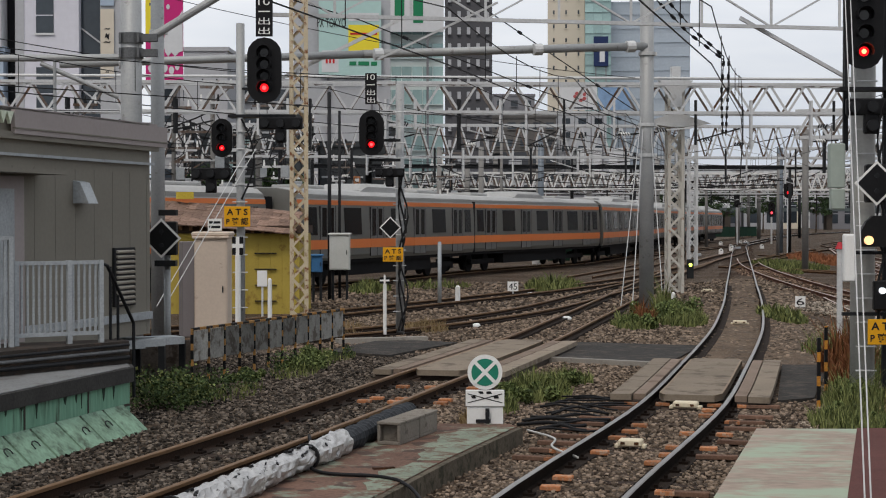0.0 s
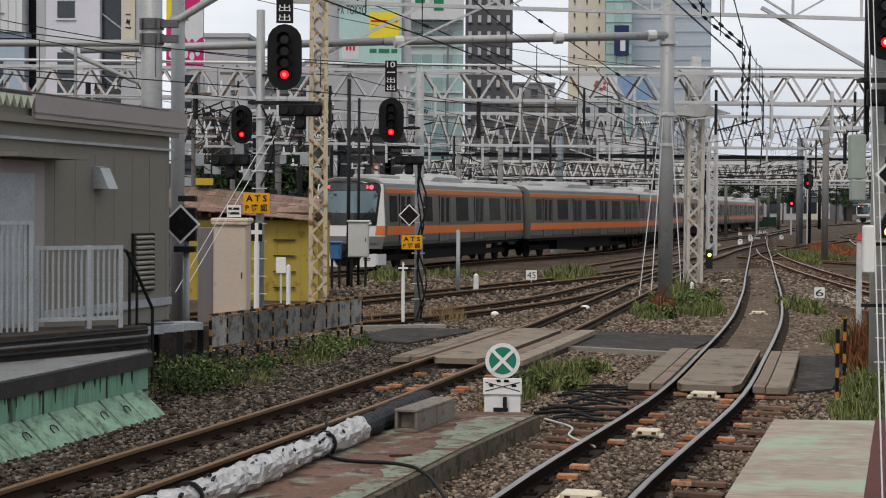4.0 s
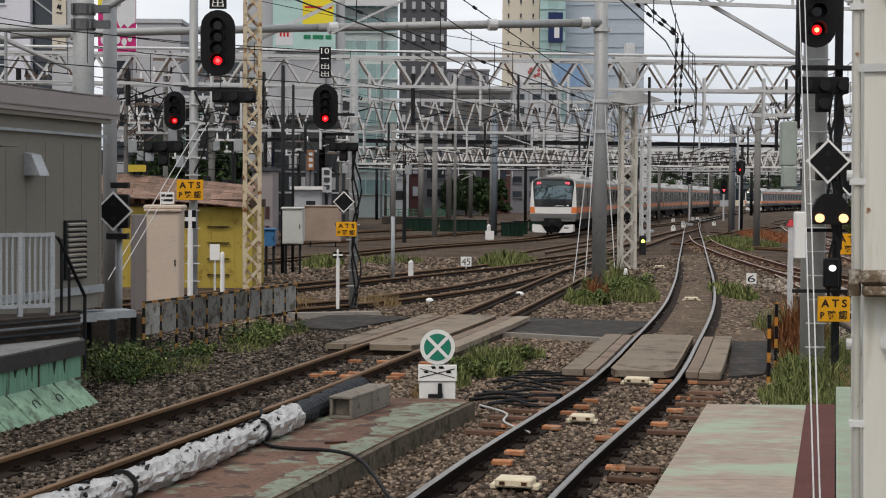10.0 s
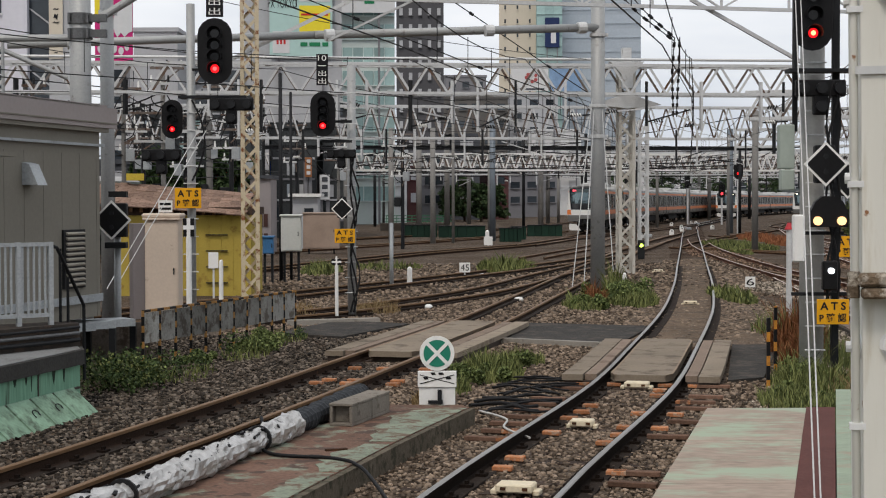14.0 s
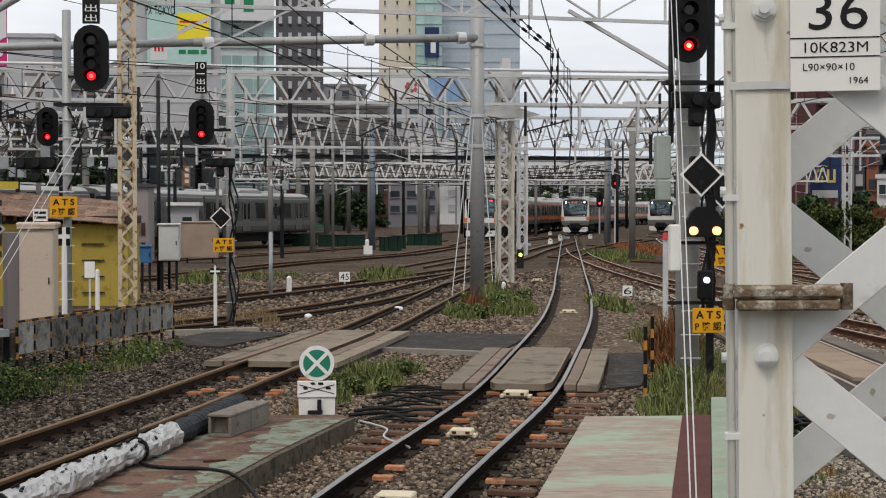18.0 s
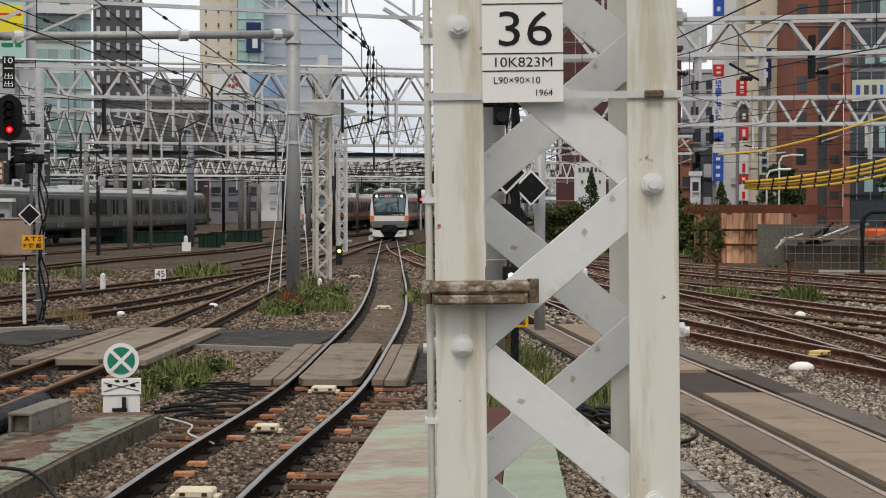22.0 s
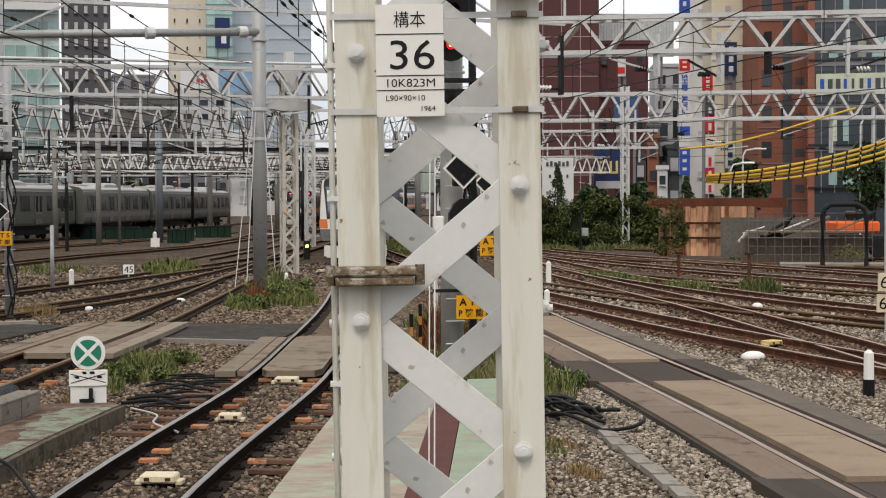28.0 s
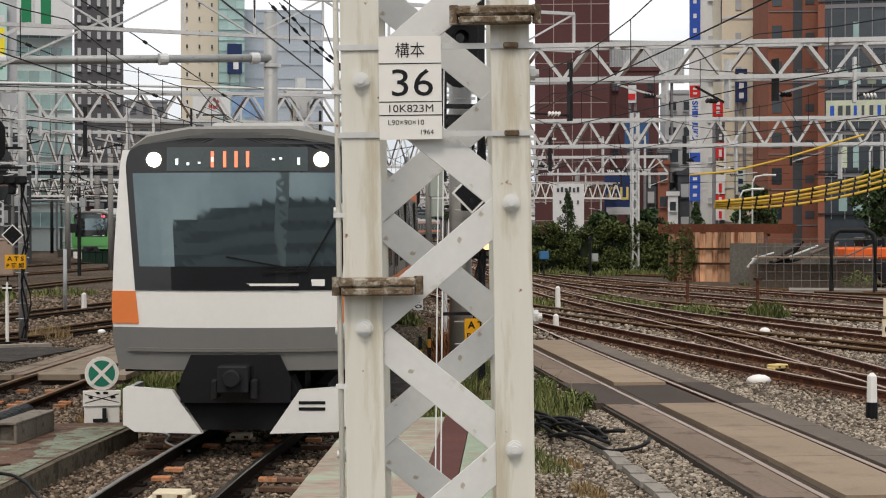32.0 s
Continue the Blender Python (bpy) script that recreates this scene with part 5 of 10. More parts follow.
# ---- signals and signs ----
def signal_head(parent, x, y, z, w, h, lamps, lit, color, depth=0.16):
    """A long dark backing plate with hooded lamps, looking towards -y."""
    bm = bmesh.new()
    plate(bm, [(x + a, z + b) for a, b in stadium(w, h)], y - 0.02, y + 0.02)
    bx(bm, (x, y + 0.10, z), (w * 0.55, depth, h * 0.82))
    hd = part("signal_head", bm, BLACK, parent, "black oval signal head")
    pitch = (h - w * 0.9) / max(1, lamps - 1)
    for k in range(lamps):
        zz = z + (h - w * 0.9) / 2 - k * pitch
        bm = bmesh.new()
        cy(bm, (x, y - 0.02, zz), (x, y - 0.035, zz), w * 0.125, 14)
        part("lens", bm, color if k == lit else TRAINBLACK, hd)
        if k == lit:
            bm = bmesh.new()
            cy(bm, (x, y - 0.034, zz), (x, y - 0.040, zz), w * 0.062, 12)
            part("lamp_core", bm, HOTCORE if depth > 0.18 else REDCORE, hd)
        bm = bmesh.new()
        n = 10
        for i in range(n):
            a0, a1 = math.pi * (i / n) * 1.3 - 0.47, math.pi * ((i + 1) / n) * 1.3 - 0.47
            r = w * 0.20
            q = [(x + r * math.cos(a), yy, zz + r * math.sin(a)) for a in (a0, a1) for yy in (y - 0.02, y - 0.20)]
            v = [bm.verts.new(c) for c in q]
            bm.faces.new((v[0], v[1], v[3], v[2]))
        bmesh.ops.remove_doubles(bm, verts=bm.verts[:], dist=0.0005)
        bmesh.ops.solidify(bm, geom=bm.faces[:], thickness=0.006)
        part("hood", bm, BLACK, hd)
    return hd


def route_board(parent, x, y, z, w, h):
    """Dark board of small white bars above a signal."""
    bm = bmesh.new()
    bx(bm, (x, y, z), (w, 0.06, h))
    b = part("route_board", bm, BLACK, parent, "black indicator board with white marks")
    for k, text in enumerate(("10", "\u4e00", "\u51fa", "\u51fa")):
        zz = z + h * (0.37 - 0.245 * k)
        fit = (w * 0.70, h * (0.03 if k == 1 else 0.18))
        words(text, h * 0.2, PLATEWHITE, b, pose(x, y - 0.034, zz) @ FACE, "mark", fit=fit)


def diamond(parent, x, y, z, r, dx=0.0):
    bm = bmesh.new()
    plate(bm, [(x, z + r), (x - r, z), (x, z - r), (x + r, z)], y - 0.01, y + 0.01)
    b = part("diamond_border", bm, PLATEWHITE, parent, "white-edged black diamond board")
    q = r * 0.86
    bm = bmesh.new()
    plate(bm, [(x, z + q), (x - q, z), (x, z - q), (x + q, z)], y - 0.016, y - 0.008)
    part("diamond_face", bm, BLACK, b)
    bm = bmesh.new()
    bx(bm, (x + dx, y + 0.10, z), (r * 0.9, 0.18, r * 1.7))
    part("lamp_case", bm, BLACK, b, bevel=0.02)
    for s in (-0.35, 0.35):
        bm = bmesh.new()
        cy(bm, (x, y - 0.016, z + s * r), (x, y - 0.024, z + s * r), r * 0.12, 10)
        part("lens", bm, DARK, b)


def ats_sign(parent, x, y, z, w, h):
    bm = bmesh.new()
    bx(bm, (x, y, z), (w, 0.02, h))
    b = part("sign", bm, YELLOW, parent, "orange-yellow board with black letters", bevel=0.004)
    words("A T S", h * 0.5, INK, b, pose(x, y - 0.012, z + h * 0.23) @ FACE, fit=(w * 0.80, h * 0.32), bold=h * 0.014)
    words("P 確 認", h * 0.5, INK, b, pose(x, y - 0.012, z - h * 0.23) @ FACE, fit=(w * 0.84, h * 0.36), bold=h * 0.010)


def dwarf_bar(parent, x, y, z, w, h):
    """A T-shaped black shunting signal with three unlit lamps."""
    bm = bmesh.new()
    bx(bm, (x, y, z), (w, 0.12, h))
    bx(bm, (x, y, z - h * 1.0), (h * 0.9, 0.12, h * 1.2))
    b = part("shunt_signal", bm, BLACK, parent, bevel=0.02)
    for dx, dz in ((-w * 0.36, 0), (0, 0), (w * 0.36, 0), (0, -h * 1.1)):
        bm = bmesh.new()
        cy(bm, (x + dx, y - 0.06, z + dz), (x + dx, y - 0.15, z + dz), h * 0.34, 12)
        part("hood", bm, DARK, b)


def steps(parent, x, y, z0, z1, w=0.30):
    z = z0
    while z < z1:
        bm = bmesh.new()
        cy(bm, (x - w / 2, y, z), (x + w / 2, y, z), 0.012, 5)
        part("step_rung", bm, GALV, parent)
        z += 0.35


# mast with the first signal on the left
s1 = thing("signal_mast", pose(0, 0, 0), "grey signal mast with red light and yellow ATS board", "signal", "signals of the yard")
bm = bmesh.new()
cy(bm, (-4.98, 33.1, -0.3), (-4.98, 33.1, 6.4), 0.085, 14)
part("mast", bm, POLEGREY, s1, smooth=True)
signal_head(s1, -4.46, 32.8, 5.44, 0.68, 1.30, 4, 3, REDLAMP)
route_board(s1, -4.46, 32.8, 6.50, 0.33, 0.78)
ats_sign(s1, -5.02, 32.9, 2.56, 0.52, 0.40)
bm = bmesh.new()
bx(bm, (-4.55, 33.05, 4.56), (1.35, 0.08, 0.06))
part("bracket", bm, DARK, s1)
bm = bmesh.new()
bx(bm, (-4.55, 33.3, 4.55), (1.35, 0.5, 0.02))
part("bracket", bm, DARK, s1)
bm = bmesh.new()
bx(bm, (-4.70, 33.05, 5.1), (0.5, 0.05, 0.05))
part("bracket", bm, DARK, s1)
dwarf_bar(s1, -4.15, 32.9, 4.40, 0.86, 0.24)
signal_head(s1, -5.40, 33.4, 4.14, 0.42, 0.78, 3, 2, REDLAMP)
dwarf_bar(s1, -5.62, 33.4, 3.42, 0.80, 0.24)
bm = bmesh.new()
tube(bm, [(-4.95 + 0.25 * math.sin(k / 14 * math.pi), 33.0, 4.5 - 1.6 * k / 14) for k in range(15)], 0.02)
part("cable", bm, RUBBER, s1)
bm = bmesh.new()
bx(bm, (-5.02, 32.95, 1.98), (0.22, 0.02, 0.36))
cb = part("cross_board", bm, BLACK, s1, "black board with a white cross")
bm = bmesh.new()
bx(bm, (-5.02, 32.93, 1.98), (0.22, 0.01, 0.08))
bx(bm, (-5.02, 32.929, 1.98), (0.07, 0.01, 0.36))
part("cross", bm, WHITE, cb)
bm = bmesh.new()
cy(bm, (-5.02, 32.96, -0.2), (-5.02, 32.96, 1.8), 0.055, 10)
part("white_post", bm, WHITE, s1)
steps(s1, -4.98, 33.0, 0.4, 4.3)

# second mast in the middle
s2 = thing("signal_mast", pose(0, 0, 0), "grey signal mast with red light and diamond board", "signal", "signals of the yard")
bm = bmesh.new()
cy(bm, (-2.08, 38.2, -0.3), (-2.08, 38.2, 5.6), 0.10, 14)
part("mast", bm, POLEGREY, s2, smooth=True)
signal_head(s2, -2.69, 37.6, 4.45, 0.56, 1.02, 4, 3, REDLAMP)
route_board(s2, -2.70, 37.6, 5.45, 0.26, 0.70)
bm = bmesh.new()
bx(bm, (-2.4, 37.9, 4.3), (0.7, 0.06, 0.06))
part("bracket", bm, DARK, s2)
bm = bmesh.new()
bx(bm, (-2.4, 37.9, 3.85), (0.7, 0.06, 0.06))
part("bracket", bm, DARK, s2)
dwarf_bar(s2, -2.28, 37.7, 3.56, 0.66, 0.20)
diamond(s2, -2.26, 37.5, 2.32, 0.245)
ats_sign(s2, -2.20, 37.5, 1.71, 0.46, 0.32)
for dx in (0.10, 0.16, 0.22):
    bm = bmesh.new()
    pts = [(-2.1 + dx * (0.5 + 0.5 * math.sin(k * 0.9 + dx * 20)), 38.0 - dx * 0.5, 3.6 - k * 0.26) for k in range(15)]
    tube(bm, pts, 0.022)
    part("cable", bm, RUBBER, s2)
steps(s2, -2.08, 38.0, 0.4, 5.2)

# big mast on the right
s3 = thing("signal_mast", pose(0, 0, 0), "tall signal mast with red light, diamond and lamps", "signal", "signals of the yard")
bm = bmesh.new()
cy(bm, (5.45, 24.6, -0.3), (5.45, 24.6, 8.0), 0.18, 16)
part("mast", bm, mat("pale_concrete_pole", (0.50, 0.50, 0.48), 0.8, 0, 0.12, 1.5, 25, 0.06), s3, "thick pale mast", smooth=True)
bm = bmesh.new()
bx(bm, (5.72, 24.3, 3.0), (0.10, 0.10, 6.4))
part("channel", bm, DARK, s3)
bm = bmesh.new()
bx(bm, (5.15, 24.4, 5.0), (0.07, 0.07, 3.0))
part("channel", bm, DARK, s3)
signal_head(s3, 5.32, 24.0, 5.28, 0.56, 1.28, 4, 3, REDLAMP, 0.2)
bm = bmesh.new()
bx(bm, (5.45, 24.1, 4.36), (0.95, 0.35, 0.05))
part("bracket", bm, DARK, s3)
bm = bmesh.new()
bx(bm, (5.45, 24.1, 5.9), (0.7, 0.08, 0.05))
part("bracket", bm, DARK, s3)
bm = bmesh.new()
bx(bm, (5.08, 24.0, 4.75), (0.06, 0.06, 0.8))
part("bracket", bm, DARK, s3)
bm = bmesh.new()
bx(bm, (5.45, 24.1, 2.02), (0.7, 0.08, 0.05))
part("bracket", bm, DARK, s3)
bm = bmesh.new()
bx(bm, (5.45, 24.1, 1.14), (0.8, 0.08, 0.05))
part("bracket", bm, DARK, s3)
dwarf_bar(s3, 5.42, 23.95, 4.10, 0.72, 0.24)
diamond(s3, 5.47, 23.8, 3.01, 0.32)
bm = bmesh.new()
plate(bm, [(5.52 + a, 2.28 + b) for a, b in [(0.27, -0.17), (-0.27, -0.17), (-0.27, 0.05), (-0.20, 0.19), (-0.1, 0.27), (0.1, 0.27), (0.20, 0.19), (0.27, 0.05)]][::-1], 23.78, 23.90)
lb = part("lamp_board", bm, BLACK, s3, "black lamp board with two warm lamps")
for dx in (-0.17, 0.17):
    bm = bmesh.new()
    cy(bm, (5.52 + dx, 23.78, 2.20), (5.52 + dx, 23.72, 2.20), 0.062, 16)
    part("lamp", bm, WARMLAMP, lb)
bm = bmesh.new()
bx(bm, (5.53, 23.78, 1.42), (0.22, 0.12, 0.42))
b1 = part("lamp_box", bm, BLACK, s3, bevel=0.02)
bm = bmesh.new()
cy(bm, (5.53, 23.72, 1.49), (5.53, 23.66, 1.49), 0.045, 16)
part("lamp", bm, COLDLAMP, b1)
ats_sign(s3, 5.58, 23.8, 0.90, 0.46, 0.36)
bm = bmesh.new()
bx(bm, (4.98, 24.2, 3.27), (0.22, 0.20, 0.64))
bx(bm, (4.99, 24.18, 2.79), (0.20, 0.18, 0.30))
part("relay_box", bm, mat("green_grey_box", (0.34, 0.39, 0.35), 0.6, 0.1, 0.1, 2, 12, 0.02), s3, "grey-green equipment box", bevel=0.015)
bm = bmesh.new()
bx(bm, (5.10, 23.9, 1.95), (0.16, 0.16, 0.68))
part("white_box", bm, WHITE, s3, bevel=0.02)
for e in (0, 1.7, 3.1):
    bm = bmesh.new()
    tube(bm, [(5.60 + 0.10 * math.sin(k / 20 * 9 + e), 23.9, 4.2 - 3.2 * k / 20) for k in range(21)], 0.02)
    part("cable", bm, RUBBER, s3)
steps(s3, 5.45, 24.35, 0.3, 6.5)

th = thing("red_capped_post", pose(6.11, 29.37, 0), "slim pale post with a red cap", "post")
bm = bmesh.new()
cy(bm, (0, 0, -0.2), (0, 0, 1.98), 0.05, 10)
part("shaft", bm, GALV, th)
bm = bmesh.new()
cy(bm, (0, 0, 1.98), (0, 0, 2.1), 0.085, 10, 0.03)
part("cap", bm, mat("red_cap_paint", (0.45, 0.04, 0.05), 0.5), th)

# mast behind it with a second diamond
s4 = thing("signal_mast", pose(0, 0, 0), "grey signal mast with diamond and ATS board", "signal", "signals of the yard")
bm = bmesh.new()
cy(bm, (8.1, 32.6, -0.3), (8.1, 32.6, 4.0), 0.11, 14)
part("mast", bm, POLEGREY, s4, smooth=True)
diamond(s4, 7.80, 32.1, 2.88, 0.36)
ats_sign(s4, 7.82, 32.1, 1.60, 0.52, 0.40)

# small mast with a diamond at the platform end
s5 = thing("signal_mast", pose(0, 0, 0), "short dark mast with a white-edged diamond", "signal", "signals of the yard")
bm = bmesh.new()
cy(bm, (-5.58, 28.6, -0.3), (-5.58, 28.6, 1.9), 0.06, 12)
part("mast", bm, POLEGREY, s5, smooth=True)
bm = bmesh.new()
bx(bm, (-5.58, 28.5, 1.75), (0.36, 0.2, 0.10))
part("bracket", bm, DARK, s5)
bm = bmesh.new()
bx(bm, (-5.55, 28.55, 2.62), (0.30, 0.2, 0.10))
part("bracket", bm, DARK, s5)
diamond(s5, -5.64, 28.4, 2.18, 0.34, 0.10)

# crossed-disc marker in front
ms = thing("marker_sign", pose(-0.07, 20.2, -0.005), "round green marker with white cross on a white stand", "sign")
bm = bmesh.new()
plate(bm, [(a, 0.652 + b) for a, b in disc(0.212, 32)], -0.012, 0.012)
part("disc", bm, WHITE, ms)
bm = bmesh.new()
plate(bm, [(a, 0.652 + b) for a, b in disc(0.165, 32)], -0.017, -0.011)
part("green_face", bm, SIGNGREEN, ms, "green enamel face")
for s in (-1, 1):
    bm = bmesh.new()
    bar(bm, (-s * 0.135, -0.0205 - 0.002 * s, 0.652 - 0.135), (s * 0.135, -0.0205 - 0.002 * s, 0.652 + 0.135), 0.004, 0.042)
    part("cross", bm, WHITE, ms)
bm = bmesh.new()
bx(bm, (0, 0.02, 0.335), (0.47, 0.05, 0.20))
bx(bm, (0, 0.04, 0.16), (0.44, 0.05, 0.30))
bx(bm, (0, 0.03, 0.45), (0.06, 0.03, 0.10))
part("stand", bm, WHITE, ms, bevel=0.006)
bm = bmesh.new()
for s in (-1, 1):
    bar(bm, (-0.21, -0.007 - 0.001 * s, 0.335 - 0.055 * s), (0.21, -0.007 - 0.001 * s, 0.335 + 0.055 * s), 0.004, 0.010)
    for x, z in ((s * 0.05, 0.40), (s * 0.14, 0.345)):
        q = [(x - 0.035, z + 0.018), (x - 0.01 * s - 0.02, z - 0.012), (x + 0.035, z - 0.010), (x + 0.02, z + 0.020)]
        plate(bm, q, -0.010, -0.004)
part("arrow_symbol", bm, BLACK, ms)
bm = bmesh.new()
bx(bm, (0.03, -0.02, 0.09), (0.05, 0.06, 0.24))
bx(bm, (-0.02, -0.02, 0.06), (0.18, 0.05, 0.04))
part("fastener", bm, DARK, ms)

# ---- shed on the platform ----
sh = thing("shed", pose(0, 0, 0), "low olive-grey metal shed with overhanging roof", "shed")
A_, B_ = Vector((-8.44, 15.4, 0)), Vector((-5.55, 27.0, 0))
u_ = (B_ - A_).normalized()
n_ = Vector((u_.y, -u_.x, 0))
yaw_s = math.degrees(math.atan2(-u_.x, u_.y))
SM = Matrix.Translation(B_) @ pose(0, 0, 0, 0, 0, yaw_s)   # local y runs along the wall, x out of it
bm = bmesh.new()
bx(bm, (-2.0, -6.0, 2.35), (4.0, 12.0, 3.4))
ob = part("wall", bm, SHED, sh)
ob.matrix_basis = SM
for k in range(20):
    me = box_mesh("cladding_rib", (0.004, 0.010, 2.6), SHED)
    share(me, "cladding_rib", SM @ pose(0.003, -0.12 - k * 0.6, 1.95), sh)
for args in (((0.10, -2.03, 3.845), (0.06, 4.86, 0.33), "fascia", SHEDTRIM), ((-2.15, -5.9, 4.02), (4.3, 12.4, 0.08), "roof", SHEDTRIM), ((0.05, -5.9, 3.66), (0.10, 12.1, 0.10), "eave", SHED), ((0.05, -5.9, 3.40), (0.04, 11.9, 0.04), "conduit", GREYPAINT), ((0.02, -6, 0.95), (0.06, 12, 0.12), "sill", GREYPAINT)):
    bm = bmesh.new()
    bx(bm, args[0], args[1])
    ob = part(args[2], bm, args[3], sh)
    ob.matrix_basis = SM
bm = bmesh.new()
for k in range(42):
    y = -4.56 - k * 0.18
    q = [[bm.verts.new((x, y + d, z)) for d, z in ((0.09, 3.98), (0.0, 3.81), (-0.09, 3.98))] for x in (0.07, 0.12)]
    bm.faces.new(q[0])
    bm.faces.new(q[1][::-1])
    for i in range(3):
        bm.faces.new((q[0][i], q[1][i], q[1][(i + 1) % 3], q[0][(i + 1) % 3]))
ob = part("corrugated_edge", bm, mat("pale_green_sheet", (0.62, 0.68, 0.54), 0.6), sh, "pale green corrugated roof edge")
ob.matrix_basis = SM
bm = bmesh.new()
bx(bm, (0.122, -2.03, 3.76), (0.05, 4.88, 0.02))
ob = part("fascia_seam", bm, SHED, sh)
ob.matrix_basis = SM
# door, hood, vent
bm = bmesh.new()
bx(bm, (0.03, -4.75, 1.95), (0.06, 1.30, 2.3))
dr = part("door_frame", bm, SHEDTRIM, sh)
dr.matrix_basis = SM
bm = bmesh.new()
bx(bm, (0.065, -4.85, 1.9), (0.03, 0.9, 2.05))
part("door", bm, GREYPAINT, dr)
bm = bmesh.new()
bx(bm, (0.25, -4.6, 3.16), (0.5, 1.9, 0.06))
ob = part("canopy", bm, SHED, sh)
ob.matrix_basis = SM
bm = bmesh.new()
v = [(0, -0.15, 0), (0, 0.15, 0), (0.26, 0.15, -0.34), (0.26, -0.15, -0.34), (0, -0.15, -0.34), (0, 0.15, -0.34), (0.12, 0.15, -0.03), (0.12, -0.15, -0.03)]
q = [bm.verts.new((a, b - 2.44, c + 3.08)) for a, b, c in v]
for f in ((0, 1, 6, 7), (7, 6, 2, 3), (0, 7, 3, 4), (1, 5, 2, 6)):
    bm.faces.new([q[i] for i in f])
ob = part("vent_hood", bm, GREYPAINT, sh, "pale metal vent hood")
ob.matrix_basis = SM
bm = bmesh.new()
bx(bm, (0.02, -0.98, 1.60), (0.05, 0.72, 0.92))
vf = part("vent_frame", bm, DARK, sh)
vf.matrix_basis = SM
for k in range(11):
    me = box_mesh("vent_slat", (0.05, 0.60, 0.03), mat("vent_slat_paint", (0.36, 0.33, 0.28), 0.6))
    share(me, "vent_slat", pose(0.055, -0.98, 1.20 + k * 0.08, 0, 30, 0), vf)


# ---- buildings ----
def building(name, A, B, depth, z1, wall, label, cols, floors, ww, wh, glass, z0=-0.2, base=4.0, skip=()):
    a, b = Vector((*A, 0)), Vector((*B, 0))
    L = (b - a).length
    th = thing(name, pose(a.x, a.y, 0, 0, 0, math.degrees(math.atan2(b.y - a.y, b.x - a.x))), label, "building", "buildings round the yard")
    bm = bmesh.new()
    bx(bm, (L / 2, depth / 2, (z0 + z1) / 2), (L, depth, z1 - z0))
    part("wall", bm, wall, th)
    bm = bmesh.new()
    bx(bm, (L / 2, depth / 2, z1 + 0.15), (L + 0.3, depth + 0.3, 0.4))
    part("parapet", bm, wall, th)
    if cols and floors:
        px, pz = L / cols, (z1 - base) / floors
        wm = box_mesh("window", (round(px * ww, 3), 0.12, round(pz * wh, 3)), glass)
        sm = box_mesh("sill", (round(px * ww + 0.1, 3), 0.3, 0.12), wall)
        for i in range(cols):
            for j in range(floors):
                if (i, j) in skip:
                    continue
                w = share(wm, "window", pose((i + 0.5) * px, 0.0, base + (j + 0.5) * pz), th)
                if wh < 0.85:
                    share(sm, "sill", pose(0, -0.12, -pz * wh / 2 - 0.06), w)
    return th


def sheet(th_name, A, B, z0, z1, material, label, category="sign"):
    a, b = Vector((*A, 0)), Vector((*B, 0))
    L = (b - a).length
    th = thing(th_name, pose(a.x, a.y, 0, 0, 0, math.degrees(math.atan2(b.y - a.y, b.x - a.x))), label, category, "signs on the buildings")
    bm = bmesh.new()
    bx(bm, (L / 2, 0, (z0 + z1) / 2), (L, 0.3, z1 - z0))
    part("panel", bm, material, th)
    for x in (0.15 * L, 0.85 * L):
        bm = bmesh.new()
        bx(bm, (x, 0.3, z1 / 2 - 0.1), (0.25, 0.3, z1))
        part("post", bm, BG["grey"], th)
    return th


def band(th, x0, x1, z0, z1, material, name="marking", y=-0.17):
    bm = bmesh.new()
    bx(bm, ((x0 + x1) / 2, y, (z0 + z1) / 2), (x1 - x0, 0.04, z1 - z0))
    return part(name, bm, material, th)


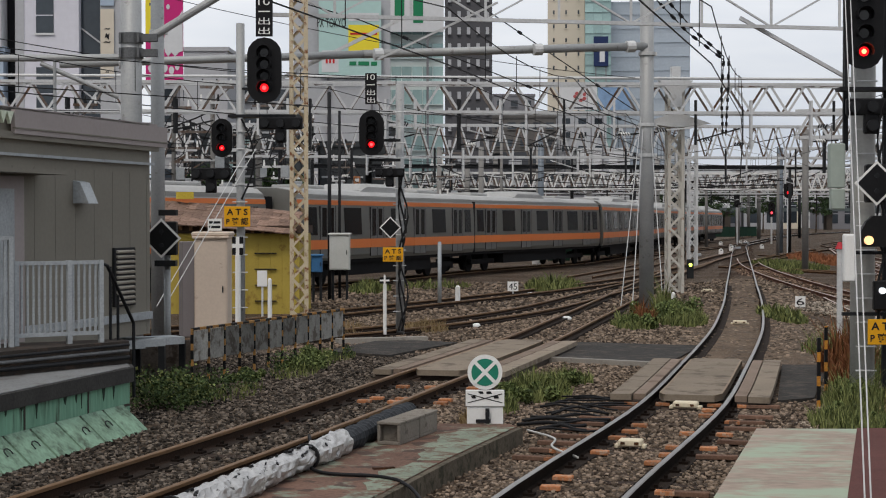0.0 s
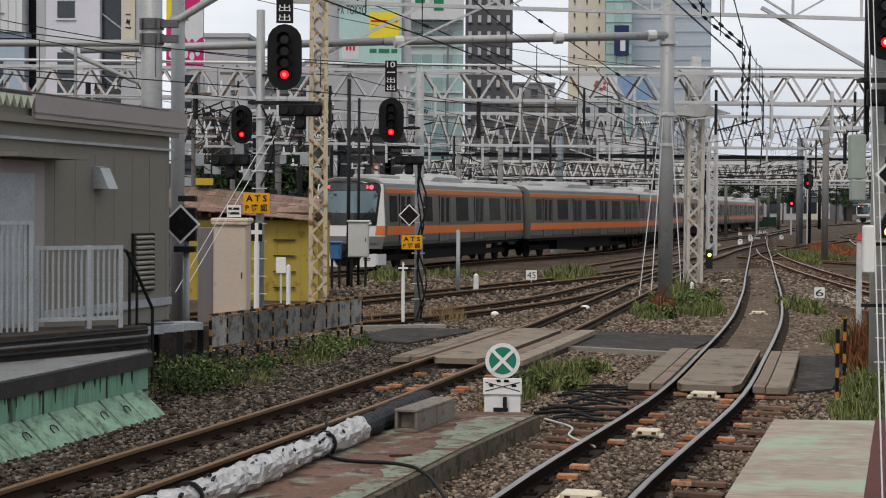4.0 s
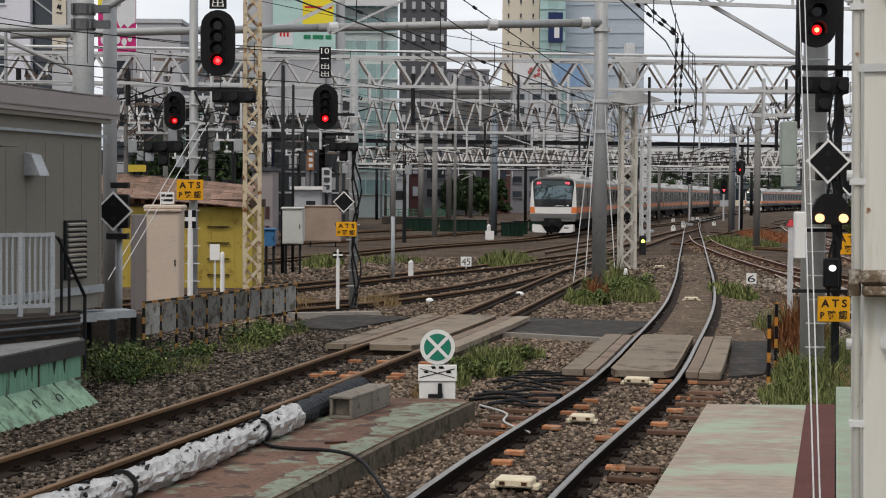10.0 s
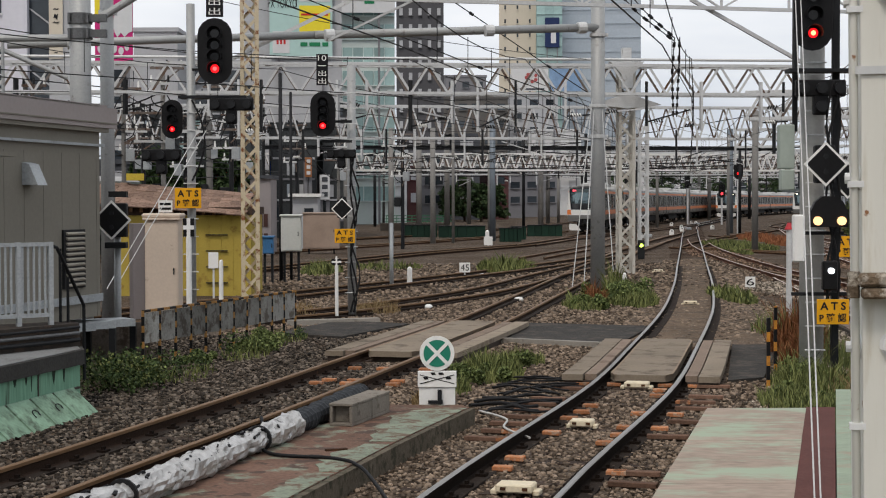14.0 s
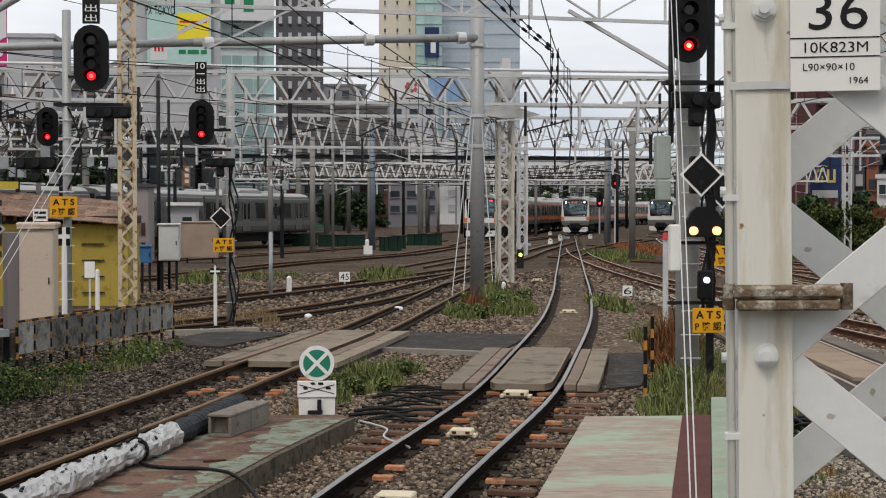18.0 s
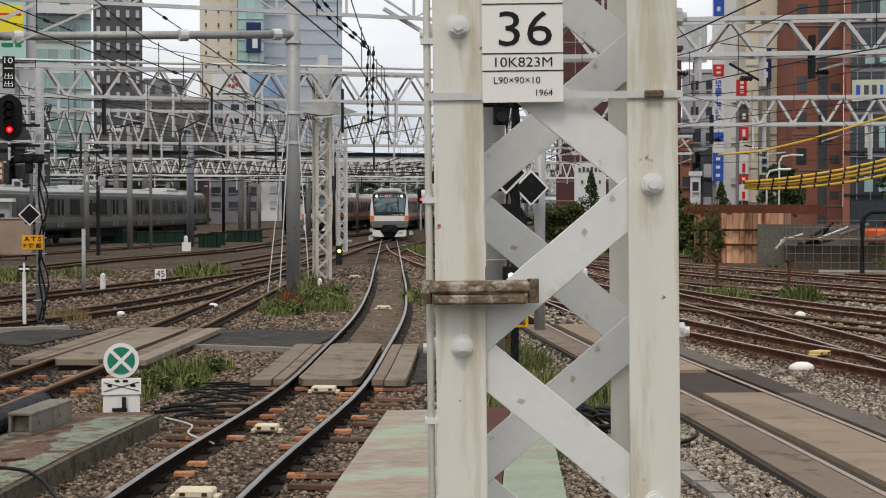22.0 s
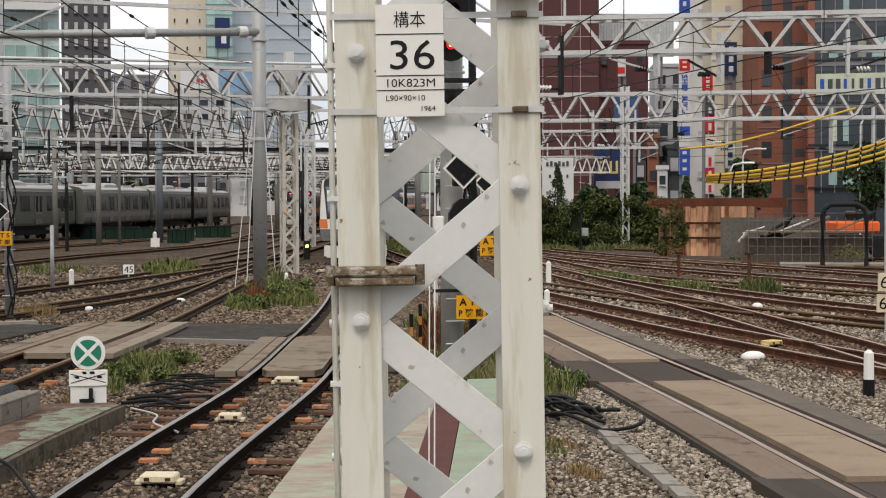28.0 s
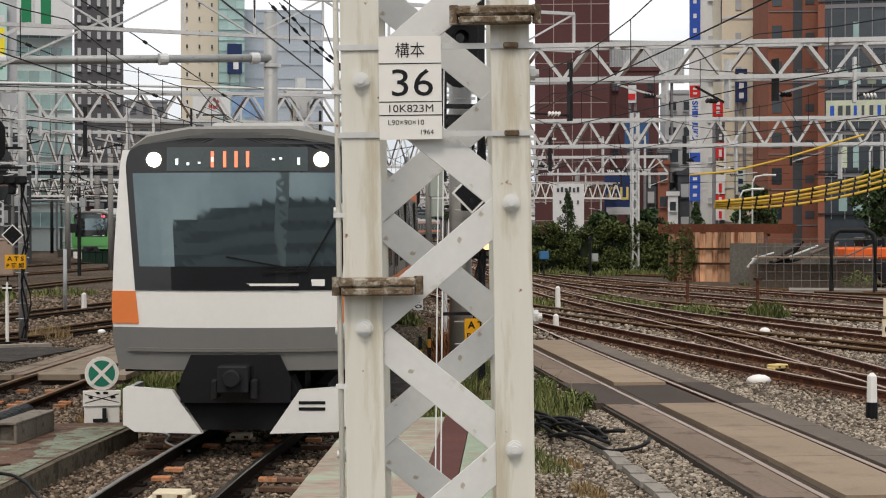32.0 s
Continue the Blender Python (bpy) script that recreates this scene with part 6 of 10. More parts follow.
BG = dict(
    white=mat("white_facade", (0.62, 0.63, 0.64), 0.7, 0, 0.06, 0.2, 3, 0.02),
    dark=mat("dark_facade", (0.07, 0.075, 0.085), 0.6, 0, 0.15, 0.2, 3, 0.02),
    grey=mat("grey_facade", (0.20, 0.20, 0.215), 0.7, 0, 0.1, 0.2, 3, 0.02),
    pale=mat("pale_grey_facade", (0.42, 0.43, 0.45), 0.7, 0, 0.08, 0.2, 3, 0.02),
    cream=mat("cream_facade", (0.60, 0.545, 0.45), 0.7, 0, 0.05, 0.2, 3, 0.02),
    beige=mat("beige_facade", (0.68, 0.62, 0.50), 0.7, 0, 0.06, 0.2, 3, 0.02),
    maroon=mat("maroon_brick_facade", (0.095, 0.042, 0.042), 0.7, 0, 0.15, 0.3, 6, 0.05),
    brick=mat("red_brick_facade", (0.25, 0.10, 0.068), 0.8, 0, 0.15, 0.3, 6, 0.05),
    joint=mat("pale_joint", (0.34, 0.27, 0.26), 0.8, 0, 0.05),
    gglass=mat("green_glass", (0.30, 0.44, 0.43), 0.2, 0.15, 0.15, 0.2, 2, 0.0, vary=0.2),
    bglass=mat("blue_glass", (0.37, 0.42, 0.47), 0.2, 0.3, 0.1, 0.2, 2, 0.0, vary=0.06),
    dglass=mat("dark_glass", (0.035, 0.045, 0.055), 0.12, 0.1, 0.2, 0.2, 2, 0.0, vary=0.4),
    teal=mat("teal_billboard", (0.42, 0.60, 0.57), 0.6, 0, 0.05, 0.2, 2, 0.0),
    pink=mat("pink_billboard", (0.55, 0.03, 0.18), 0.6, 0, 0.05, 0.2, 2, 0.0),
    ylw=mat("yellow_billboard", (0.80, 0.66, 0.05), 0.6, 0, 0.05, 0.2, 2, 0.0),
    grn=mat("green_sign_paint", (0.02, 0.20, 0.09), 0.6, 0, 0.05, 0.2, 2, 0.0),
    blue=mat("blue_sign_paint", (0.03, 0.09, 0.42), 0.6, 0, 0.05, 0.2, 2, 0.0),
    navy=mat("navy_sign_paint", (0.02, 0.035, 0.10), 0.6, 0, 0.05, 0.2, 2, 0.0),
    red=mat("red_sign_paint", (0.55, 0.03, 0.03), 0.6, 0, 0.05, 0.2, 2, 0.0),
)
# Near-black colour that holds the shade of the gap between the blocks.
DEEPGAP = mat("shade_black_gap", (0.012, 0.013, 0.015), 0.8)
LAVENDER = mat("lavender_white_facade", (0.62, 0.62, 0.68), 0.7, 0, 0.06, 0.2, 3, 0.02)
ICE = mat("pale_blue_facade", (0.36, 0.44, 0.54), 0.7, 0, 0.08, 0.2, 3, 0.02)
wb = building("office_building", (-40, 100), (-29.42, 100), 6, 12.6, ICE, "pale blue lower storeys of a white ribbed block", 0, 0, 1, 1, BG["dglass"])
for x, w in ((1.2, 1.6), (4.6, 1.6), (8.25, 1.05)):
    band(wb, x, x + w, 9.1, 11.3, BG["dglass"], "window", -0.03)
    band(wb, x + w * 0.48, x + w * 0.54, 9.1, 11.3, ICE, "mullion", -0.06)
# Dark band painted on for the shadow below the upper storeys.
band(wb, 0, 10.58, 12.2, 12.8, BG["dark"], "shadow_gap", -0.03)
wu = building("office_building", (-40, 99.6), (-29.45, 99.6), 6, 30, BG["white"], "white ribbed upper storeys of an office block", 0, 0, 1, 1, BG["dglass"], z0=12.9)
for k in range(22):
    band(wu, 0.3 + k * 0.47, 0.33 + k * 0.47, 12.9, 30, BG["pale"], "rib_joint", -0.01)
for x in (8.6, 9.15):
    band(wu, x, x + 0.07, 14.0, 14.6, BG["grey"], "letter_stem", -0.06)
    band(wu, x, x + 0.34, 13.95, 14.03, BG["grey"], "letter_foot", -0.06)
building("office_building", (-29.44, 101.0), (-28.66, 101.0), 4, 30, DEEPGAP, "near-black filler for the shaded gap between two office blocks", 0, 0, 1, 1, BG["dglass"])
lv = building("office_building", (-28.68, 100), (-24.82, 100), 4, 30, LAVENDER, "lavender-white office block with tall dark windows", 0, 0, 1, 1, BG["dglass"])
for z0, z1 in ((9.25, 11.7), (13.75, 16.9), (18.4, 21.2), (23, 26)):
    band(lv, 1.28, 2.34, z0, z1, BG["dglass"], "window", -0.02)
    for f in (0.33, 0.66):
        band(lv, 1.28, 2.34, z0 + (z1 - z0) * f, z0 + (z1 - z0) * f + 0.06, LAVENDER, "mullion", -0.05)
    band(lv, 1.2, 2.42, z0 - 0.12, z0, BG["white"], "sill", -0.08)
band(lv, 0.02, 0.55, 6, 30, BG["pale"], "pilaster", -0.03)
gs = building("office_building", (-24.82, 100.6), (-23.58, 100.6), 4, 30, BG["dglass"], "dark glazed stair bay with pale braces", 0, 0, 1, 1, BG["dglass"])
for z in (9.5, 13.2, 16.9, 20.6, 24.3):
    bm = bmesh.new()
    bar(bm, (0.02, -0.08, z + 0.9), (1.2, -0.08, z), 0.09, 0.09)
    part("brace", bm, BG["pale"], gs)
cs = building("office_building", (-23.56, 100.2), (-22.22, 100.2), 3, 30, BG["pale"], "narrow grey pier carrying a tall shop sign", 0, 0, 1, 1, BG["dglass"])
band(cs, 0.04, 0.86, 11.05, 15.2, BG["cream"], "sign_panel", -0.12)
band(cs, 0.04, 0.86, 15.4, 17.0, ICE, "sign_panel", -0.12)
for z, w, h in ((14.0, 0.36, 0.10), (13.55, 0.28, 0.42), (13.2, 0.44, 0.12), (12.4, 0.30, 0.10), (11.9, 0.40, 0.30), (11.4, 0.22, 0.10), (16.0, 0.34, 0.4)):
    bm = bmesh.new()
    plate(bm, [(0.45 + a * w, z + b * h) for a, b in ((-0.5, -0.2), (-0.2, 0.5), (0.15, 0.2), (0.5, 0.45), (0.3, -0.5), (-0.1, -0.15))][::-1], -0.17, -0.135)
    part("brush_mark", bm, INK, cs)
building("office_building", (-29.6, 160.4), (-25.4, 160.4), 6, 18.8, BG["pale"], "small pale block with a roof aerial", 0, 0, 1, 1, BG["dglass"])
building("office_building", (-34, 167), (-20, 168.5), 12, 16.4, BG["pale"], "pale grey block with window bands behind the yard", 5, 5, 0.82, 0.45, BG["dglass"], base=3)
building("office_building", (-20, 169.0), (-10.2, 169.75), 12, 26, BG["pale"], "white block carrying a teal billboard", 0, 0, 1, 1, BG["dglass"])
building("tower", (-12.5, 189.6), (-5.4, 189.9), 9, 44, mat("pale_green_band", (0.60, 0.68, 0.66), 0.6, 0, 0.05, 0.2, 3, 0.0), "green glass tower with white floor bands", 6, 16, 0.93, 0.62, BG["gglass"], base=2)
building("tower", (-6.3, 230), (0.2, 230), 9, 34, mat("dark_grey_facade", (0.085, 0.085, 0.092), 0.7, 0, 0.12, 0.2, 3, 0.02), "dark grey apartment tower with small windows", 5, 14, 0.35, 0.45, BG["pale"], base=3)
building("tower", (-6.3, 231), (-0.6, 231), 9, 60, BG["white"], "white apartment tower with rows of windows", 5, 24, 0.4, 0.5, BG["dglass"], base=3)
building("tower", (13.6, 400), (22.4, 399.4), 20, 56.9, BG["cream"], "cream tower slab with few windows", 3, 16, 0.14, 0.3, BG["dglass"], base=4)
building("tower", (22.2, 394.4), (28.3, 394), 20, 58.5, BG["gglass"], "green glass tower shaft", 3, 22, 0.92, 0.75, BG["gglass"], base=4)
building("tower", (28.5, 404), (47.8, 402.2), 20, 54.6, BG["bglass"], "blue-grey glass tower with horizontal bands", 1, 15, 0.99, 0.62, BG["bglass"], base=4)
for x, w, d, h, k, g in ((-31, 6.5, 132, 5.5, "dark", "pale"), (-23.6, 5, 138, 7.0, "grey", "dglass"), (-17.5, 4.2, 140, 5.0, "pale", "dglass"), (-12.4, 2.6, 136, 7.6, "dark", "pale"), (-6.1, 1.9, 196, 8.2, "white", "pale"), (-4.2, 1.2, 205, 7.0, "maroon", "pale"), (-3.4, 4.6, 214, 8.6, "grey", "dglass"), (1.6, 3.6, 232, 11.5, "dark", "pale"), (7.0, 2.3, 234, 6.6, "maroon", "dglass"), (9.6, 2.8, 252, 8.2, "grey", "dglass"), (13.0, 6.0, 270, 8.6, "grey", "dglass"), (16, 9, 300, 15, "white", "pale"), (12.5, 9, 310, 22, "pale", "dglass"), (27, 12, 320, 12, "white", "pale"), (42, 18, 420, 15, "white", "pale"), (62, 26, 480, 17, "pale", "white"), (92, 26, 520, 18, "white", "pale"), (120, 26, 520, 16, "pale", "white")):
    building("low_building", (x, d), (x + w, d + 0.6), 10, h, BG[k], "low plain building beyond the yard", max(1, int(w / 2.5)), max(2, int(h / 2.6)), 0.5, 0.42, BG[g], base=1.5)
# Invented row of low blocks, a backdrop against the bright horizon.
rf = random.Random(41)
x = 8.0
while x < 165:
    w, h, d = rf.uniform(5, 13), rf.uniform(5.5, 11.5), rf.uniform(440, 520)
    k = rf.choice(("grey", "dark", "pale", "grey", "dark", "beige"))
    building("low_building", (x, d), (x + w, d + 0.6), 10, h, BG[k], "low plain building beyond the yard", max(1, int(w / 4)), 2, 0.7, 0.86, BG["dglass"] if k != "dark" else BG["pale"], base=1.2)
    x += w * rf.uniform(0.8, 1.15)
# Invented bridge, a dark backdrop over the bright sky at the horizon.
br_ = thing("road_bridge", pose(0, 0, 0), "bridge-shaped dark backdrop across the far tracks", "bridge")
bm = bmesh.new()
bar(bm, (24, 405, 4.9), (140, 430, 4.9), 6.0, 0.9)
part("deck", bm, mat("bridge_steel", (0.10, 0.12, 0.12), 0.7, 0.1, 0.2, 0.3, 3, 0.02), br_)
bm = bmesh.new()
bar(bm, (24, 402, 5.9), (140, 427, 5.9), 0.15, 0.12)
part("handrail", bm, BG["pale"], br_)
for k in range(30):
    f = k / 29
    bm = bmesh.new()
    bx(bm, (24 + 116 * f, 402 + 25 * f, 5.6), (0.12, 0.12, 0.7))
    part("rail_post", bm, BG["pale"], br_)
for x, y in ((34, 407), (58, 412), (84, 418), (112, 424)):
    bm = bmesh.new()
    bx(bm, (x, y, 2.2), (1.4, 4.0, 4.9))
    part("pier", bm, DARKCONC, br_)
DUN = mat("dun_facade", (0.115, 0.11, 0.105), 0.7, 0, 0.2, 0.2, 3, 0.02)
building("office_building", (0.3, 296), (11.6, 296.4), 12, 20.6, DUN, "dark grey-brown low office block behind the beams", 5, 6, 0.62, 0.4, BG["dglass"], base=2.5)
building("office_building", (0.6, 312), (8.2, 312.4), 10, 25.6, BG["grey"], "plain grey office block behind the beams", 3, 8, 0.5, 0.4, BG["dglass"], base=2.5)
t_ = sheet("billboard", (-17.4, 168.6), (-11.1, 169.1), 17.0, 24.6, BG["teal"], "teal billboard with yellow panel on a building", "billboard")
band(t_, 3.0, 6.1, 19.4, 22.2, BG["ylw"])
band(t_, 3.0, 6.1, 22.6, 23.4, BG["white"])
band(t_, 0.3, 2.0, 17.4, 19.6, BG["white"])
for x, z in ((0.7, 18.6), (1.05, 18.9), (1.4, 18.6)):
    band(t_, x, x + 0.2, 18.3, z + 0.4, BG["red"], y=-0.2)
for x, w in ((3.1, 0.7), (4.0, 1.1), (5.3, 0.6)):
    band(t_, x, x + w, 18.1, 18.5, BG["grn"])
band(t_, 3.2, 5.9, 21.2, 21.4, BG["red"], y=-0.2)
words("PX TOKYO", 1.0, INK, t_, pose(1.3, -0.2, 22.4) @ FACE, fit=(2.9, 0.9))
t_ = sheet("billboard", (-30.5, 147.0), (-27.2, 147.0), 14.4, 24.5, BG["pink"], "pink, yellow and white billboard with rounded shapes", "billboard")
band(t_, 0.0, 1.35, 18.3, 24.4, BG["ylw"])
bm = bmesh.new()
plate(bm, [(3.3, 17.4), (3.3, 21.0), (2.9, 20.4), (2.3, 19.9), (1.75, 19.0), (1.6, 18.0), (1.75, 17.3), (2.0, 16.9), (2.3, 17.3), (2.6, 16.9), (3.0, 17.3)], -0.20, -0.16)
part("marking", bm, BG["white"], t_)
for x, z, w, h in ((0.5, 20.0, 0.3, 0.9), (0.35, 21.4, 0.7, 0.25), (0.7, 18.9, 0.25, 0.8), (0.4, 23.0, 0.6, 0.5)):
    band(t_, x, x + w, z, z + h, BG["dark"], y=-0.2)
band(t_, 2.1, 3.2, 22.6, 24.4, BG["blue"])
for x, z, r in ((0.5, 15.9, 0.28), (1.25, 15.7, 0.22), (1.7, 15.9, 0.26), (2.3, 15.7, 0.24), (2.8, 16.0, 0.2), (2.0, 21.3, 0.16)):
    bm = bmesh.new()
    plate(bm, [(x + a, z + b * 1.5) for a, b in disc(r, 9)], -0.2, -0.16)
    part("marking", bm, BG["white"], t_)
t_ = sheet("rooftop_sign", (-17.3, 187.3), (-5.3, 188), 23.6, 40, BG["white"], "large white rooftop sign with green shapes", "billboard")
for x0, x1, z0, z1 in ((0.4, 4.8, 25.0, 25.6), (1.2, 4.2, 26.6, 27.3), (1.2, 1.9, 26.6, 31), (3.5, 4.2, 26.6, 31), (6.5, 7.6, 25, 31), (8.6, 9.7, 24.6, 31), (6.5, 9.7, 27.6, 29.2)):
    band(t_, x0, x1, z0, z1, BG["grn"])
t_ = sheet("shop_sign", (12.3, 299.5), (19.0, 299.3), 22.1, 26.7, BG["white"], "white rooftop sign with a red swirl", "billboard")
SWIRL = mat("faded_red_swirl", (0.42, 0.10, 0.10), 0.7)
for k in range(7):
    a = 0.6 + k * 0.85
    bm = bmesh.new()
    plate(bm, [(3.7 + 0.9 * math.cos(a) + c, 24.5 + 0.7 * math.sin(a) + d) for c, d in disc(0.34, 10)], -0.2 - 0.01 * k, -0.16)
    part("marking", bm, SWIRL, t_)
band(t_, 0.6, 6.0, 22.3, 22.6, BG["dark"])
t_ = sheet("shop_sign", (19.2, 299.2), (24.9, 299.0), 22.1, 26.7, mat("pale_blue_sign", (0.22, 0.34, 0.52), 0.6), "pale blue rooftop sign", "billboard")
t_ = sheet("shop_sign", (24.2, 393.6), (27.6, 393.4), 38.5, 45.5, BG["navy"], "dark sign with white mark on the tower", "billboard")
band(t_, 1.4, 2.6, 39.5, 42.5, BG["white"])

# right-hand side of the yard
rt = building("department_store", (41.35, 163.82), (48.64, 161.78), 12, 46, BG["maroon"], "tall dark maroon brick store with pale joints", 0, 0, 1, 1, BG["dglass"])
for k in range(22):
    band(rt, 0, 7.55, 3 + k * 2.0, 3.08 + k * 2.0, BG["joint"], "joint", -0.01)
for k in range(1, 4):
    band(rt, k * 1.9 - 0.04, k * 1.9 + 0.04, 0, 46, BG["joint"], "joint", -0.015)
building("department_store", (48.74, 163.28), (53.94, 162.05), 12, 18.4, BG["maroon"], "lower dark maroon wing of the store", 3, 4, 0.3, 0.2, BG["dglass"], base=5)
building("office_building", (60.4, 179.4), (63.6, 178.6), 8, 17.5, BG["pale"], "small grey block behind the shops", 2, 5, 0.5, 0.35, BG["dglass"], base=3)
building("office_building", (51.8, 144.4), (54.4, 143.7), 10, 40, BG["white"], "narrow white block with shop signs", 1, 10, 0.25, 0.12, BG["pale"], base=3)
bb = building("office_building", (52.32, 139.4), (56.75, 138.6), 10, 40, BG["beige"], "cream block with stacked windows and ledges", 0, 0, 1, 1, BG["dglass"])
for k in range(12):
    z = 3.4 + k * 3.0
    band(bb, 2.75, 4.3, z, z + 1.75, BG["dglass"], "window", -0.03)
    band(bb, 3.48, 3.56, z, z + 1.75, BG["beige"], "mullion", -0.06)
    band(bb, 0.0, 4.5, z - 0.55, z - 0.35, BG["white"], "ledge", -0.10)
    band(bb, 1.2, 1.7, z + 0.2, z + 1.2, BG["pale"], "ventilator", -0.06)
bk = building("office_building", (51.85, 127.4), (55.75, 126.4), 10, 38, BG["brick"], "red-brown brick corner building", 0, 0, 1, 1, BG["dglass"])
# Flat dark strip; the wall itself has no recess.
band(bk, 2.0, 2.75, 0, 38, BG["dark"], "recess", 0.0)
for k in range(12):
    z = 3.0 + k * 2.9
    band(bk, 0.3, 1.1, z, z + 1.3, BG["dglass"], "window", -0.03)
    band(bk, 0.0, 4.0, z - 0.5, z - 0.42, BG["grey"], "string_course", -0.05)
    band(bk, 3.0, 3.7, z + 0.1, z + 0.7, BG["dark"], "louvre", -0.03)
gb = building("shop_building", (52.21, 118.26), (63.08, 113.01), 10, 22.4, BG["dglass"], "dark glass shop building with pale fascia bands", 6, 6, 0.92, 0.72, BG["dglass"], base=3)
for k in range(1, 12):
    band(gb, k - 0.04, k + 0.04, 3, 22.4, BG["grey"], "mullion", -0.11)
for z in (6.2, 9.4, 12.6, 15.9, 19.0):
    band(gb, 0, 12, z, z + 0.3, BG["grey"], "fascia", -0.1)
band(gb, 0, 0.5, 0, 22.4, BG["brick"], "pier", -0.12)
# The fascia looks lit only by its pale colour.
band(gb, 0.6, 7.4, 10.4, 12.0, mat("lit_fascia", (0.50, 0.54, 0.42), 0.5), "shop_fascia", -0.16)
rg = random.Random(12)
for k in range(11):
    band(gb, 0.9 + k * 0.58, 0.9 + k * 0.58 + rg.uniform(0.2, 0.42), 10.75, 11.6, BG["dark"] if k % 3 else BG["blue"], "fascia_mark", -0.19)
# Pale panes: the lit interiors are put into the colour, no lamp behind.
SHOPLIT = mat("lit_shop_interior", (0.42, 0.47, 0.36), 0.5, 0, 0.3, 0.6, 4, 0.0, vary=0.5)
for z in (3.6, 6.9, 13.2, 16.6, 19.7):
    for k in range(10):
        if rg.random() < 0.55:
            band(gb, k * 1.05 + 0.5, k * 1.05 + 0.5 + rg.uniform(0.4, 0.9), z, z + rg.uniform(1.0, 2.0), SHOPLIT if rg.random() < 0.5 else BG["gglass"], "lit_pane", -0.14)
t_ = sheet("shop_sign", (49.58, 140.15), (50.5, 139.85), 4.7, 26, BG["white"], "tall narrow vertical sign in blue and white", "sign")
band(t_, 0.02, 0.95, 4.7, 7.2, BG["blue"])
band(t_, 0.02, 0.95, 8.2, 9.0, BG["blue"])
band(t_, 0.02, 0.95, 13.9, 14.95, BG["red"])
band(t_, 0.02, 0.95, 19.0, 26, BG["blue"])
for k in range(5):
    band(t_, 0.32, 0.62, 19.6 + k * 1.3, 20.0 + k * 1.3, BG["white"], "sign_mark", -0.2)
for k in range(3):
    band(t_, 0.30, 0.66, 5.1 + k * 0.72, 5.36 + k * 0.72, BG["white"], "sign_mark", -0.2)
for k in range(2):
    band(t_, 0.30, 0.66, 14.15 + k * 0.42, 14.33 + k * 0.42, BG["white"], "sign_mark", -0.2)
for k, ch in enumerate("SHINJUKU"):
    words(ch, 0.7, BG["blue"], t_, pose(0.48, -0.2, 13.4 - k * 0.44) @ FACE @ pose(0, 0, 0, 0, 0, -90), fit=(0.36, 0.52), bold=0.02)
t_ = sheet("shop_sign", (38.04, 143.94), (40.74, 143.22), 2.0, 6.3, BG["white"], "white shop sign with dark lettering", "sign")
for k in range(6):
    band(t_, 0.35 + k * 0.36, 0.57 + k * 0.36, 5.55, 5.9 + 0.1 * (k % 2), BG["dark"], "sign_mark", -0.2)
for k in range(4):
    band(t_, 0.6 + k * 0.52, 0.78 + k * 0.52, 4.5, 4.8, BG["dark"], "sign_mark", -0.2)
band(t_, 0.35, 0.8, 3.0, 3.3, BG["grey"], "sign_mark", -0.2)
t_ = sheet("shop_sign", (45.2, 152), (47.9, 151.28), 3.7, 7.3, BG["navy"], "dark blue shop sign with two gold letters", "sign")
GOLD = mat("gold_letter", (0.62, 0.50, 0.16), 0.5)
for x0, x1, z0, z1 in ((0.42, 1.18, 6.0, 6.22), (0.42, 0.64, 5.0, 6.22), (0.42, 1.18, 5.0, 5.22), (0.98, 1.18, 5.0, 5.6), (1.5, 1.72, 5.0, 6.22), (1.5, 2.3, 5.0, 5.22), (2.08, 2.3, 5.0, 6.22)):
    band(t_, x0, x1, z0, z1, GOLD, "sign_mark", -0.18)
band(t_, 0.2, 2.5, 3.6, 4.3, BG["pale"])
t_ = sheet("shop_sign", (47.18, 151.89), (49.38, 151.28), 9.8, 12.3, mat("dark_blue_sign", (0.04, 0.10, 0.22), 0.6), "blue shop sign on the maroon store", "sign")
band(t_, 0.4, 1.8, 10.7, 11.3, BG["pale"])
t_ = sheet("shop_sign", (51.02, 138.1), (51.86, 137.9), 12.1, 13.5, BG["red"], "small red vertical shop sign", "sign")
for k in range(3):
    band(t_, 0.28, 0.58, 12.3 + k * 0.4, 12.55 + k * 0.4, BG["white"], "sign_mark", -0.2)
for k, (z0, z1, m_) in enumerate(((11.2, 11.9, "dark"), (9.9, 11.0, "dark"), (8.4, 9.8, "red"), (7.2, 8.2, "beige"), (5.3, 7.0, "white"), (4.6, 5.2, "red"), (3.0, 4.4, "white"))):
    t_ = sheet("shop_sign", (51.22, 137.9), (51.96, 137.7), z0, z1, BG[m_], "small projecting shop sign in a column", "sign")
    band(t_, 0.24, 0.50, z0 + 0.15, z0 + 0.15 + (z1 - z0) * 0.45, BG["white"] if m_ != "white" else BG["red"], "sign_mark", -0.2)
t_ = sheet("shop_sign", (53.09, 138.1), (54.09, 137.9), 13.4, 16.3, BG["navy"], "tall dark vertical shop sign", "sign")
for k in range(3):
    band(t_, 0.3, 0.7, 13.7 + k * 0.85, 14.2 + k * 0.85, BG["white"], "sign_mark", -0.2)
t_ = sheet("shop_sign", (53.1, 138.05), (53.95, 137.85), 5.25, 7.65, mat("pale_green_sign", (0.55, 0.60, 0.52), 0.6), "pale vertical shop sign with dark marks", "sign")
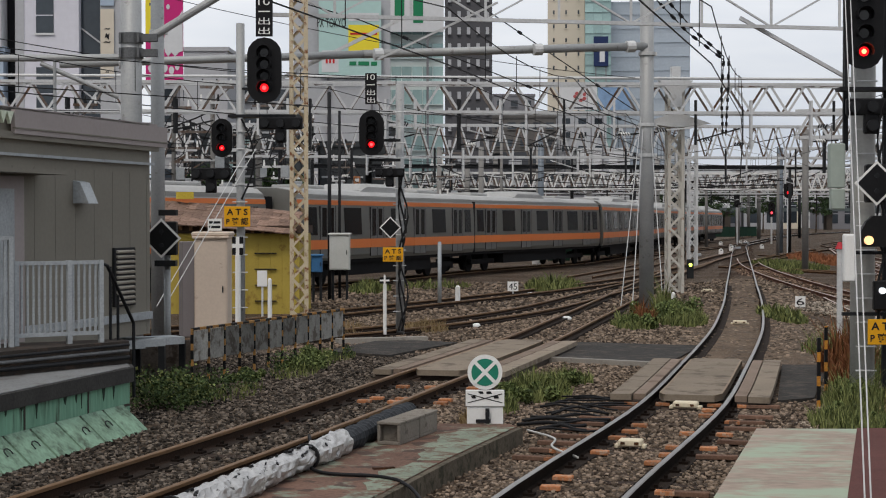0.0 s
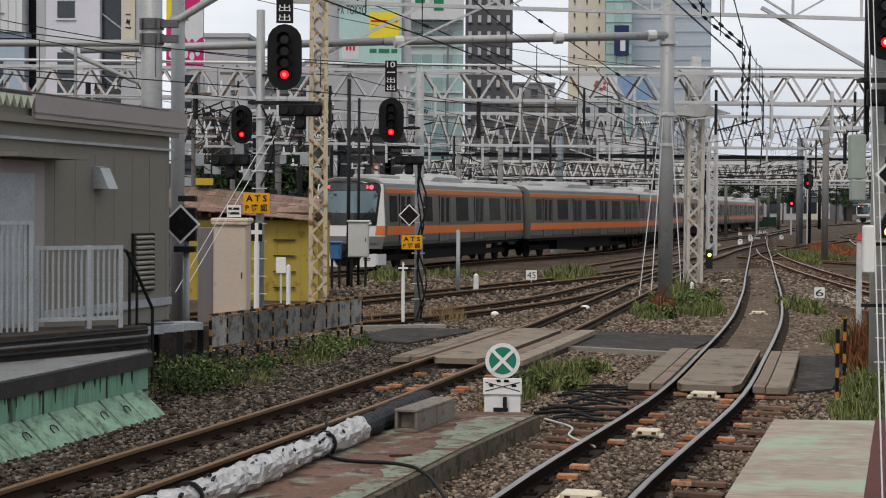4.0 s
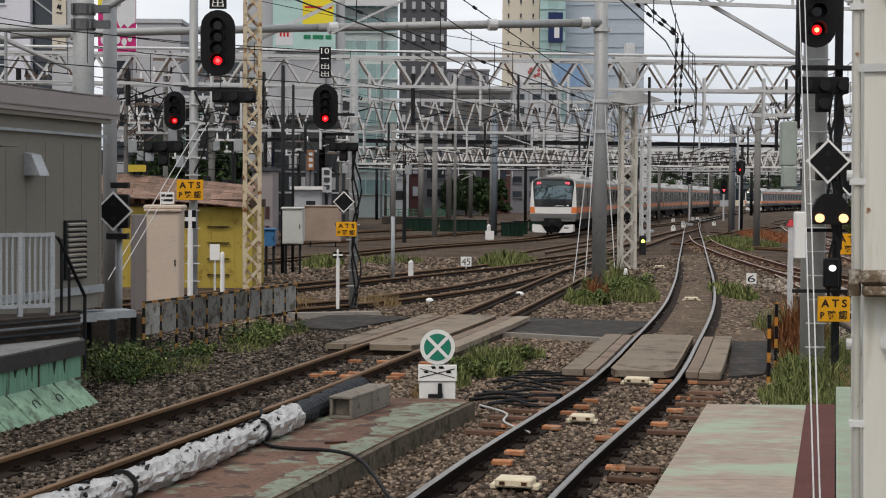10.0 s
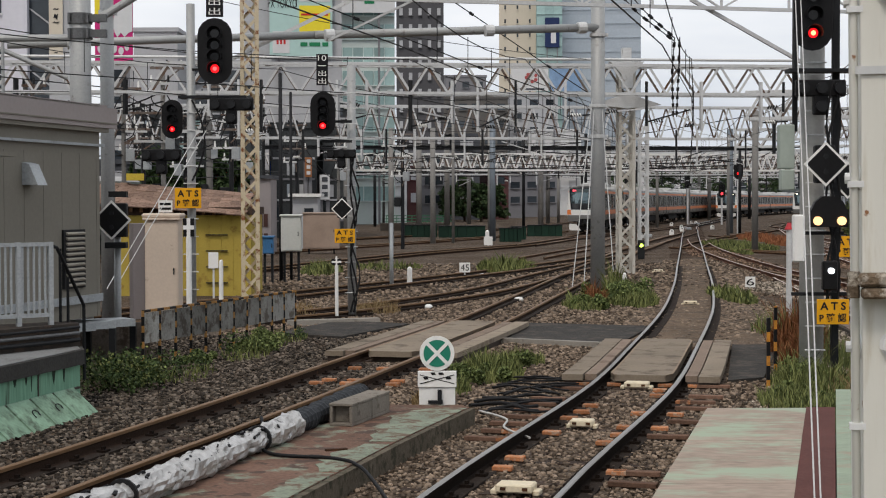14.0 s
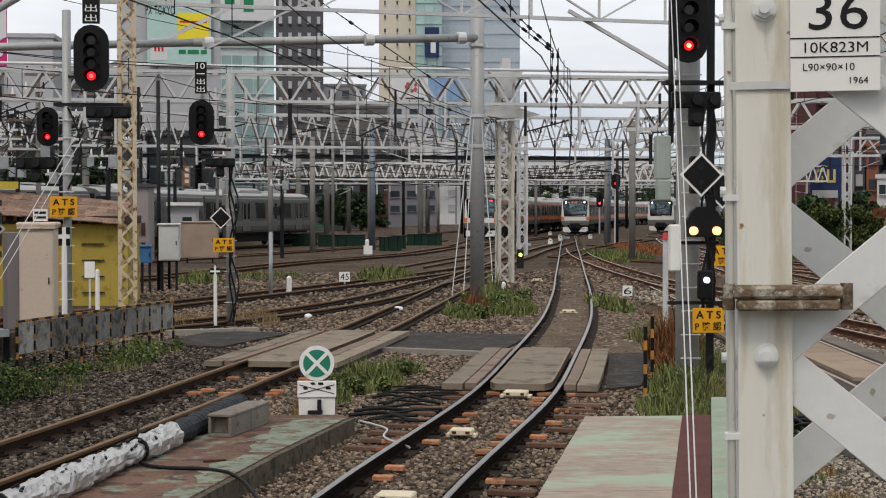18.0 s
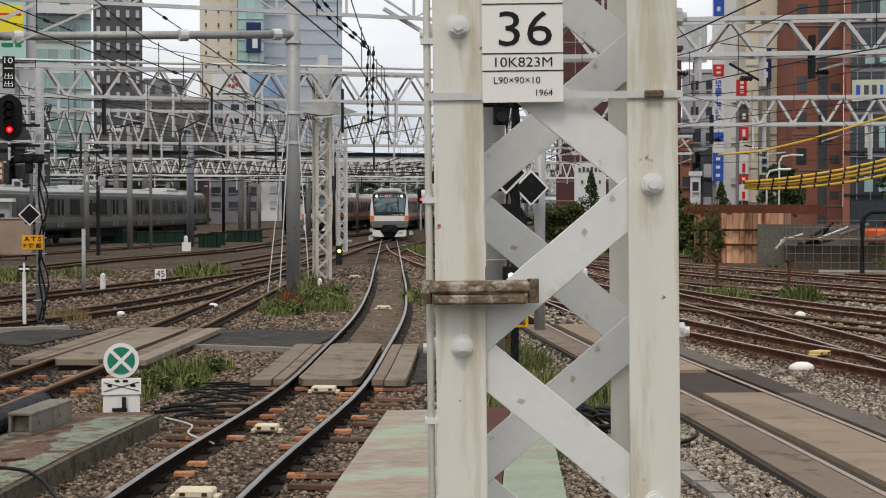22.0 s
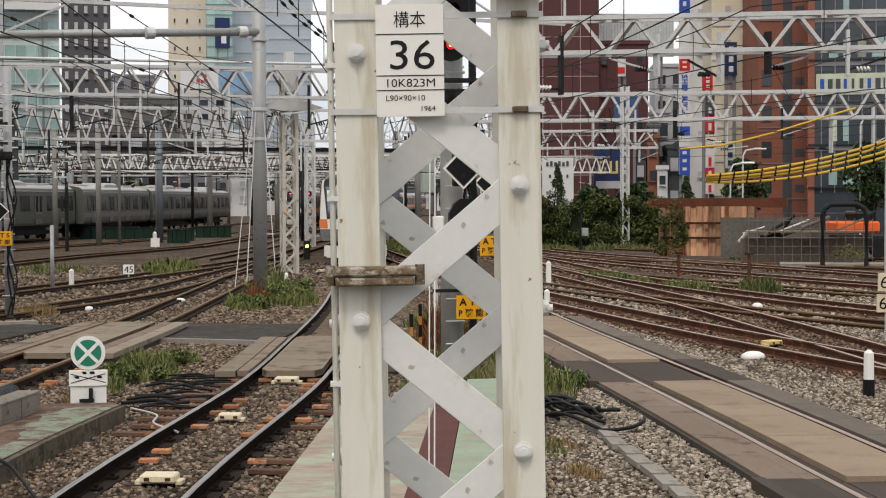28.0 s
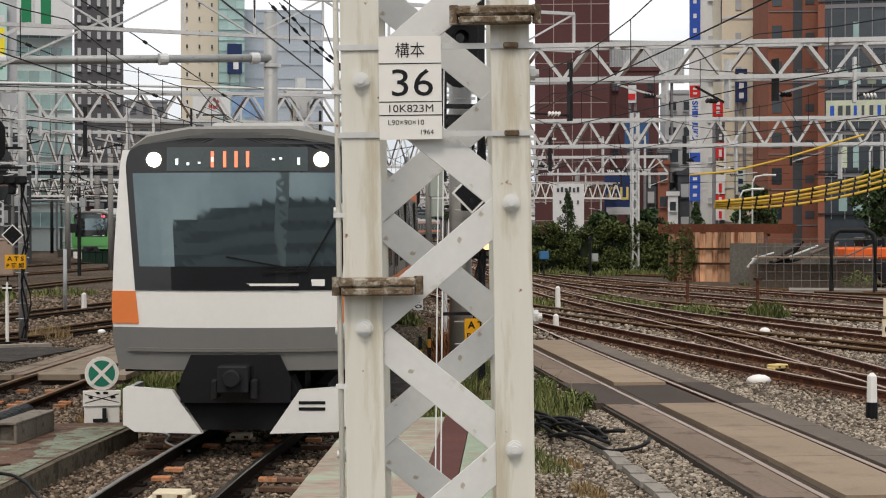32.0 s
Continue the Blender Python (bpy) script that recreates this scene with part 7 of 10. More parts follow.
for z in (5.5, 6.2, 6.9):
    band(t_, 0.2, 0.62, z, z + 0.45, BG["navy"], "sign_mark", -0.2)
# ribbed pale screen above the wing of the store
t_ = sheet("screen_wall", (50.9, 170.2), (59.3, 169.8), 17.8, 22.3, mat("pale_ribbed_screen", (0.50, 0.54, 0.55), 0.4, 0, 0.25, 0.5, 3, 0.0), "pale ribbed translucent screen on the roof", "screen")
for k in range(28):
    band(t_, 0.1 + k * 0.3, 0.16 + k * 0.3, 17.8, 22.3, BG["pale"], "rib", -0.17)
t_ = sheet("shop_sign", (50.15, 160.2), (50.85, 159.9), 14.9, 16.65, BG["white"], "small white sign with a red band on the store", "sign")
band(t_, 0.0, 0.7, 15.2, 15.8, BG["red"], "sign_mark", -0.2)
rl = random.Random(17)
for x, w, y, h, k in ((49.3, 1.0, 152, 6.6, "dark"), (50.2, 1.0, 151, 8.4, "brick"), (51.0, 1.0, 153, 9.6, "grey"), (51.9, 1.2, 150, 7.4, "dark"), (52.4, 1.4, 155, 11.0, "pale"), (50.6, 0.9, 149.2, 5.4, "white")):
    lb_ = building("low_building", (x, y), (x + w, y - 0.3), 6, h, BG[k], "narrow low shop house between the taller blocks", 1, max(2, int(h / 2.8)), 0.6, 0.4, BG["dglass"] if k != "dark" else BG["pale"], base=1.2)
    bm = bmesh.new()
    plate(bm, [(-0.05, h), (w + 0.05, h), (w * 0.8, h + rl.uniform(0.3, 0.9)), (w * 0.1, h + rl.uniform(0.1, 0.6))], -0.1, 2.0)
    part("roof", bm, BG["dark"], lb_)


# ---- plants ----
def leaf_mat(name, c0, c1):
    return island_mat(name, c0, c1, 0.7)


GRASS = leaf_mat("grass_blade", (0.026, 0.040, 0.013), (0.215, 0.235, 0.085))
WEEDLEAF = leaf_mat("fresh_weed_leaf", (0.026, 0.042, 0.014), (0.20, 0.245, 0.088))
DRYGRASS = leaf_mat("dry_grass_blade", (0.16, 0.10, 0.045), (0.32, 0.24, 0.13))
DARKLEAF = leaf_mat("dark_weed_leaf", (0.010, 0.022, 0.008), (0.075, 0.11, 0.04))
REDWEED = leaf_mat("red_brown_weed", (0.10, 0.035, 0.015), (0.20, 0.085, 0.035))
IVY = leaf_mat("ivy_leaf", (0.012, 0.022, 0.007), (0.135, 0.165, 0.055))
TREELEAF = leaf_mat("tree_leaf", (0.014, 0.028, 0.013), (0.07, 0.11, 0.045))


def grass(spots, material, label, blade=0.009, curl=0.8):
    """Patches of blades: x, y, radius across, radius along, height, count."""
    vs, fs = [], []
    for x, y, rx, ry, h, n in spots:
        for k in range(int(n * 1.7)):
            a, r = random.uniform(0, 2 * math.pi), math.sqrt(random.random())
            px, py = x + rx * r * math.cos(a), y + ry * r * math.sin(a)
            hh = h * random.uniform(0.25, 1.0) * (1 - 0.5 * r * r) * (0.55 + 0.9 * abs(noise.noise((px * 2.3, py * 1.7, 3.0))) + 0.25 * random.random())
            d = random.uniform(0, 2 * math.pi)
            lx, ly = math.cos(d) * hh * curl * random.random(), math.sin(d) * hh * curl * random.random()
            w = blade * random.uniform(0.6, 1.3)
            wx, wy = -math.sin(d) * w, math.cos(d) * w
            if random.random() < 0.5:
                wx, wy = w, 0
            b = len(vs)
            vs += [(px - wx, py - wy, GZ), (px + wx, py + wy, GZ), (px + lx * 0.35 + wx * 0.7, py + ly * 0.35 + wy * 0.7, GZ + hh * 0.6), (px + lx * 0.35 - wx * 0.7, py + ly * 0.35 - wy * 0.7, GZ + hh * 0.6), (px + lx, py + ly, GZ + hh)]
            fs += [(b, b + 1, b + 2, b + 3), (b + 3, b + 2, b + 4)]
    return tagged(from_lists("grass", vs, fs, material), label, "grass", kind="stuff")


def leaves(name, spots, size, material, label, category):
    """Loose small leaves in rounded clumps: x, y, z, radii, count."""
    vs, fs = [], []
    for x, y, z, rx, ry, rz, n in spots:
        for k in range(n):
            v = Vector((random.gauss(0, 1), random.gauss(0, 1), random.gauss(0, 1))).normalized() * random.random() ** 0.4
            c = Vector((x + v.x * rx, y + v.y * ry, z + v.z * rz))
            s = size * random.uniform(0.6, 1.4)
            q = Euler((random.uniform(-1.2, 1.2), random.uniform(-1.2, 1.2), random.uniform(0, 6.3)))
            b = len(vs)
            for p in ((-0.5, 0, 0), (0, -0.35, 0.06), (0.6, 0, 0), (0, 0.35, 0.06)):
                u = Vector(p) * s
                u.rotate(q)
                vs.append(c + u)
            fs.append((b, b + 1, b + 2, b + 3))
    return tagged(from_lists(name, vs, fs, material), label, category, kind="stuff")


grass([(0.75, 25.6, 0.5, 1.5, 0.46, 900), (1.3, 27.4, 0.4, 0.7, 0.35, 250), (0.15, 23.2, 0.25, 0.5, 0.3, 150)], GRASS, "green weeds growing beside the marker sign")
grass([(-0.25, 21.6, 0.15, 0.3, 0.35, 160), (-1.55, 39.8, 0.55, 1.1, 0.45, 420), (-3.4, 39.5, 0.5, 1.5, 0.4, 200)], DRYGRASS, "dry brown weeds beside the tracks")
grass([(3.5, 41.5, 0.5, 1.6, 0.45, 500), (4.9, 43.6, 0.7, 2.6, 0.55, 1300), (5.2, 48.0, 0.6, 2.2, 0.5, 500), (4.9, 47.8, 0.25, 0.8, 1.2, 200)], GRASS, "green weeds round the grey pole", 0.013)
grass([(3.9, 42.6, 0.25, 0.8, 0.75, 200)], REDWEED, "red-brown dock weeds beside the track", 0.02)
grass([(4.6, 21.3, 0.5, 1.5, 0.36, 900), (5.2, 23.4, 0.5, 1.6, 0.55, 900), (4.25, 19.2, 0.35, 0.5, 0.26, 220), (6.1, 22.6, 0.6, 2.2, 0.6, 600), (5.3, 20.3, 0.7, 0.7, 0.36, 380)], GRASS, "tall green weeds behind the platform end")
grass([(6.1, 28.5, 0.45, 1.2, 1.15, 500), (5.7, 26.6, 0.3, 0.8, 0.7, 200)], REDWEED, "red-brown dock weeds by the signal mast", 0.016)
grass([(7.8, 45.0, 0.45, 3.0, 0.5, 500), (2.2, 63.0, 0.9, 3.0, 0.8, 600), (3.2, 67.5, 0.6, 3.0, 0.4, 300), (17.0, 96.0, 1.6, 9.0, 0.5, 900), (15.0, 86.0, 0.5, 5.0, 0.4, 300), (-2.2, 66, 1.5, 3.0, 0.4, 200), (-4.5, 62, 0.8, 3.0, 0.6, 300)], GRASS, "green weeds between the far tracks", 0.03)
grass([(16.9, 53.5, 0.5, 4.5, 0.35, 700), (17.6, 47.5, 0.45, 2.6, 0.35, 450), (18.6, 44.5, 0.6, 0.9, 0.75, 300), (21.5, 38.0, 0.8, 1.4, 0.4, 250), (14.1, 54.0, 0.5, 3.0, 0.4, 250)], GRASS, "green weeds between the side tracks", 0.025)
grass([(6.3, 27.5, 0.7, 1.6, 0.7, 500), (5.6, 21.0, 0.45, 1.6, 0.5, 500), (4.75, 17.2, 0.30, 1.5, 0.22, 320), (6.9, 33.0, 0.7, 2.0, 0.8, 350)], GRASS, "weeds along the platform side")
grass([(4.75, 14.7, 0.16, 0.4, 0.15, 160), (5.05, 16.6, 0.15, 0.4, 0.14, 110), (5.6, 22.5, 0.4, 1.0, 0.5, 200)], DRYGRASS, "dry straw-coloured weeds on the ballast")
random.seed(33)
for lab_, size_, clumps in (("leafy weeds at the foot of the striped fence", 0.05, ((-3.35, 29.9, 0.35, 0.9, 0.36, 11), (-4.05, 27.6, 0.25, 0.7, 0.24, 6), (-4.5, 24.4, 0.35, 0.7, 0.40, 6))),
                            ("low leafy weeds beside the marker sign", 0.055, ((0.55, 24.6, 0.45, 0.9, 0.24, 9), (0.95, 26.4, 0.42, 0.9, 0.22, 8))),
                            ("leafy weeds round the grey pole", 0.085, ((3.6, 41.8, 0.45, 1.4, 0.30, 8), (4.6, 44.6, 0.6, 2.2, 0.42, 12), (5.2, 47.6, 0.5, 1.6, 0.5, 8))),
                            ("leafy weeds behind the platform end", 0.05, ((4.9, 22.2, 0.4, 1.0, 0.20, 5), (5.5, 24.0, 0.4, 1.2, 0.30, 6), (6.2, 22.6, 0.5, 1.4, 0.30, 6)))):
    sp_ = []
    for x, y, rx, ry, h, n in clumps:
        for k in range(n):
            r = random.uniform(0.5, 1.0) * h * 0.62
            sp_.append((x + random.uniform(-rx, rx), y + random.uniform(-ry, ry), GZ + r * random.uniform(0.5, 1.3), r, r * 1.2, r, int(240 + 300 * r)))
    leaves("weed_clump", sp_, size_, WEEDLEAF, lab_, "weeds")
random.seed(21)
spots = []
for k in range(22):
    f = random.random() ** 1.6
    x, y = -4.75 + 1.75 * f + random.uniform(-0.35, 0.45), 22.6 + 9.4 * f + random.uniform(-0.5, 0.5)
    r = random.uniform(0.07, 0.26) * (1.2 - 0.6 * f)
    spots.append((x, y, GZ + r * random.uniform(0.6, 1.3), r, r * 1.3, r * random.uniform(0.7, 1.3), int(700 * r)))
spots += [(-4.45, 23.6, 0.10, 0.42, 0.6, 0.34, 700), (-4.2, 25.2, 0.0, 0.35, 0.6, 0.28, 420)]
leaves("weed_bush", spots, 0.045, DARKLEAF, "dark leafy weeds along the striped fence", "weeds")
leaves("weed_bush", [(x + random.uniform(-0.2, 0.3), y + random.uniform(-0.3, 0.3), z + 0.05, r, q, s, n // 5) for x, y, z, r, q, s, n in spots[::2]], 0.05, GRASS, "fresh green leafy weeds along the striped fence", "weeds")
grass([(-3.9, 25.5, 0.4, 1.2, 0.26, 110), (-3.4, 29.0, 0.4, 1.5, 0.36, 150), (-3.0, 32.0, 0.4, 1.0, 0.3, 90)], GRASS, "thin green weeds at the foot of the striped fence")

# ---- loose stones ----
PLATES = [[(edge_r(-6), -6), (edge_r(-6) + 2.3, -6), (edge_r(19.3) + 1.85, 19.4), (edge_r(17.6) - 0.02, 17.7)],
          [(-4.0, 9), (-2.5, 9), (-1.25, 13.5), (-0.42, 16.9), (0.37, 19.8), (-1.55, 20.1), (-3.0, 13.5)],
          [(-16, 5), (edge_l(5) + 0.3, 5), (edge_l(21.4) + 0.3, 21.4), (-6, 22.5), (-16, 28)]]


def inside(x, y, poly):
    c = np.zeros(len(x), bool)
    for (x0, y0), (x1, y1) in zip(poly, poly[1:] + poly[:1]):
        hit = ((y0 > y) != (y1 > y)) & (x < (x1 - x0) * (y - y0) / (y1 - y0 + 1e-9) + x0)
        c ^= hit
    return c


def scatter(name, areas, material, label, clear, beside=(), bank=None, rails=()):
    rng = np.random.default_rng(5)
    px, py, ps = [], [], []
    for x0, y0, x1, y1, n, s in areas:
        px.append(rng.uniform(x0, x1, n))
        py.append(rng.uniform(y0, y1, n))
        ps.append(np.full(n, s))
    x, y, s = np.concatenate(px), np.concatenate(py), np.concatenate(ps)
    keep = np.ones(len(x), bool)
    for poly in PLATES:
        keep &= ~inside(x, y, poly)
    for way, ya, yb, half in clear:
        c = np.interp(y, way.p[:, 1], way.p[:, 0])
        keep &= ~((y > ya) & (y < yb) & (np.abs(x - c) < half))
    for way in rails:
        c = np.abs(x - np.interp(y, way.p[:, 1], way.p[:, 0]))
        keep &= np.abs(c - 0.58) > 0.13
    if beside:
        keep &= np.any([np.abs(x - np.interp(y, way.p[:, 1], way.p[:, 0])) < 1.25 for way in beside], 0)
    x, y, s = x[keep], y[keep], s[keep] * rng.uniform(0.5, 1.22, keep.sum())
    n = len(x)
    rise = np.zeros(n)
    if bank:
        off = np.abs(x - np.interp(y, bank[0].p[:, 1], bank[0].p[:, 0]))
        rise = bank[3] * np.clip((bank[2] - off) / (bank[2] - bank[1]), 0, 1)
    cube = np.array([(-1, -1, -1), (1, -1, -1), (1, 1, -1), (-1, 1, -1), (-1, -1, 1), (1, -1, 1), (1, 1, 1), (-1, 1, 1)], float) * 0.5
    v = cube[None] * rng.uniform(0.55, 1.0, (n, 8, 3)) * s[:, None, None] * np.array([1.1, 1.0, 0.75])
    a = rng.uniform(0, 6.3, n)
    b = rng.uniform(-0.6, 0.6, n)
    ca, sa, cb, sb = np.cos(a)[:, None], np.sin(a)[:, None], np.cos(b)[:, None], np.sin(b)[:, None]
    vx, vz = v[..., 0] * cb - v[..., 2] * sb, v[..., 0] * sb + v[..., 2] * cb
    vy = v[..., 1]
    v = np.stack([vx * ca - vy * sa + x[:, None], vx * sa + vy * ca + y[:, None], vz + GZ + rise[:, None] + s[:, None] * 0.18], -1).reshape(-1, 3)
    f = np.array([(0, 3, 2, 1), (4, 5, 6, 7), (0, 1, 5, 4), (1, 2, 6, 5), (2, 3, 7, 6), (3, 0, 4, 7)])
    f = (f[None] + 8 * np.arange(n)[:, None, None]).reshape(-1, 4)
    me = bpy.data.meshes.new(name)
    me.vertices.add(len(v))
    me.vertices.foreach_set("co", v.ravel())
    me.loops.add(f.size)
    me.loops.foreach_set("vertex_index", f.ravel().astype(np.int32))
    me.polygons.add(len(f))
    me.polygons.foreach_set("loop_start", np.arange(0, f.size, 4, dtype=np.int32))
    me.update(calc_edges=True)
    me.materials.append(material)
    return tagged(new(name, me), label, "ballast", kind="stuff")


CLEAR = [(WAY_R, 23.3, 30.0, 1.2), (WAY_R, 30.0, 74.0, 0.52), (WAY_L, 27.2, 34.6, 1.2), (WAY_R1, 0, 35, 1.22)]
scatter("dark_ballast_stones", [(-5.6, 11, -1.2, 21, 14000, 0.044), (-5.5, 21, -1.0, 33, 12000, 0.050)], island_mat("dark_ballast_stone", (0.005, 0.004, 0.003), (0.225, 0.185, 0.15), spread=0.32), "dark grey ballast stones beside the platform", CLEAR, rails=(WAY_L,))
scatter("ballast_stones", [(-1.2, 11, 4.5, 21, 17000, 0.044), (-1.0, 21, 6.5, 31, 15000, 0.050), (-4.5, 33, 8.5, 46, 13000, 0.07), (-6, 46, 12, 70, 8000, 0.10)], STONE, "loose grey-brown ballast stones", CLEAR, rails=(WAY_R, WAY_L))
scatter("dirt_gravel", [(3.2, 30.2, 9.5, 50, 3200, 0.080), (6.5, 50, 13, 74, 2400, 0.10)], STONE, "scattered stones half sunk in the track dirt", [], (WAY_R,))
scatter("pale_ballast_stones", [(4.0, 10.5, 7.2, 22, 16000, 0.037), (8.0, 10.5, 13.5, 22, 20000, 0.039), (6, 22, 16, 34, 20000, 0.048), (9, 34, 24, 52, 12000, 0.08), (5.4, 10.5, 7.4, 24, 9000, 0.05)], STONE_R, "loose pale grey ballast stones", CLEAR + [(w_, 0, 150, 1.1) for w_ in (WAY_R2, WAY_R3, WAY_R4, WAY_R5, WAY_R6)], bank=(WAY_R1, 1.22, 1.8, 0.09))
scatter("rusty_ballast_stones", [(9.5, 12, 15, 30, 14000, 0.046), (10, 30, 24, 52, 22000, 0.06), (12, 52, 30, 90, 22000, 0.09)], island_mat("rusty_ballast_stone", (0.020, 0.013, 0.009), (0.36, 0.24, 0.17), spread=0.38), "rust-stained ballast stones along the side tracks", CLEAR, (WAY_R2, WAY_R3, WAY_R4, WAY_R5, WAY_R6))

# ---- sleepers' fittings, transponders, cables on the ground ----
tp = box_mesh("tie_plate", (0.20, 0.13, 0.05), ORANGEMARK, 0.008)
tl = box_mesh("tie_board", (0.46, 0.11, 0.05), mat("weathered_tie", (0.15, 0.088, 0.062), 0.9, 0, 0.35, 8, 50, 0.2, vary=0.3), 0.006)
for y in np.arange(15.6, 24.0, 0.62):
    s = WAY_R.s_at_y(y)
    for off, me, nm in ((-0.80, tp, "tie_plate"), (-0.98, tl, "tie_board"), (0.80, tp, "tie_plate"), (0.98, tl, "tie_board"), (-0.36, tp, "tie_plate"), (0.36, tp, "tie_plate")):
        if random.random() < (0.7 if abs(off) > 0.9 else 0.5) * (1.0 if y > 17.8 else 0.35):
            p = WAY_R.side(s, off + random.uniform(-0.05, 0.05))
            share(me, nm, pose(p[0], p[1], -0.125, 0, 0, WAY_R.heading(s) + random.uniform(-6, 6)), TRACK_R)
for y in (24.0, 24.4, 26.1, 30.5):
    s = WAY_L.s_at_y(y)
    for off in (0.9, -0.2, 0.25):
        p = WAY_L.side(s, off + random.uniform(-0.05, 0.05))
        share(tp, "tie_plate", pose(p[0], p[1], -0.125, 0, 0, WAY_L.heading(s)), TRACK_L)


bm = bmesh.new()
bx(bm, (0, 0, 0), (0.10, 0.13, 0.045))
bx(bm, (0, 0, 0.03), (0.035, 0.05, 0.05))
clip = mesh_of("rail_clip", bm, RAILDARK)
for way_, tr_, ya, yb in ((WAY_R, TRACK_R, 12.2, 23.4), (WAY_L, TRACK_L, 15.0, 27.0), (WAY_R1, TRACK_R1, 34.5, 46.0)):
    for s in np.arange(way_.s_at_y(ya), way_.s_at_y(yb), 0.62):
        for off in (-0.66, -0.46, 0.46, 0.66):
            p = way_.side(s, off)
            share(clip, "rail_clip", pose(p[0], p[1], -0.135, 0, 0, way_.heading(s)), tr_)
# Strips painted dark for the shaded rail sides and the oil beside them.
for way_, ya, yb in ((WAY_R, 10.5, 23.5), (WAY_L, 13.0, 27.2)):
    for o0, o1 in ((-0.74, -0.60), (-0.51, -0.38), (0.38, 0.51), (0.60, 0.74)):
        strip("oily_band", way_, ya, yb, o0, o1, -0.3, -0.142, GREASE_SHADE, db, 2, 0.0)
# The same painted shade and oil along the farther tracks.
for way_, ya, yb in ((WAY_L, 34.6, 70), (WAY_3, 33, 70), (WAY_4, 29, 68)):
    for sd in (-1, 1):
        strip("oily_band", way_, ya, yb, min(sd * 0.60, sd * 0.72), max(sd * 0.60, sd * 0.72), -0.3, -0.105, GREASE_SHADE, db, 1, 0.0)
        strip("oily_band", way_, ya, yb, min(sd * 0.42, sd * 0.53), max(sd * 0.42, sd * 0.53), -0.3, -0.105, GREASE_SHADE, db, 1, 0.0)


def transponder(x, y, rz, material=BALISE, s=1.0):
    th = thing("transponder", pose(x, y, -0.15, 0, 0, rz), "cream transponder box lying between the rails", "transponder", "transponders on the tracks")
    bm = bmesh.new()
    bx(bm, (0, 0, 0.07), (0.34 * s, 0.24 * s, 0.08))
    b = part("case", bm, material, th, bevel=0.015)
    for e in (-0.19, 0.19):
        bm = bmesh.new()
        bx(bm, (e * s, 0, 0.03), (0.07 * s, 0.16 * s, 0.05))
        part("lug", bm, material, th, bevel=0.01)
    for e in (-0.1, 0.1):
        bm = bmesh.new()
        bx(bm, (e * s, -0.122 * s, 0.07), (0.05, 0.01, 0.03))
        part("slot", bm, RUST, b)


transponder(0.66, 14.95, -14)
transponder(1.62, 19.3, -14, s=0.8)
transponder(2.72, 23.3, -14)
transponder(6.25, 42.0, -8)
transponder(7.9, 61.0, -8)
transponder(12.0, 27.6, 30, mat("yellow_transponder", (0.62, 0.48, 0.20), 0.6))
for x, y, s in ((10.8, 25.5, 1.0), (15.9, 38.0, 0.9), (2.0, 44.2, 0.7), (-0.35, 41.2, 0.7), (1.4, 58.5, 0.7)):
    bm = bmesh.new()
    bmesh.ops.create_uvsphere(bm, u_segments=10, v_segments=6, radius=0.19 * s, matrix=pose(0, 0, 0) @ Matrix.Diagonal((1.2, 0.8, 0.55, 1)))
    solo("cable_cover", bm, WHITE, "small white domed cover on the ballast", "cover", "white covers on the ballast", m=pose(x, y, -0.13, 0, 0, random.uniform(0, 90)), smooth=True)


def ground_cable(pts, r, material=RUBBER, label="black cable lying on the ballast"):
    bm = bmesh.new()
    w = Way([(p[0], p[1]) for p in pts], 0.08)
    zs = np.interp(w.s, np.linspace(0, w.length, len(pts)), [p[2] for p in pts])
    tube(bm, [(*p, z) for p, z in zip(w.p, zs)], r, 7)
    return solo("cable", bm, material, label, "cable", "cables on the ground", smooth=True)


rc = random.Random(14)
for k in range(15):
    y0 = 20.6 + 0.27 * k + rc.uniform(-0.1, 0.1)
    x0, x1 = 0.32 + 0.045 * k + rc.uniform(-0.1, 0.25), 1.25 + 0.055 * k + rc.uniform(-0.25, 0.2)
    ph, am = rc.uniform(0, 6.3), rc.uniform(0.05, 0.22)
    ground_cable([(x0 + (x1 - x0) * q / 6, y0 + am * math.sin(ph + q * 1.1), -0.13 + 0.035 * rc.random() + 0.03 * math.sin(q / 6 * math.pi)) for q in range(7)], rc.choice((0.014, 0.018, 0.024)), RUBBER, "black cable lying on the ballast")
ground_cable([(0.45, 20.4, -0.08), (0.75, 19.6, -0.08), (0.70, 18.9, -0.08), (0.95, 18.2, -0.10)], 0.014, mat("pale_cable", (0.5, 0.5, 0.48), 0.6), "thin pale cable lying on the ballast")
ground_cable([(-1.85, 16.9, 0.30), (-1.60, 15.9, 0.08), (-1.05, 15.7, 0.07), (-0.75, 15.3, 0.07), (-0.62, 14.9, -0.02), (-0.45, 14.3, -0.12), (-0.25, 13.7, -0.13)], 0.018, RUBBER, "thin black cable trailing over the slab edge")
for k in range(8):
    r = 0.30 + 0.16 * math.sin(k * 2.1)
    ground_cable([(5.68 + 0.14 * math.sin(k * 1.7) + r * math.cos(a + k * 1.3) * (1.15 - 0.1 * k % 3), 18.6 + 0.5 * math.cos(k * 2.9) + 2.5 * r * math.sin(a + k), -0.12 + 0.13 * abs(math.sin(a * 1.5 + k)) + 0.012 * k) for a in np.linspace(0, 4.2 + 0.3 * k, 14)], 0.022, RUBBER, "coil of thick black cable on the ballast")

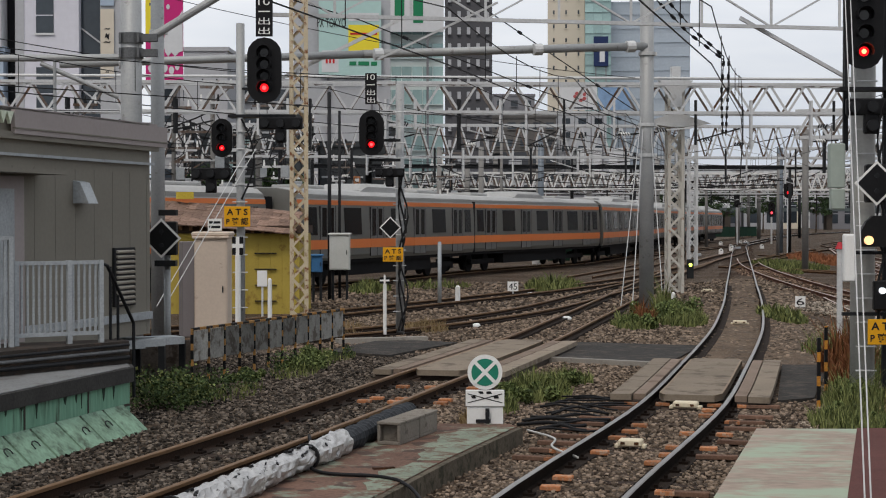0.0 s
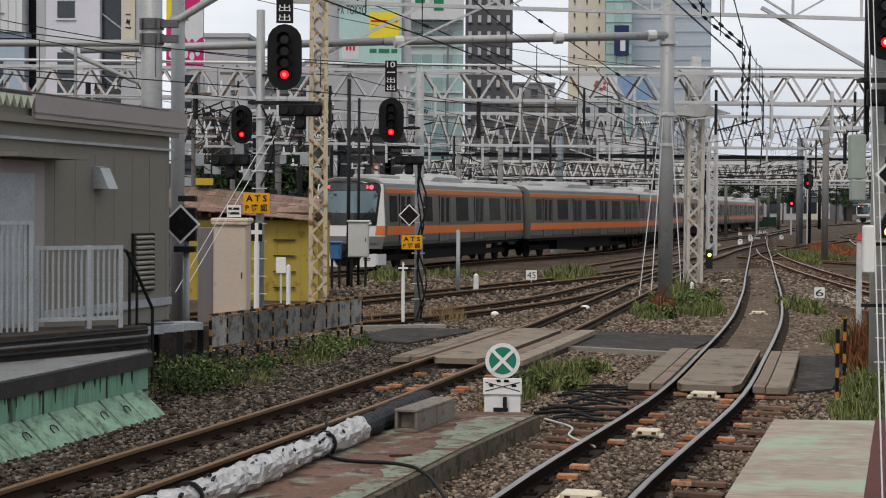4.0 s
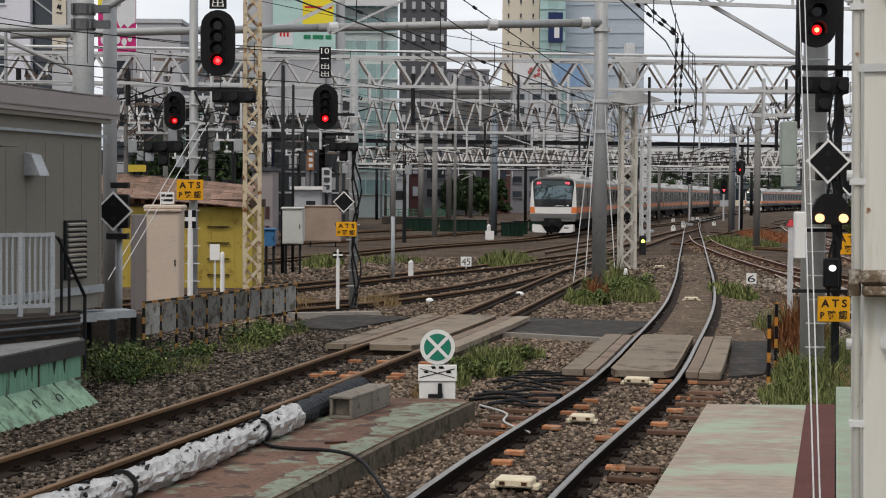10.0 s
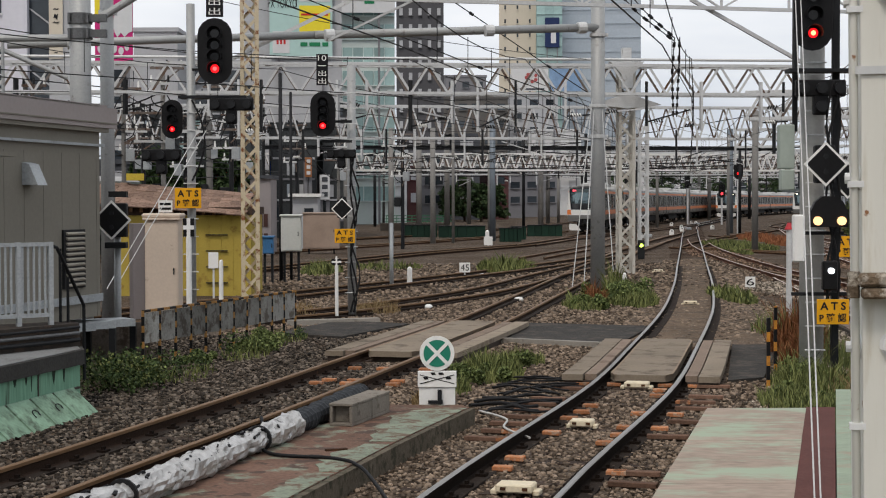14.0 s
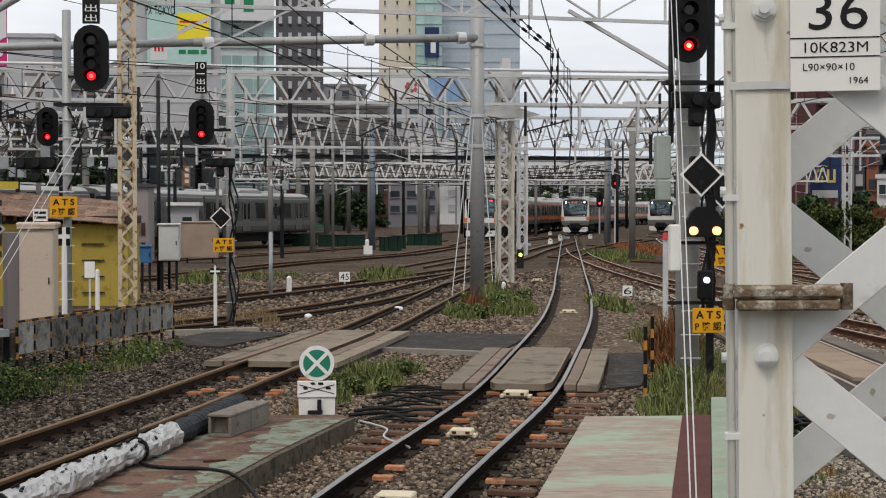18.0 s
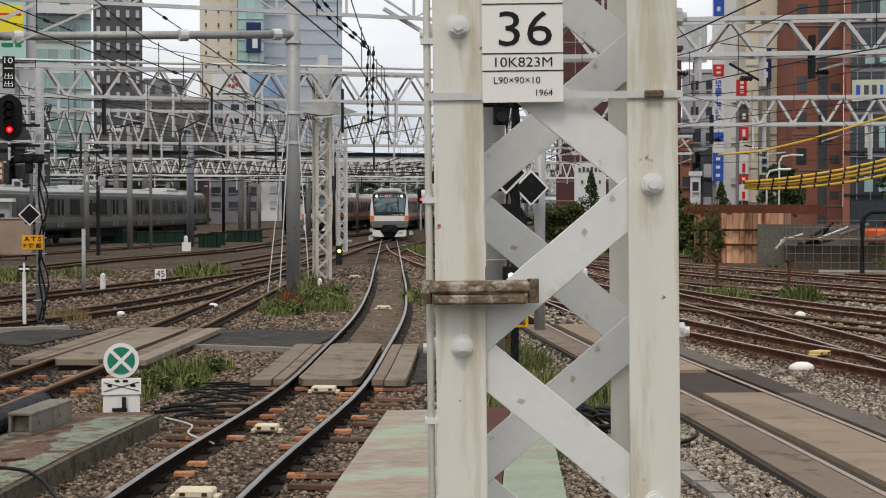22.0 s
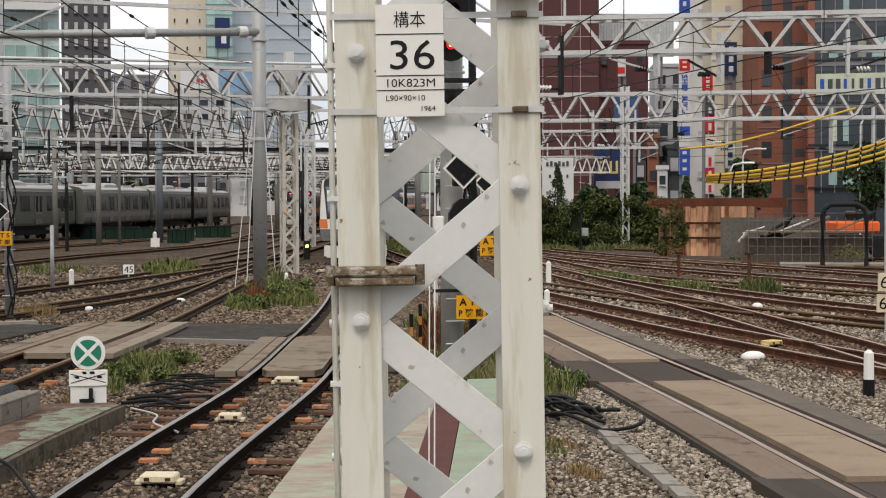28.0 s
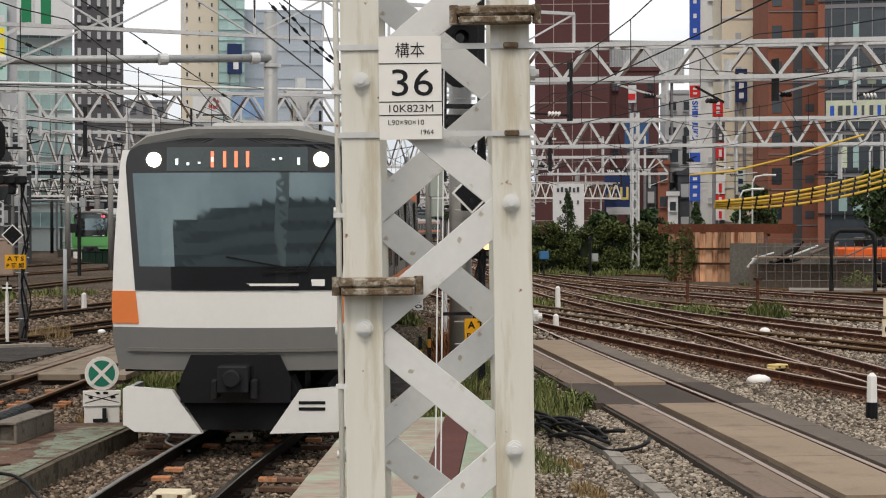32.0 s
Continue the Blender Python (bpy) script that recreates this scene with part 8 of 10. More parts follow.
# silver-wrapped duct with its dark hose
du = thing("wrapped_duct", pose(0, 0, 0), "duct wrapped in crinkled silver sheet along the slab", "duct")
bm = bmesh.new()
w = Way([(-4.0, 9.0), (-2.82, 12.28), (-2.31, 14.0), (-2.01, 15.39), (-1.56, 17.34)], 0.07)
rings = []
for k, p in enumerate(w.p):
    s = w.s[k]
    g = (s + 0.07 * math.sin(s * 3.1)) % 0.46 - 0.23
    r = (0.122 + 0.012 * math.sin(s * 2.3 + 1)) * (1 - 0.15 * math.exp(-(g / 0.05) ** 2)) + 0.004 * random.uniform(-1, 1)
    d = radians(w.heading(s))
    ring = []
    for i in range(22):
        a = 2 * math.pi * i / 22
        rr = r * (1 + 0.24 * noise.noise((s * 5, math.cos(a) * 2.2, math.sin(a) * 2.2)) + 0.16 * noise.noise((s * 10 + 4, math.cos(a) * 4, math.sin(a) * 4)))
        ring.append(bm.verts.new((p[0] + rr * math.cos(a) * math.cos(d), p[1] + rr * math.cos(a) * math.sin(d), 0.17 + rr * math.sin(a))))
    rings.append(ring)
for a, b in zip(rings, rings[1:]):
    for i in range(22):
        bm.faces.new((a[i], a[(i + 1) % 22], b[(i + 1) % 22], b[i]))
bm.faces.new(rings[0][::-1])
bm.faces.new(rings[-1])
part("silver_wrap", bm, SILVER, du)
# Small black patches where the wrap has dark gashes and folds.
bm = bmesh.new()
for k in range(84):
    s = random.uniform(0.6, w.length - 0.3)
    p, a, d = w.at(s), random.uniform(0.5, 2.4), radians(w.heading(s))
    c = Vector((p[0] + 0.120 * math.cos(a) * math.cos(d), p[1] + 0.120 * math.cos(a) * math.sin(d), 0.17 + 0.120 * math.sin(a)))
    t_ = Vector((-math.sin(d), math.cos(d), 0)) * random.uniform(0.02, 0.075)
    u_ = Vector((-math.sin(a) * math.cos(d), -math.sin(a) * math.sin(d), math.cos(a))) * random.uniform(0.008, 0.022)
    n_ = Vector((math.cos(a) * math.cos(d), math.cos(a) * math.sin(d), math.sin(a))) * 0.012
    lo_ = [bm.verts.new(c + v - n_) for v in (-t_, -u_, t_ * 0.8 + u_ * 0.5, u_)]
    hi_ = [bm.verts.new(c + v + n_) for v in (-t_, -u_, t_ * 0.8 + u_ * 0.5, u_)]
    bm.faces.new(hi_)
    bm.faces.new(lo_[::-1])
    for i in range(4):
        bm.faces.new((lo_[i], lo_[(i + 1) % 4], hi_[(i + 1) % 4], hi_[i]))
tagged(part("tear", bm, BLACK, du, "small dark patches on the wrap"), kind="stuff")
bm = bmesh.new()
w = Way([(-1.60, 17.2), (-1.34, 18.6), (-1.02, 20.4)], 0.03)
tube_pts = [(*p, 0.16 - 0.02 * k / len(w.p)) for k, p in enumerate(w.p)]
rings = []
for k, p in enumerate(tube_pts):
    r = 0.115 + 0.018 * math.sin(k * 0.35) + (0.008 if k % 3 == 0 else 0)
    rings.append([bm.verts.new((p[0] + r * math.cos(2 * math.pi * i / 12), p[1], p[2] + r * math.sin(2 * math.pi * i / 12))) for i in range(12)])
for a, b in zip(rings, rings[1:]):
    for i in range(12):
        bm.faces.new((a[i], a[(i + 1) % 12], b[(i + 1) % 12], b[i]))
part("hose", bm, mat("dark_hose", (0.026, 0.029, 0.033), 0.6, 0, 0.2), du, "dark grey ribbed hose")
for s in (4.4, 7.6):
    bm = bmesh.new()
    w2 = Way([(-4.0, 9.0), (-2.82, 12.28), (-2.31, 14.0), (-2.01, 15.39), (-1.56, 17.34)], 0.1)
    p = w2.at(s)
    cy(bm, (p[0], p[1] - 0.015, 0.17), (p[0] + 0.006, p[1] + 0.015, 0.17), 0.136, 14)
    part("tie_band", bm, RUBBER, du, "dark tie band")
# hollow concrete trough blocks, end to end
TROUGH = mat("grimy_concrete", (0.185, 0.165, 0.14), 0.9, 0, 0.25, 3, 30, 0.25, stain=(0.10, 0.085, 0.07), amount=0.54, vary=0.12)
for y0 in (0.0, 0.66):
    bm = bmesh.new()
    for c, q in (((0, 0.32, 0.02), (0.30, 0.64, 0.04)), ((0, 0.32, 0.26), (0.31, 0.65, 0.035)), ((-0.13, 0.32, 0.14), (0.04, 0.64, 0.20)), ((0.13, 0.32, 0.14), (0.04, 0.64, 0.20)), ((0, 0.10, 0.14), (0.22, 0.02, 0.20))):
        bx(bm, (c[0] * 0.88, c[1], c[2] * 0.9), (q[0] * 0.88, q[1], q[2] * 0.9))
    solo("trough_block", bm, TROUGH, "hollow grimy grey concrete trough block on the slab", "trough", "trough blocks on the slab", m=pose(-1.11 + 0.292 * y0, 18.05 + 0.956 * y0, 0.05, 0, 0, -17 + 2 * y0), bevel=0.006)
bm = bmesh.new()
bx(bm, (0, 0, 0), (0.22, 0.05, 0.02), 20)
solo("scrap_plate", bm, RUST, "small rusty scrap lying on the slab", "scrap", m=pose(-1.05, 16.3, 0.06))
# concrete trough lids on the ballast
tr_ = thing("cable_trough", pose(0, 0, 0), "line of pale concrete trough lids in the ballast", "trough")
for k in range(9):
    f = k / 8
    bm = bmesh.new()
    bx(bm, (0, 0, 0), (0.17, 0.52, 0.06))
    o = part("lid", bm, CONCRETE, tr_)
    o.matrix_basis = pose(5.16 + 0.58 * f + 0.02 * math.sin(k * 3), 12.6 + 5.0 * f, -0.115, 0, 0, -7 + 2 * math.sin(k * 5))

# ---- fences, cabinets and small signs on the left ----
fe = thing("striped_fence", pose(0, 0, 0), "low fence of grey plates with black and yellow posts", "fence")
f0, f1 = Vector((-4.9, 27.2, 0)), Vector((-2.95, 33.3, 0))
fy = math.degrees(math.atan2(f1.y - f0.y, f1.x - f0.x))
STRIPE_Y = mat("faded_yellow_stripe", (0.36, 0.19, 0.06), 0.7, 0, 0.3, 6, 40, 0.1, stain=(0.2, 0.12, 0.06), amount=0.55)
for k in range(12):
    p = f0.lerp(f1, k / 11)
    bm = bmesh.new()
    bx(bm, (p.x, p.y, 0.26), (0.042, 0.042, 0.90))
    po = part("post", bm, STRIPE_Y, fe)
    for z in (0.02, 0.28, 0.54):
        bm = bmesh.new()
        bx(bm, (p.x, p.y, z), (0.048, 0.048, 0.15))
        part("black_stripe", bm, BLACK, po)
    if k < 11:
        q = f0.lerp(f1, (k + 1) / 11)
        c = (p + q) / 2
        bm = bmesh.new()
        bx(bm, (c.x, c.y, 0.42), ((q - p).length - 0.07, 0.02, 0.50), fy)
        part("plate", bm, mat("fence_plate", (0.255, 0.25, 0.23), 0.6, 0.2, 0.35, 2.2, 26, 0.15, stain=(0.10, 0.085, 0.07), amount=0.5, vary=0.45), fe)
for e in range(28):
    p, q = f0.lerp(f1, e / 28), f0.lerp(f1, (e + 1) / 28)
    bm = bmesh.new()
    bar(bm, (p.x, p.y, 0.70), (q.x, q.y, 0.70), 0.05, 0.04)
    part("rail", bm, STRIPE_Y if e % 2 else BLACK, fe)


def bar_fence(a, b, z0, z1, label):
    a, b = Vector((*a, 0)), Vector((*b, 0))
    L = (b - a).length
    th = thing("railing", pose(a.x, a.y, 0, 0, 0, math.degrees(math.atan2(b.y - a.y, b.x - a.x))), label, "railing", "grey railings on the platform")
    for z in (z0 + 0.12, z1):
        bm = bmesh.new()
        bx(bm, (L / 2, 0, z), (L, 0.05, 0.05))
        part("rail", bm, GREYPAINT, th)
    n = int(L / 0.075)
    me = box_mesh("bar", (0.026, 0.022, round(z1 - z0 - 0.15, 3)), GREYPAINT)
    for k in range(n + 1):
        share(me, "bar", pose(k * L / n, 0, (z0 + z1) / 2 + 0.05), th)
    for x in (0.0, L * 0.62, L):
        bm = bmesh.new()
        bx(bm, (x, 0, (z0 + z1) / 2), (0.06, 0.06, z1 - z0 + 0.06))
        part("post", bm, GREYPAINT, th)


bar_fence((-5.96, 20.75), (-5.05, 21.45), 0.92, 1.95, "grey painted bar railing on the platform")
bar_fence((-7.3, 19.6), (-5.98, 20.6), 0.60, 2.27, "taller grey painted bar railing on the platform")
# Solid block whose dark colour stands for the shaded void below the railing.
bm = bmesh.new()
prism(bm, [(-8.2, 16.1), (-4.75, 21.75), (-4.95, 22.1), (-8.6, 19.6)], 0.60, 0.91)
solo("plinth", bm, mat("stained_shade_plinth", (0.045, 0.038, 0.033), 0.85, 0, 0.3, 2, 30, 0.2, stain=(0.07, 0.05, 0.04), amount=0.52), "stained plinth painted dark as the void under the railing", "plinth", kind="structure")
for k, (z, r, m_) in enumerate(((0.70, 0.028, DARK), (0.79, 0.022, DARKSTEEL), (0.865, 0.018, DARK))):
    bm = bmesh.new()
    tube(bm, [(-8.2 + 0.045, 16.1 - 0.03, z), (-6.5 + 0.045, 18.885 - 0.03, z - 0.01 * k), (-4.78 + 0.045, 21.70 - 0.03, z)], r, 8)
    solo("service_pipe", bm, m_, "thin service pipe clipped along the darkened plinth", "pipe", "service pipes along the plinth")
# Made-up wall: dark backing for the shaded gap under the deck.
bm = bmesh.new()
bar(bm, (-7.2, 27.7, 0.12), (-4.98, 28.3, 0.12), 0.16, 0.66)
solo("footing", bm, mat("dark_deck_backing", (0.12, 0.10, 0.085), 0.9, 0, 0.4, 2, 30, 0.3, stain=(0.06, 0.045, 0.035), amount=0.52), "dark backing added for the shaded gap under the steel deck", "wall", kind="structure")
hr = thing("handrail", pose(0, 0, 0), "dark sloping handrail down from the platform", "handrail")
bm = bmesh.new()
tube(bm, [(-5.05, 21.5, 1.93), (-5.0, 21.6, 1.9), (-4.83, 22.4, 1.1), (-4.83, 22.4, 0.1)], 0.024, 8)
part("rail", bm, DARK, hr)
for x, z in ((-4.93, 1.5), (-5.03, 1.88)):
    bm = bmesh.new()
    tube(bm, [(x, 21.9, z), (x, 21.9, 0.0)], 0.02, 8)
    part("post", bm, DARK, hr)
dk = thing("steel_deck", pose(0, 0, 0), "grey steel deck beside the shed", "deck")
for k in range(4):
    bm = bmesh.new()
    bx(bm, (-6.2 + 0.22 * k, 25.6 + 0.5 * k, 0.52), (0.95, 0.46, 0.12), 38)
    part("plank", bm, GREYPAINT, dk)
for x, y in ((-6.2, 25.2), (-5.2, 26.2), (-5.1, 27.4), (-5.8, 27.2)):
    bm = bmesh.new()
    bx(bm, (x, y, 0.15), (0.10, 0.10, 0.7))
    part("leg", bm, DARK, dk)


def cabinet(name, x, y, w, d, z0, z1, material, label, legs=True, rz=0.0):
    th = thing(name, pose(x, y, 0, 0, 0, rz), label, "cabinet", "line-side cabinets")
    bm = bmesh.new()
    bx(bm, (0, 0, (z0 + z1) / 2), (w, d, z1 - z0))
    part("body", bm, material, th, bevel=0.012)
    bm = bmesh.new()
    bx(bm, (0, -0.02, z1 + 0.03), (w + 0.08, d + 0.1, 0.05), 0, 2)
    part("cover", bm, material, th, bevel=0.008)
    bm = bmesh.new()
    bx(bm, (0, -d / 2 - 0.008, (z0 + z1) / 2), (w * 0.92, 0.02, (z1 - z0) * 0.94))
    dr = part("door", bm, material, th, bevel=0.006)
    bm = bmesh.new()
    bx(bm, (w * 0.36, -d / 2 - 0.03, (z0 + z1) / 2), (0.025, 0.03, 0.14))
    part("handle", bm, DARK, dr)
    if legs and z0 > 0:
        for e in (-0.35, 0.35):
            bm = bmesh.new()
            bx(bm, (e * w, 0, z0 / 2 - 0.1), (0.08, 0.08, z0 + 0.2))
            part("leg", bm, DARK, th)
    return th


CABPAINT = mat("faded_beige_cabinet", (0.58, 0.485, 0.40), 0.6, 0.1, 0.08, 1, 20, 0.05, stain=(0.33, 0.26, 0.21), amount=0.6)
CABGREY = mat("pale_cabinet", (0.52, 0.53, 0.50), 0.55, 0.1, 0.08, 1, 20, 0.05)
c = cabinet("relay_cabinet", -6.02, 36.0, 0.72, 0.6, -0.1, 2.1, CABPAINT, "tall faded beige relay cabinet", False)
# Separate box for the cabinet's dark side, its darker tone put into the colour.
bm = bmesh.new()
bx(bm, (-6.55, 35.95, 1.0), (0.34, 0.5, 2.05), 20)
solo("relay_cabinet", bm, mat("dark_cabinet_side", (0.20, 0.18, 0.18), 0.6, 0.1, 0.08), "grey-brown box for the dark side of the relay cabinet", "cabinet", "line-side cabinets", bevel=0.01)
bm = bmesh.new()
prism(bm, [(-0.42, -0.34), (0.42, -0.34), (0.42, 0.34), (-0.42, 0.34)], 0.0, 0.10)
solo("cabinet_hood", bm, CABPAINT, "beige rain hood on top of the relay cabinet", "hood", m=pose(-6.02, 36.0, 2.14), bevel=0.03)
nb = thing("name_plate", pose(-5.95, 35.8, 2.24), "small white plate with dark bars above the cabinet", "sign")
bm = bmesh.new()
bx(bm, (0, 0, 0.15), (0.30, 0.03, 0.26))
part("plate", bm, PLATEWHITE, nb)
for z in (0.20, 0.10):
    bm = bmesh.new()
    bx(bm, (0, -0.018, z), (0.24, 0.006, 0.05))
    part("lettering", bm, INK, nb)
cabinet("junction_cabinet", -4.95, 54.6, 0.66, 0.4, 0.85, 2.0, CABGREY, "pale grey junction cabinet on legs")
cabinet("junction_cabinet", -6.1, 84, 1.8, 0.7, 0.10, 1.86, mat("dull_pink_cabinet", (0.33, 0.25, 0.20), 0.7), "dull beige cabinet on legs", True)
cabinet("junction_cabinet", -5.62, 53.8, 0.34, 0.3, 0.80, 1.32, mat("blue_cabinet", (0.05, 0.16, 0.33), 0.5), "small blue cabinet on legs")
tube_mast(-5.35, 55.2, 6.7, 0.062, DARK, "dark steel pole behind the cabinet")
tube_mast(-5.05, 55.6, 6.1, 0.048, DARK, "dark thin pole behind the cabinet")
tube_mast(-1.55, 50.5, 1.8, 0.06, GREYPAINT, "short grey post beside the track")

ys = thing("yellow_shed", pose(0, 0, 0), "yellow-painted metal shed behind the masts", "shed")
YELLOWWALL = mat("dull_yellow_wall", (0.40, 0.305, 0.065), 0.7, 0.1, 0.12, 1, 20, 0.05, stain=(0.26, 0.17, 0.04), amount=0.56)
bm = bmesh.new()
bx(bm, (-7.45, 48.4, 0.95), (4.1, 3.0, 2.3))
part("wall", bm, YELLOWWALL, ys)
bm = bmesh.new()
bx(bm, (-7.5, 48.4, 2.22), (4.3, 3.1, 0.22))
part("roof_edge", bm, mat("dark_brown_edge", (0.06, 0.04, 0.03), 0.8), ys)
for z in (0.2, 0.65, 1.1, 1.55):
    bm = bmesh.new()
    bx(bm, (-6.35, 46.85, z), (0.62, 0.05, 0.03))
    part("ladder_rung", bm, DARK, ys)
for k in range(12):
    bm = bmesh.new()
    bx(bm, (-9.2 + k * 0.33, 46.895, 0.95), (0.015, 0.02, 2.2))
    part("wall_rib", bm, YELLOWWALL, ys)
# patched roof over the yellow shed
TILE = mat("patched_roof_tile", (0.25, 0.165, 0.125), 0.8, 0, 0.35, 4, 30, 0.3, stain=(0.12, 0.07, 0.05), amount=0.52, vary=0.3)
tm = box_mesh("roof_tile", (0.30, 0.34, 0.03), TILE)
for i in range(16):
    for j in range(7):
        share(tm, "roof_tile", pose(-9.75 + i * 0.275 + random.uniform(-0.03, 0.03), 46.65 + j * 0.27, 2.50 + j * 0.085 - 0.022 * i, 17 + random.uniform(-4, 4), 5, random.uniform(-3, 3)), ys)
bm = bmesh.new()
for k in range(15):
    bx(bm, (-9.6 + k * 0.29, 46.72, 2.30 - 0.012 * k), (0.07, 0.16, 0.12))
part("rafter_end", bm, mat("old_rafter", (0.16, 0.09, 0.05), 0.9), ys)
bm = bmesh.new()
bx(bm, (-8.9, 48.3, 3.2), (0.5, 0.4, 0.2), 12)
part("crumpled_cover", bm, mat("yellow_tarp", (0.55, 0.42, 0.06), 0.7), ys, "crumpled yellow cover")


def small_sign(x, y, z, w, h, label, text="", post=True, material=None, ink=None):
    th = thing("track_sign", pose(x, y, 0), label, "sign", "small track-side signs")
    bm = bmesh.new()
    bx(bm, (0, 0, z), (w, 0.03, h))
    b = part("board", bm, material or WHITE, th, bevel=0.004)
    if text:
        words(text, h, ink or INK, b, pose(0, -0.018, z) @ FACE, fit=(w * 0.78, h * 0.66))
    if post:
        bm = bmesh.new()
        bx(bm, (0, 0.03, (z - 0.2) / 2), (0.05, 0.04, z + 0.2))
        part("post", bm, GALV, th)
    return th


small_sign(0.78, 58.5, 0.15, 0.38, 0.34, "small white track sign with black figures", "45")
small_sign(9.2, 49.8, 0.05, 0.30, 0.32, "small white track sign with black figure", "6")
small_sign(14.6, 28.3, 0.55, 0.42, 0.34, "cream track sign with black figures", "60", material=BALISE)
small_sign(14.6, 28.25, 0.95, 0.42, 0.34, "cream track sign with black figures", "60", material=BALISE)
small_sign(2.6, 95, 0.2, 0.5, 0.5, "small white track sign far off", "")
small_sign(-6.0, 43.6, 0.95, 0.26, 0.42, "small pale sign on a white post", "")


def post(x, y, h, r, label, caps=None, group="white track-side posts"):
    th = thing("marker_post", pose(x, y, 0), label, "post", group)
    bm = bmesh.new()
    cy(bm, (0, 0, -0.25), (0, 0, h), r, 10, r * 0.9)
    part("shaft", bm, WHITE, th)
    if caps:
        bm = bmesh.new()
        cy(bm, (0, 0, -0.25), (0, 0, caps), r * 1.1, 10)
        part("base_band", bm, BLACK, th)
    bm = bmesh.new()
    cy(bm, (0, 0, h), (0, 0, h + r * 0.6), r * 0.9, 10, r * 0.3)
    part("cap", bm, WHITE, th)
    return th


post(-5.72, 43.0, 0.95, 0.06, "white post beside the lattice mast")
post(-1.05, 53.0, 0.35, 0.09, "short white post beside the track")
post(5.3, 48.6, 0.35, 0.07, "short white post in the weeds")
post(10.36, 20.2, 0.42, 0.075, "white post with a black foot on the ballast", 0.06)
post(14.0, 51.0, 0.5, 0.09, "short white post in the weeds")
post(2.9, 108, 0.5, 0.15, "short white post far off")
post(11.1, 40.2, 0.2, 0.08, "short white post beside the crossing boards")
th = thing("cross_post", pose(-2.40, 37.7, 0), "thin white post with a black and white cross board", "post")
bm = bmesh.new()
cy(bm, (0, 0, -0.2), (0, 0, 1.2), 0.04, 8)
part("shaft", bm, WHITE, th)
bm = bmesh.new()
bx(bm, (0, -0.03, 1.12), (0.22, 0.02, 0.14))
part("board", bm, BLACK, th)
bm = bmesh.new()
bx(bm, (0, -0.045, 1.12), (0.22, 0.01, 0.04))
bx(bm, (0, -0.0455, 1.12), (0.04, 0.01, 0.26))
part("cross", bm, WHITE, th)
for x, y, h in ((4.62, 23.6, 0.75), (5.18, 25.9, 0.85)):
    th = thing("striped_post", pose(x, y, 0), "black and yellow striped post in the weeds", "post", "striped posts by the platform")
    bm = bmesh.new()
    bx(bm, (0, 0, h / 2 - 0.1), (0.045, 0.045, h + 0.2))
    part("shaft", bm, mat("faded_orange_stripe", (0.50, 0.215, 0.035), 0.7, 0, 0.3, 8, 50, 0.1, stain=(0.22, 0.10, 0.04), amount=0.55), th)
    for z in np.arange(0.05, h, 0.34):
        bm = bmesh.new()
        bx(bm, (0, 0, z), (0.05, 0.05, 0.20))
        part("stripe", bm, BLACK, th)
for x, y, h in ((20.6, 50.4, 0.75), (19.1, 53.0, 0.7)):
    th = thing("rusty_post", pose(x, y, 0), "rusty brown post between the side tracks", "post", "rusty posts by the side tracks")
    bm = bmesh.new()
    bx(bm, (0, 0, h / 2 - 0.15), (0.10, 0.09, h + 0.2))
    part("shaft", bm, RUSTRED, th, bevel=0.02)
    bm = bmesh.new()
    bx(bm, (0, 0, h), (0.22, 0.2, 0.08))
    part("cap", bm, RUST, th)

# white stay wires in front of the mast
PALESTAY = mat("pale_stay_sheath", (0.50, 0.50, 0.49), 0.6, 0, 0.2, 2, 20, 0.05)
for dx in (0.0, 0.045):
    bm = bmesh.new()
    tube(bm, [(2.70 + dx, 12.05, 0.3), (4.90 + dx * 1.6, 23.4, 6.3)], 0.0065, 8)
    solo("stay_wire", bm, PALESTAY, "white sheathed stay wire from the platform to the mast", "stay wire", "stay wires")
for x, y in ((-6.15, 31.5), (-6.0, 31.5)):
    bm = bmesh.new()
    tube(bm, [(x, y - 1.0, 0.9), (x + 1.35, y + 1.4, 3.9)], 0.008, 6)
    solo("stay_wire", bm, GALV, "pale stay wire leaning to the signal mast", "stay wire", "stay wires")
for dx in (-0.32, -0.15, 0.3):
    bm = bmesh.new()
    tube(bm, [(4.4 + dx * 2, 48.4, -0.1), (4.6 + dx * 0.3, 49.6, 6.0)], 0.015, 6)
    solo("stay_wire", bm, GALV, "thin stay wire of the grey pole", "stay wire", "stay wires")

# slanting arms and feeder wires over the yard
for a, b, w_, m_ in (((-6.2, 47.0, 6.35), (-2.4, 47.6, 8.3), 0.10, GALV), ((7.05, 47.5, 8.2), (10.4, 48.2, 6.45), 0.10, TRUSSGREY), ((0.2, 47, 8.6), (-3.2, 47, 7.0), 0.06, TRUSSGREY)):
    bm = bmesh.new()
    bar(bm, a, b, w_, w_)
    solo("slanting_arm", bm, m_, "slanting steel arm above the tracks", "arm", "slanting arms")


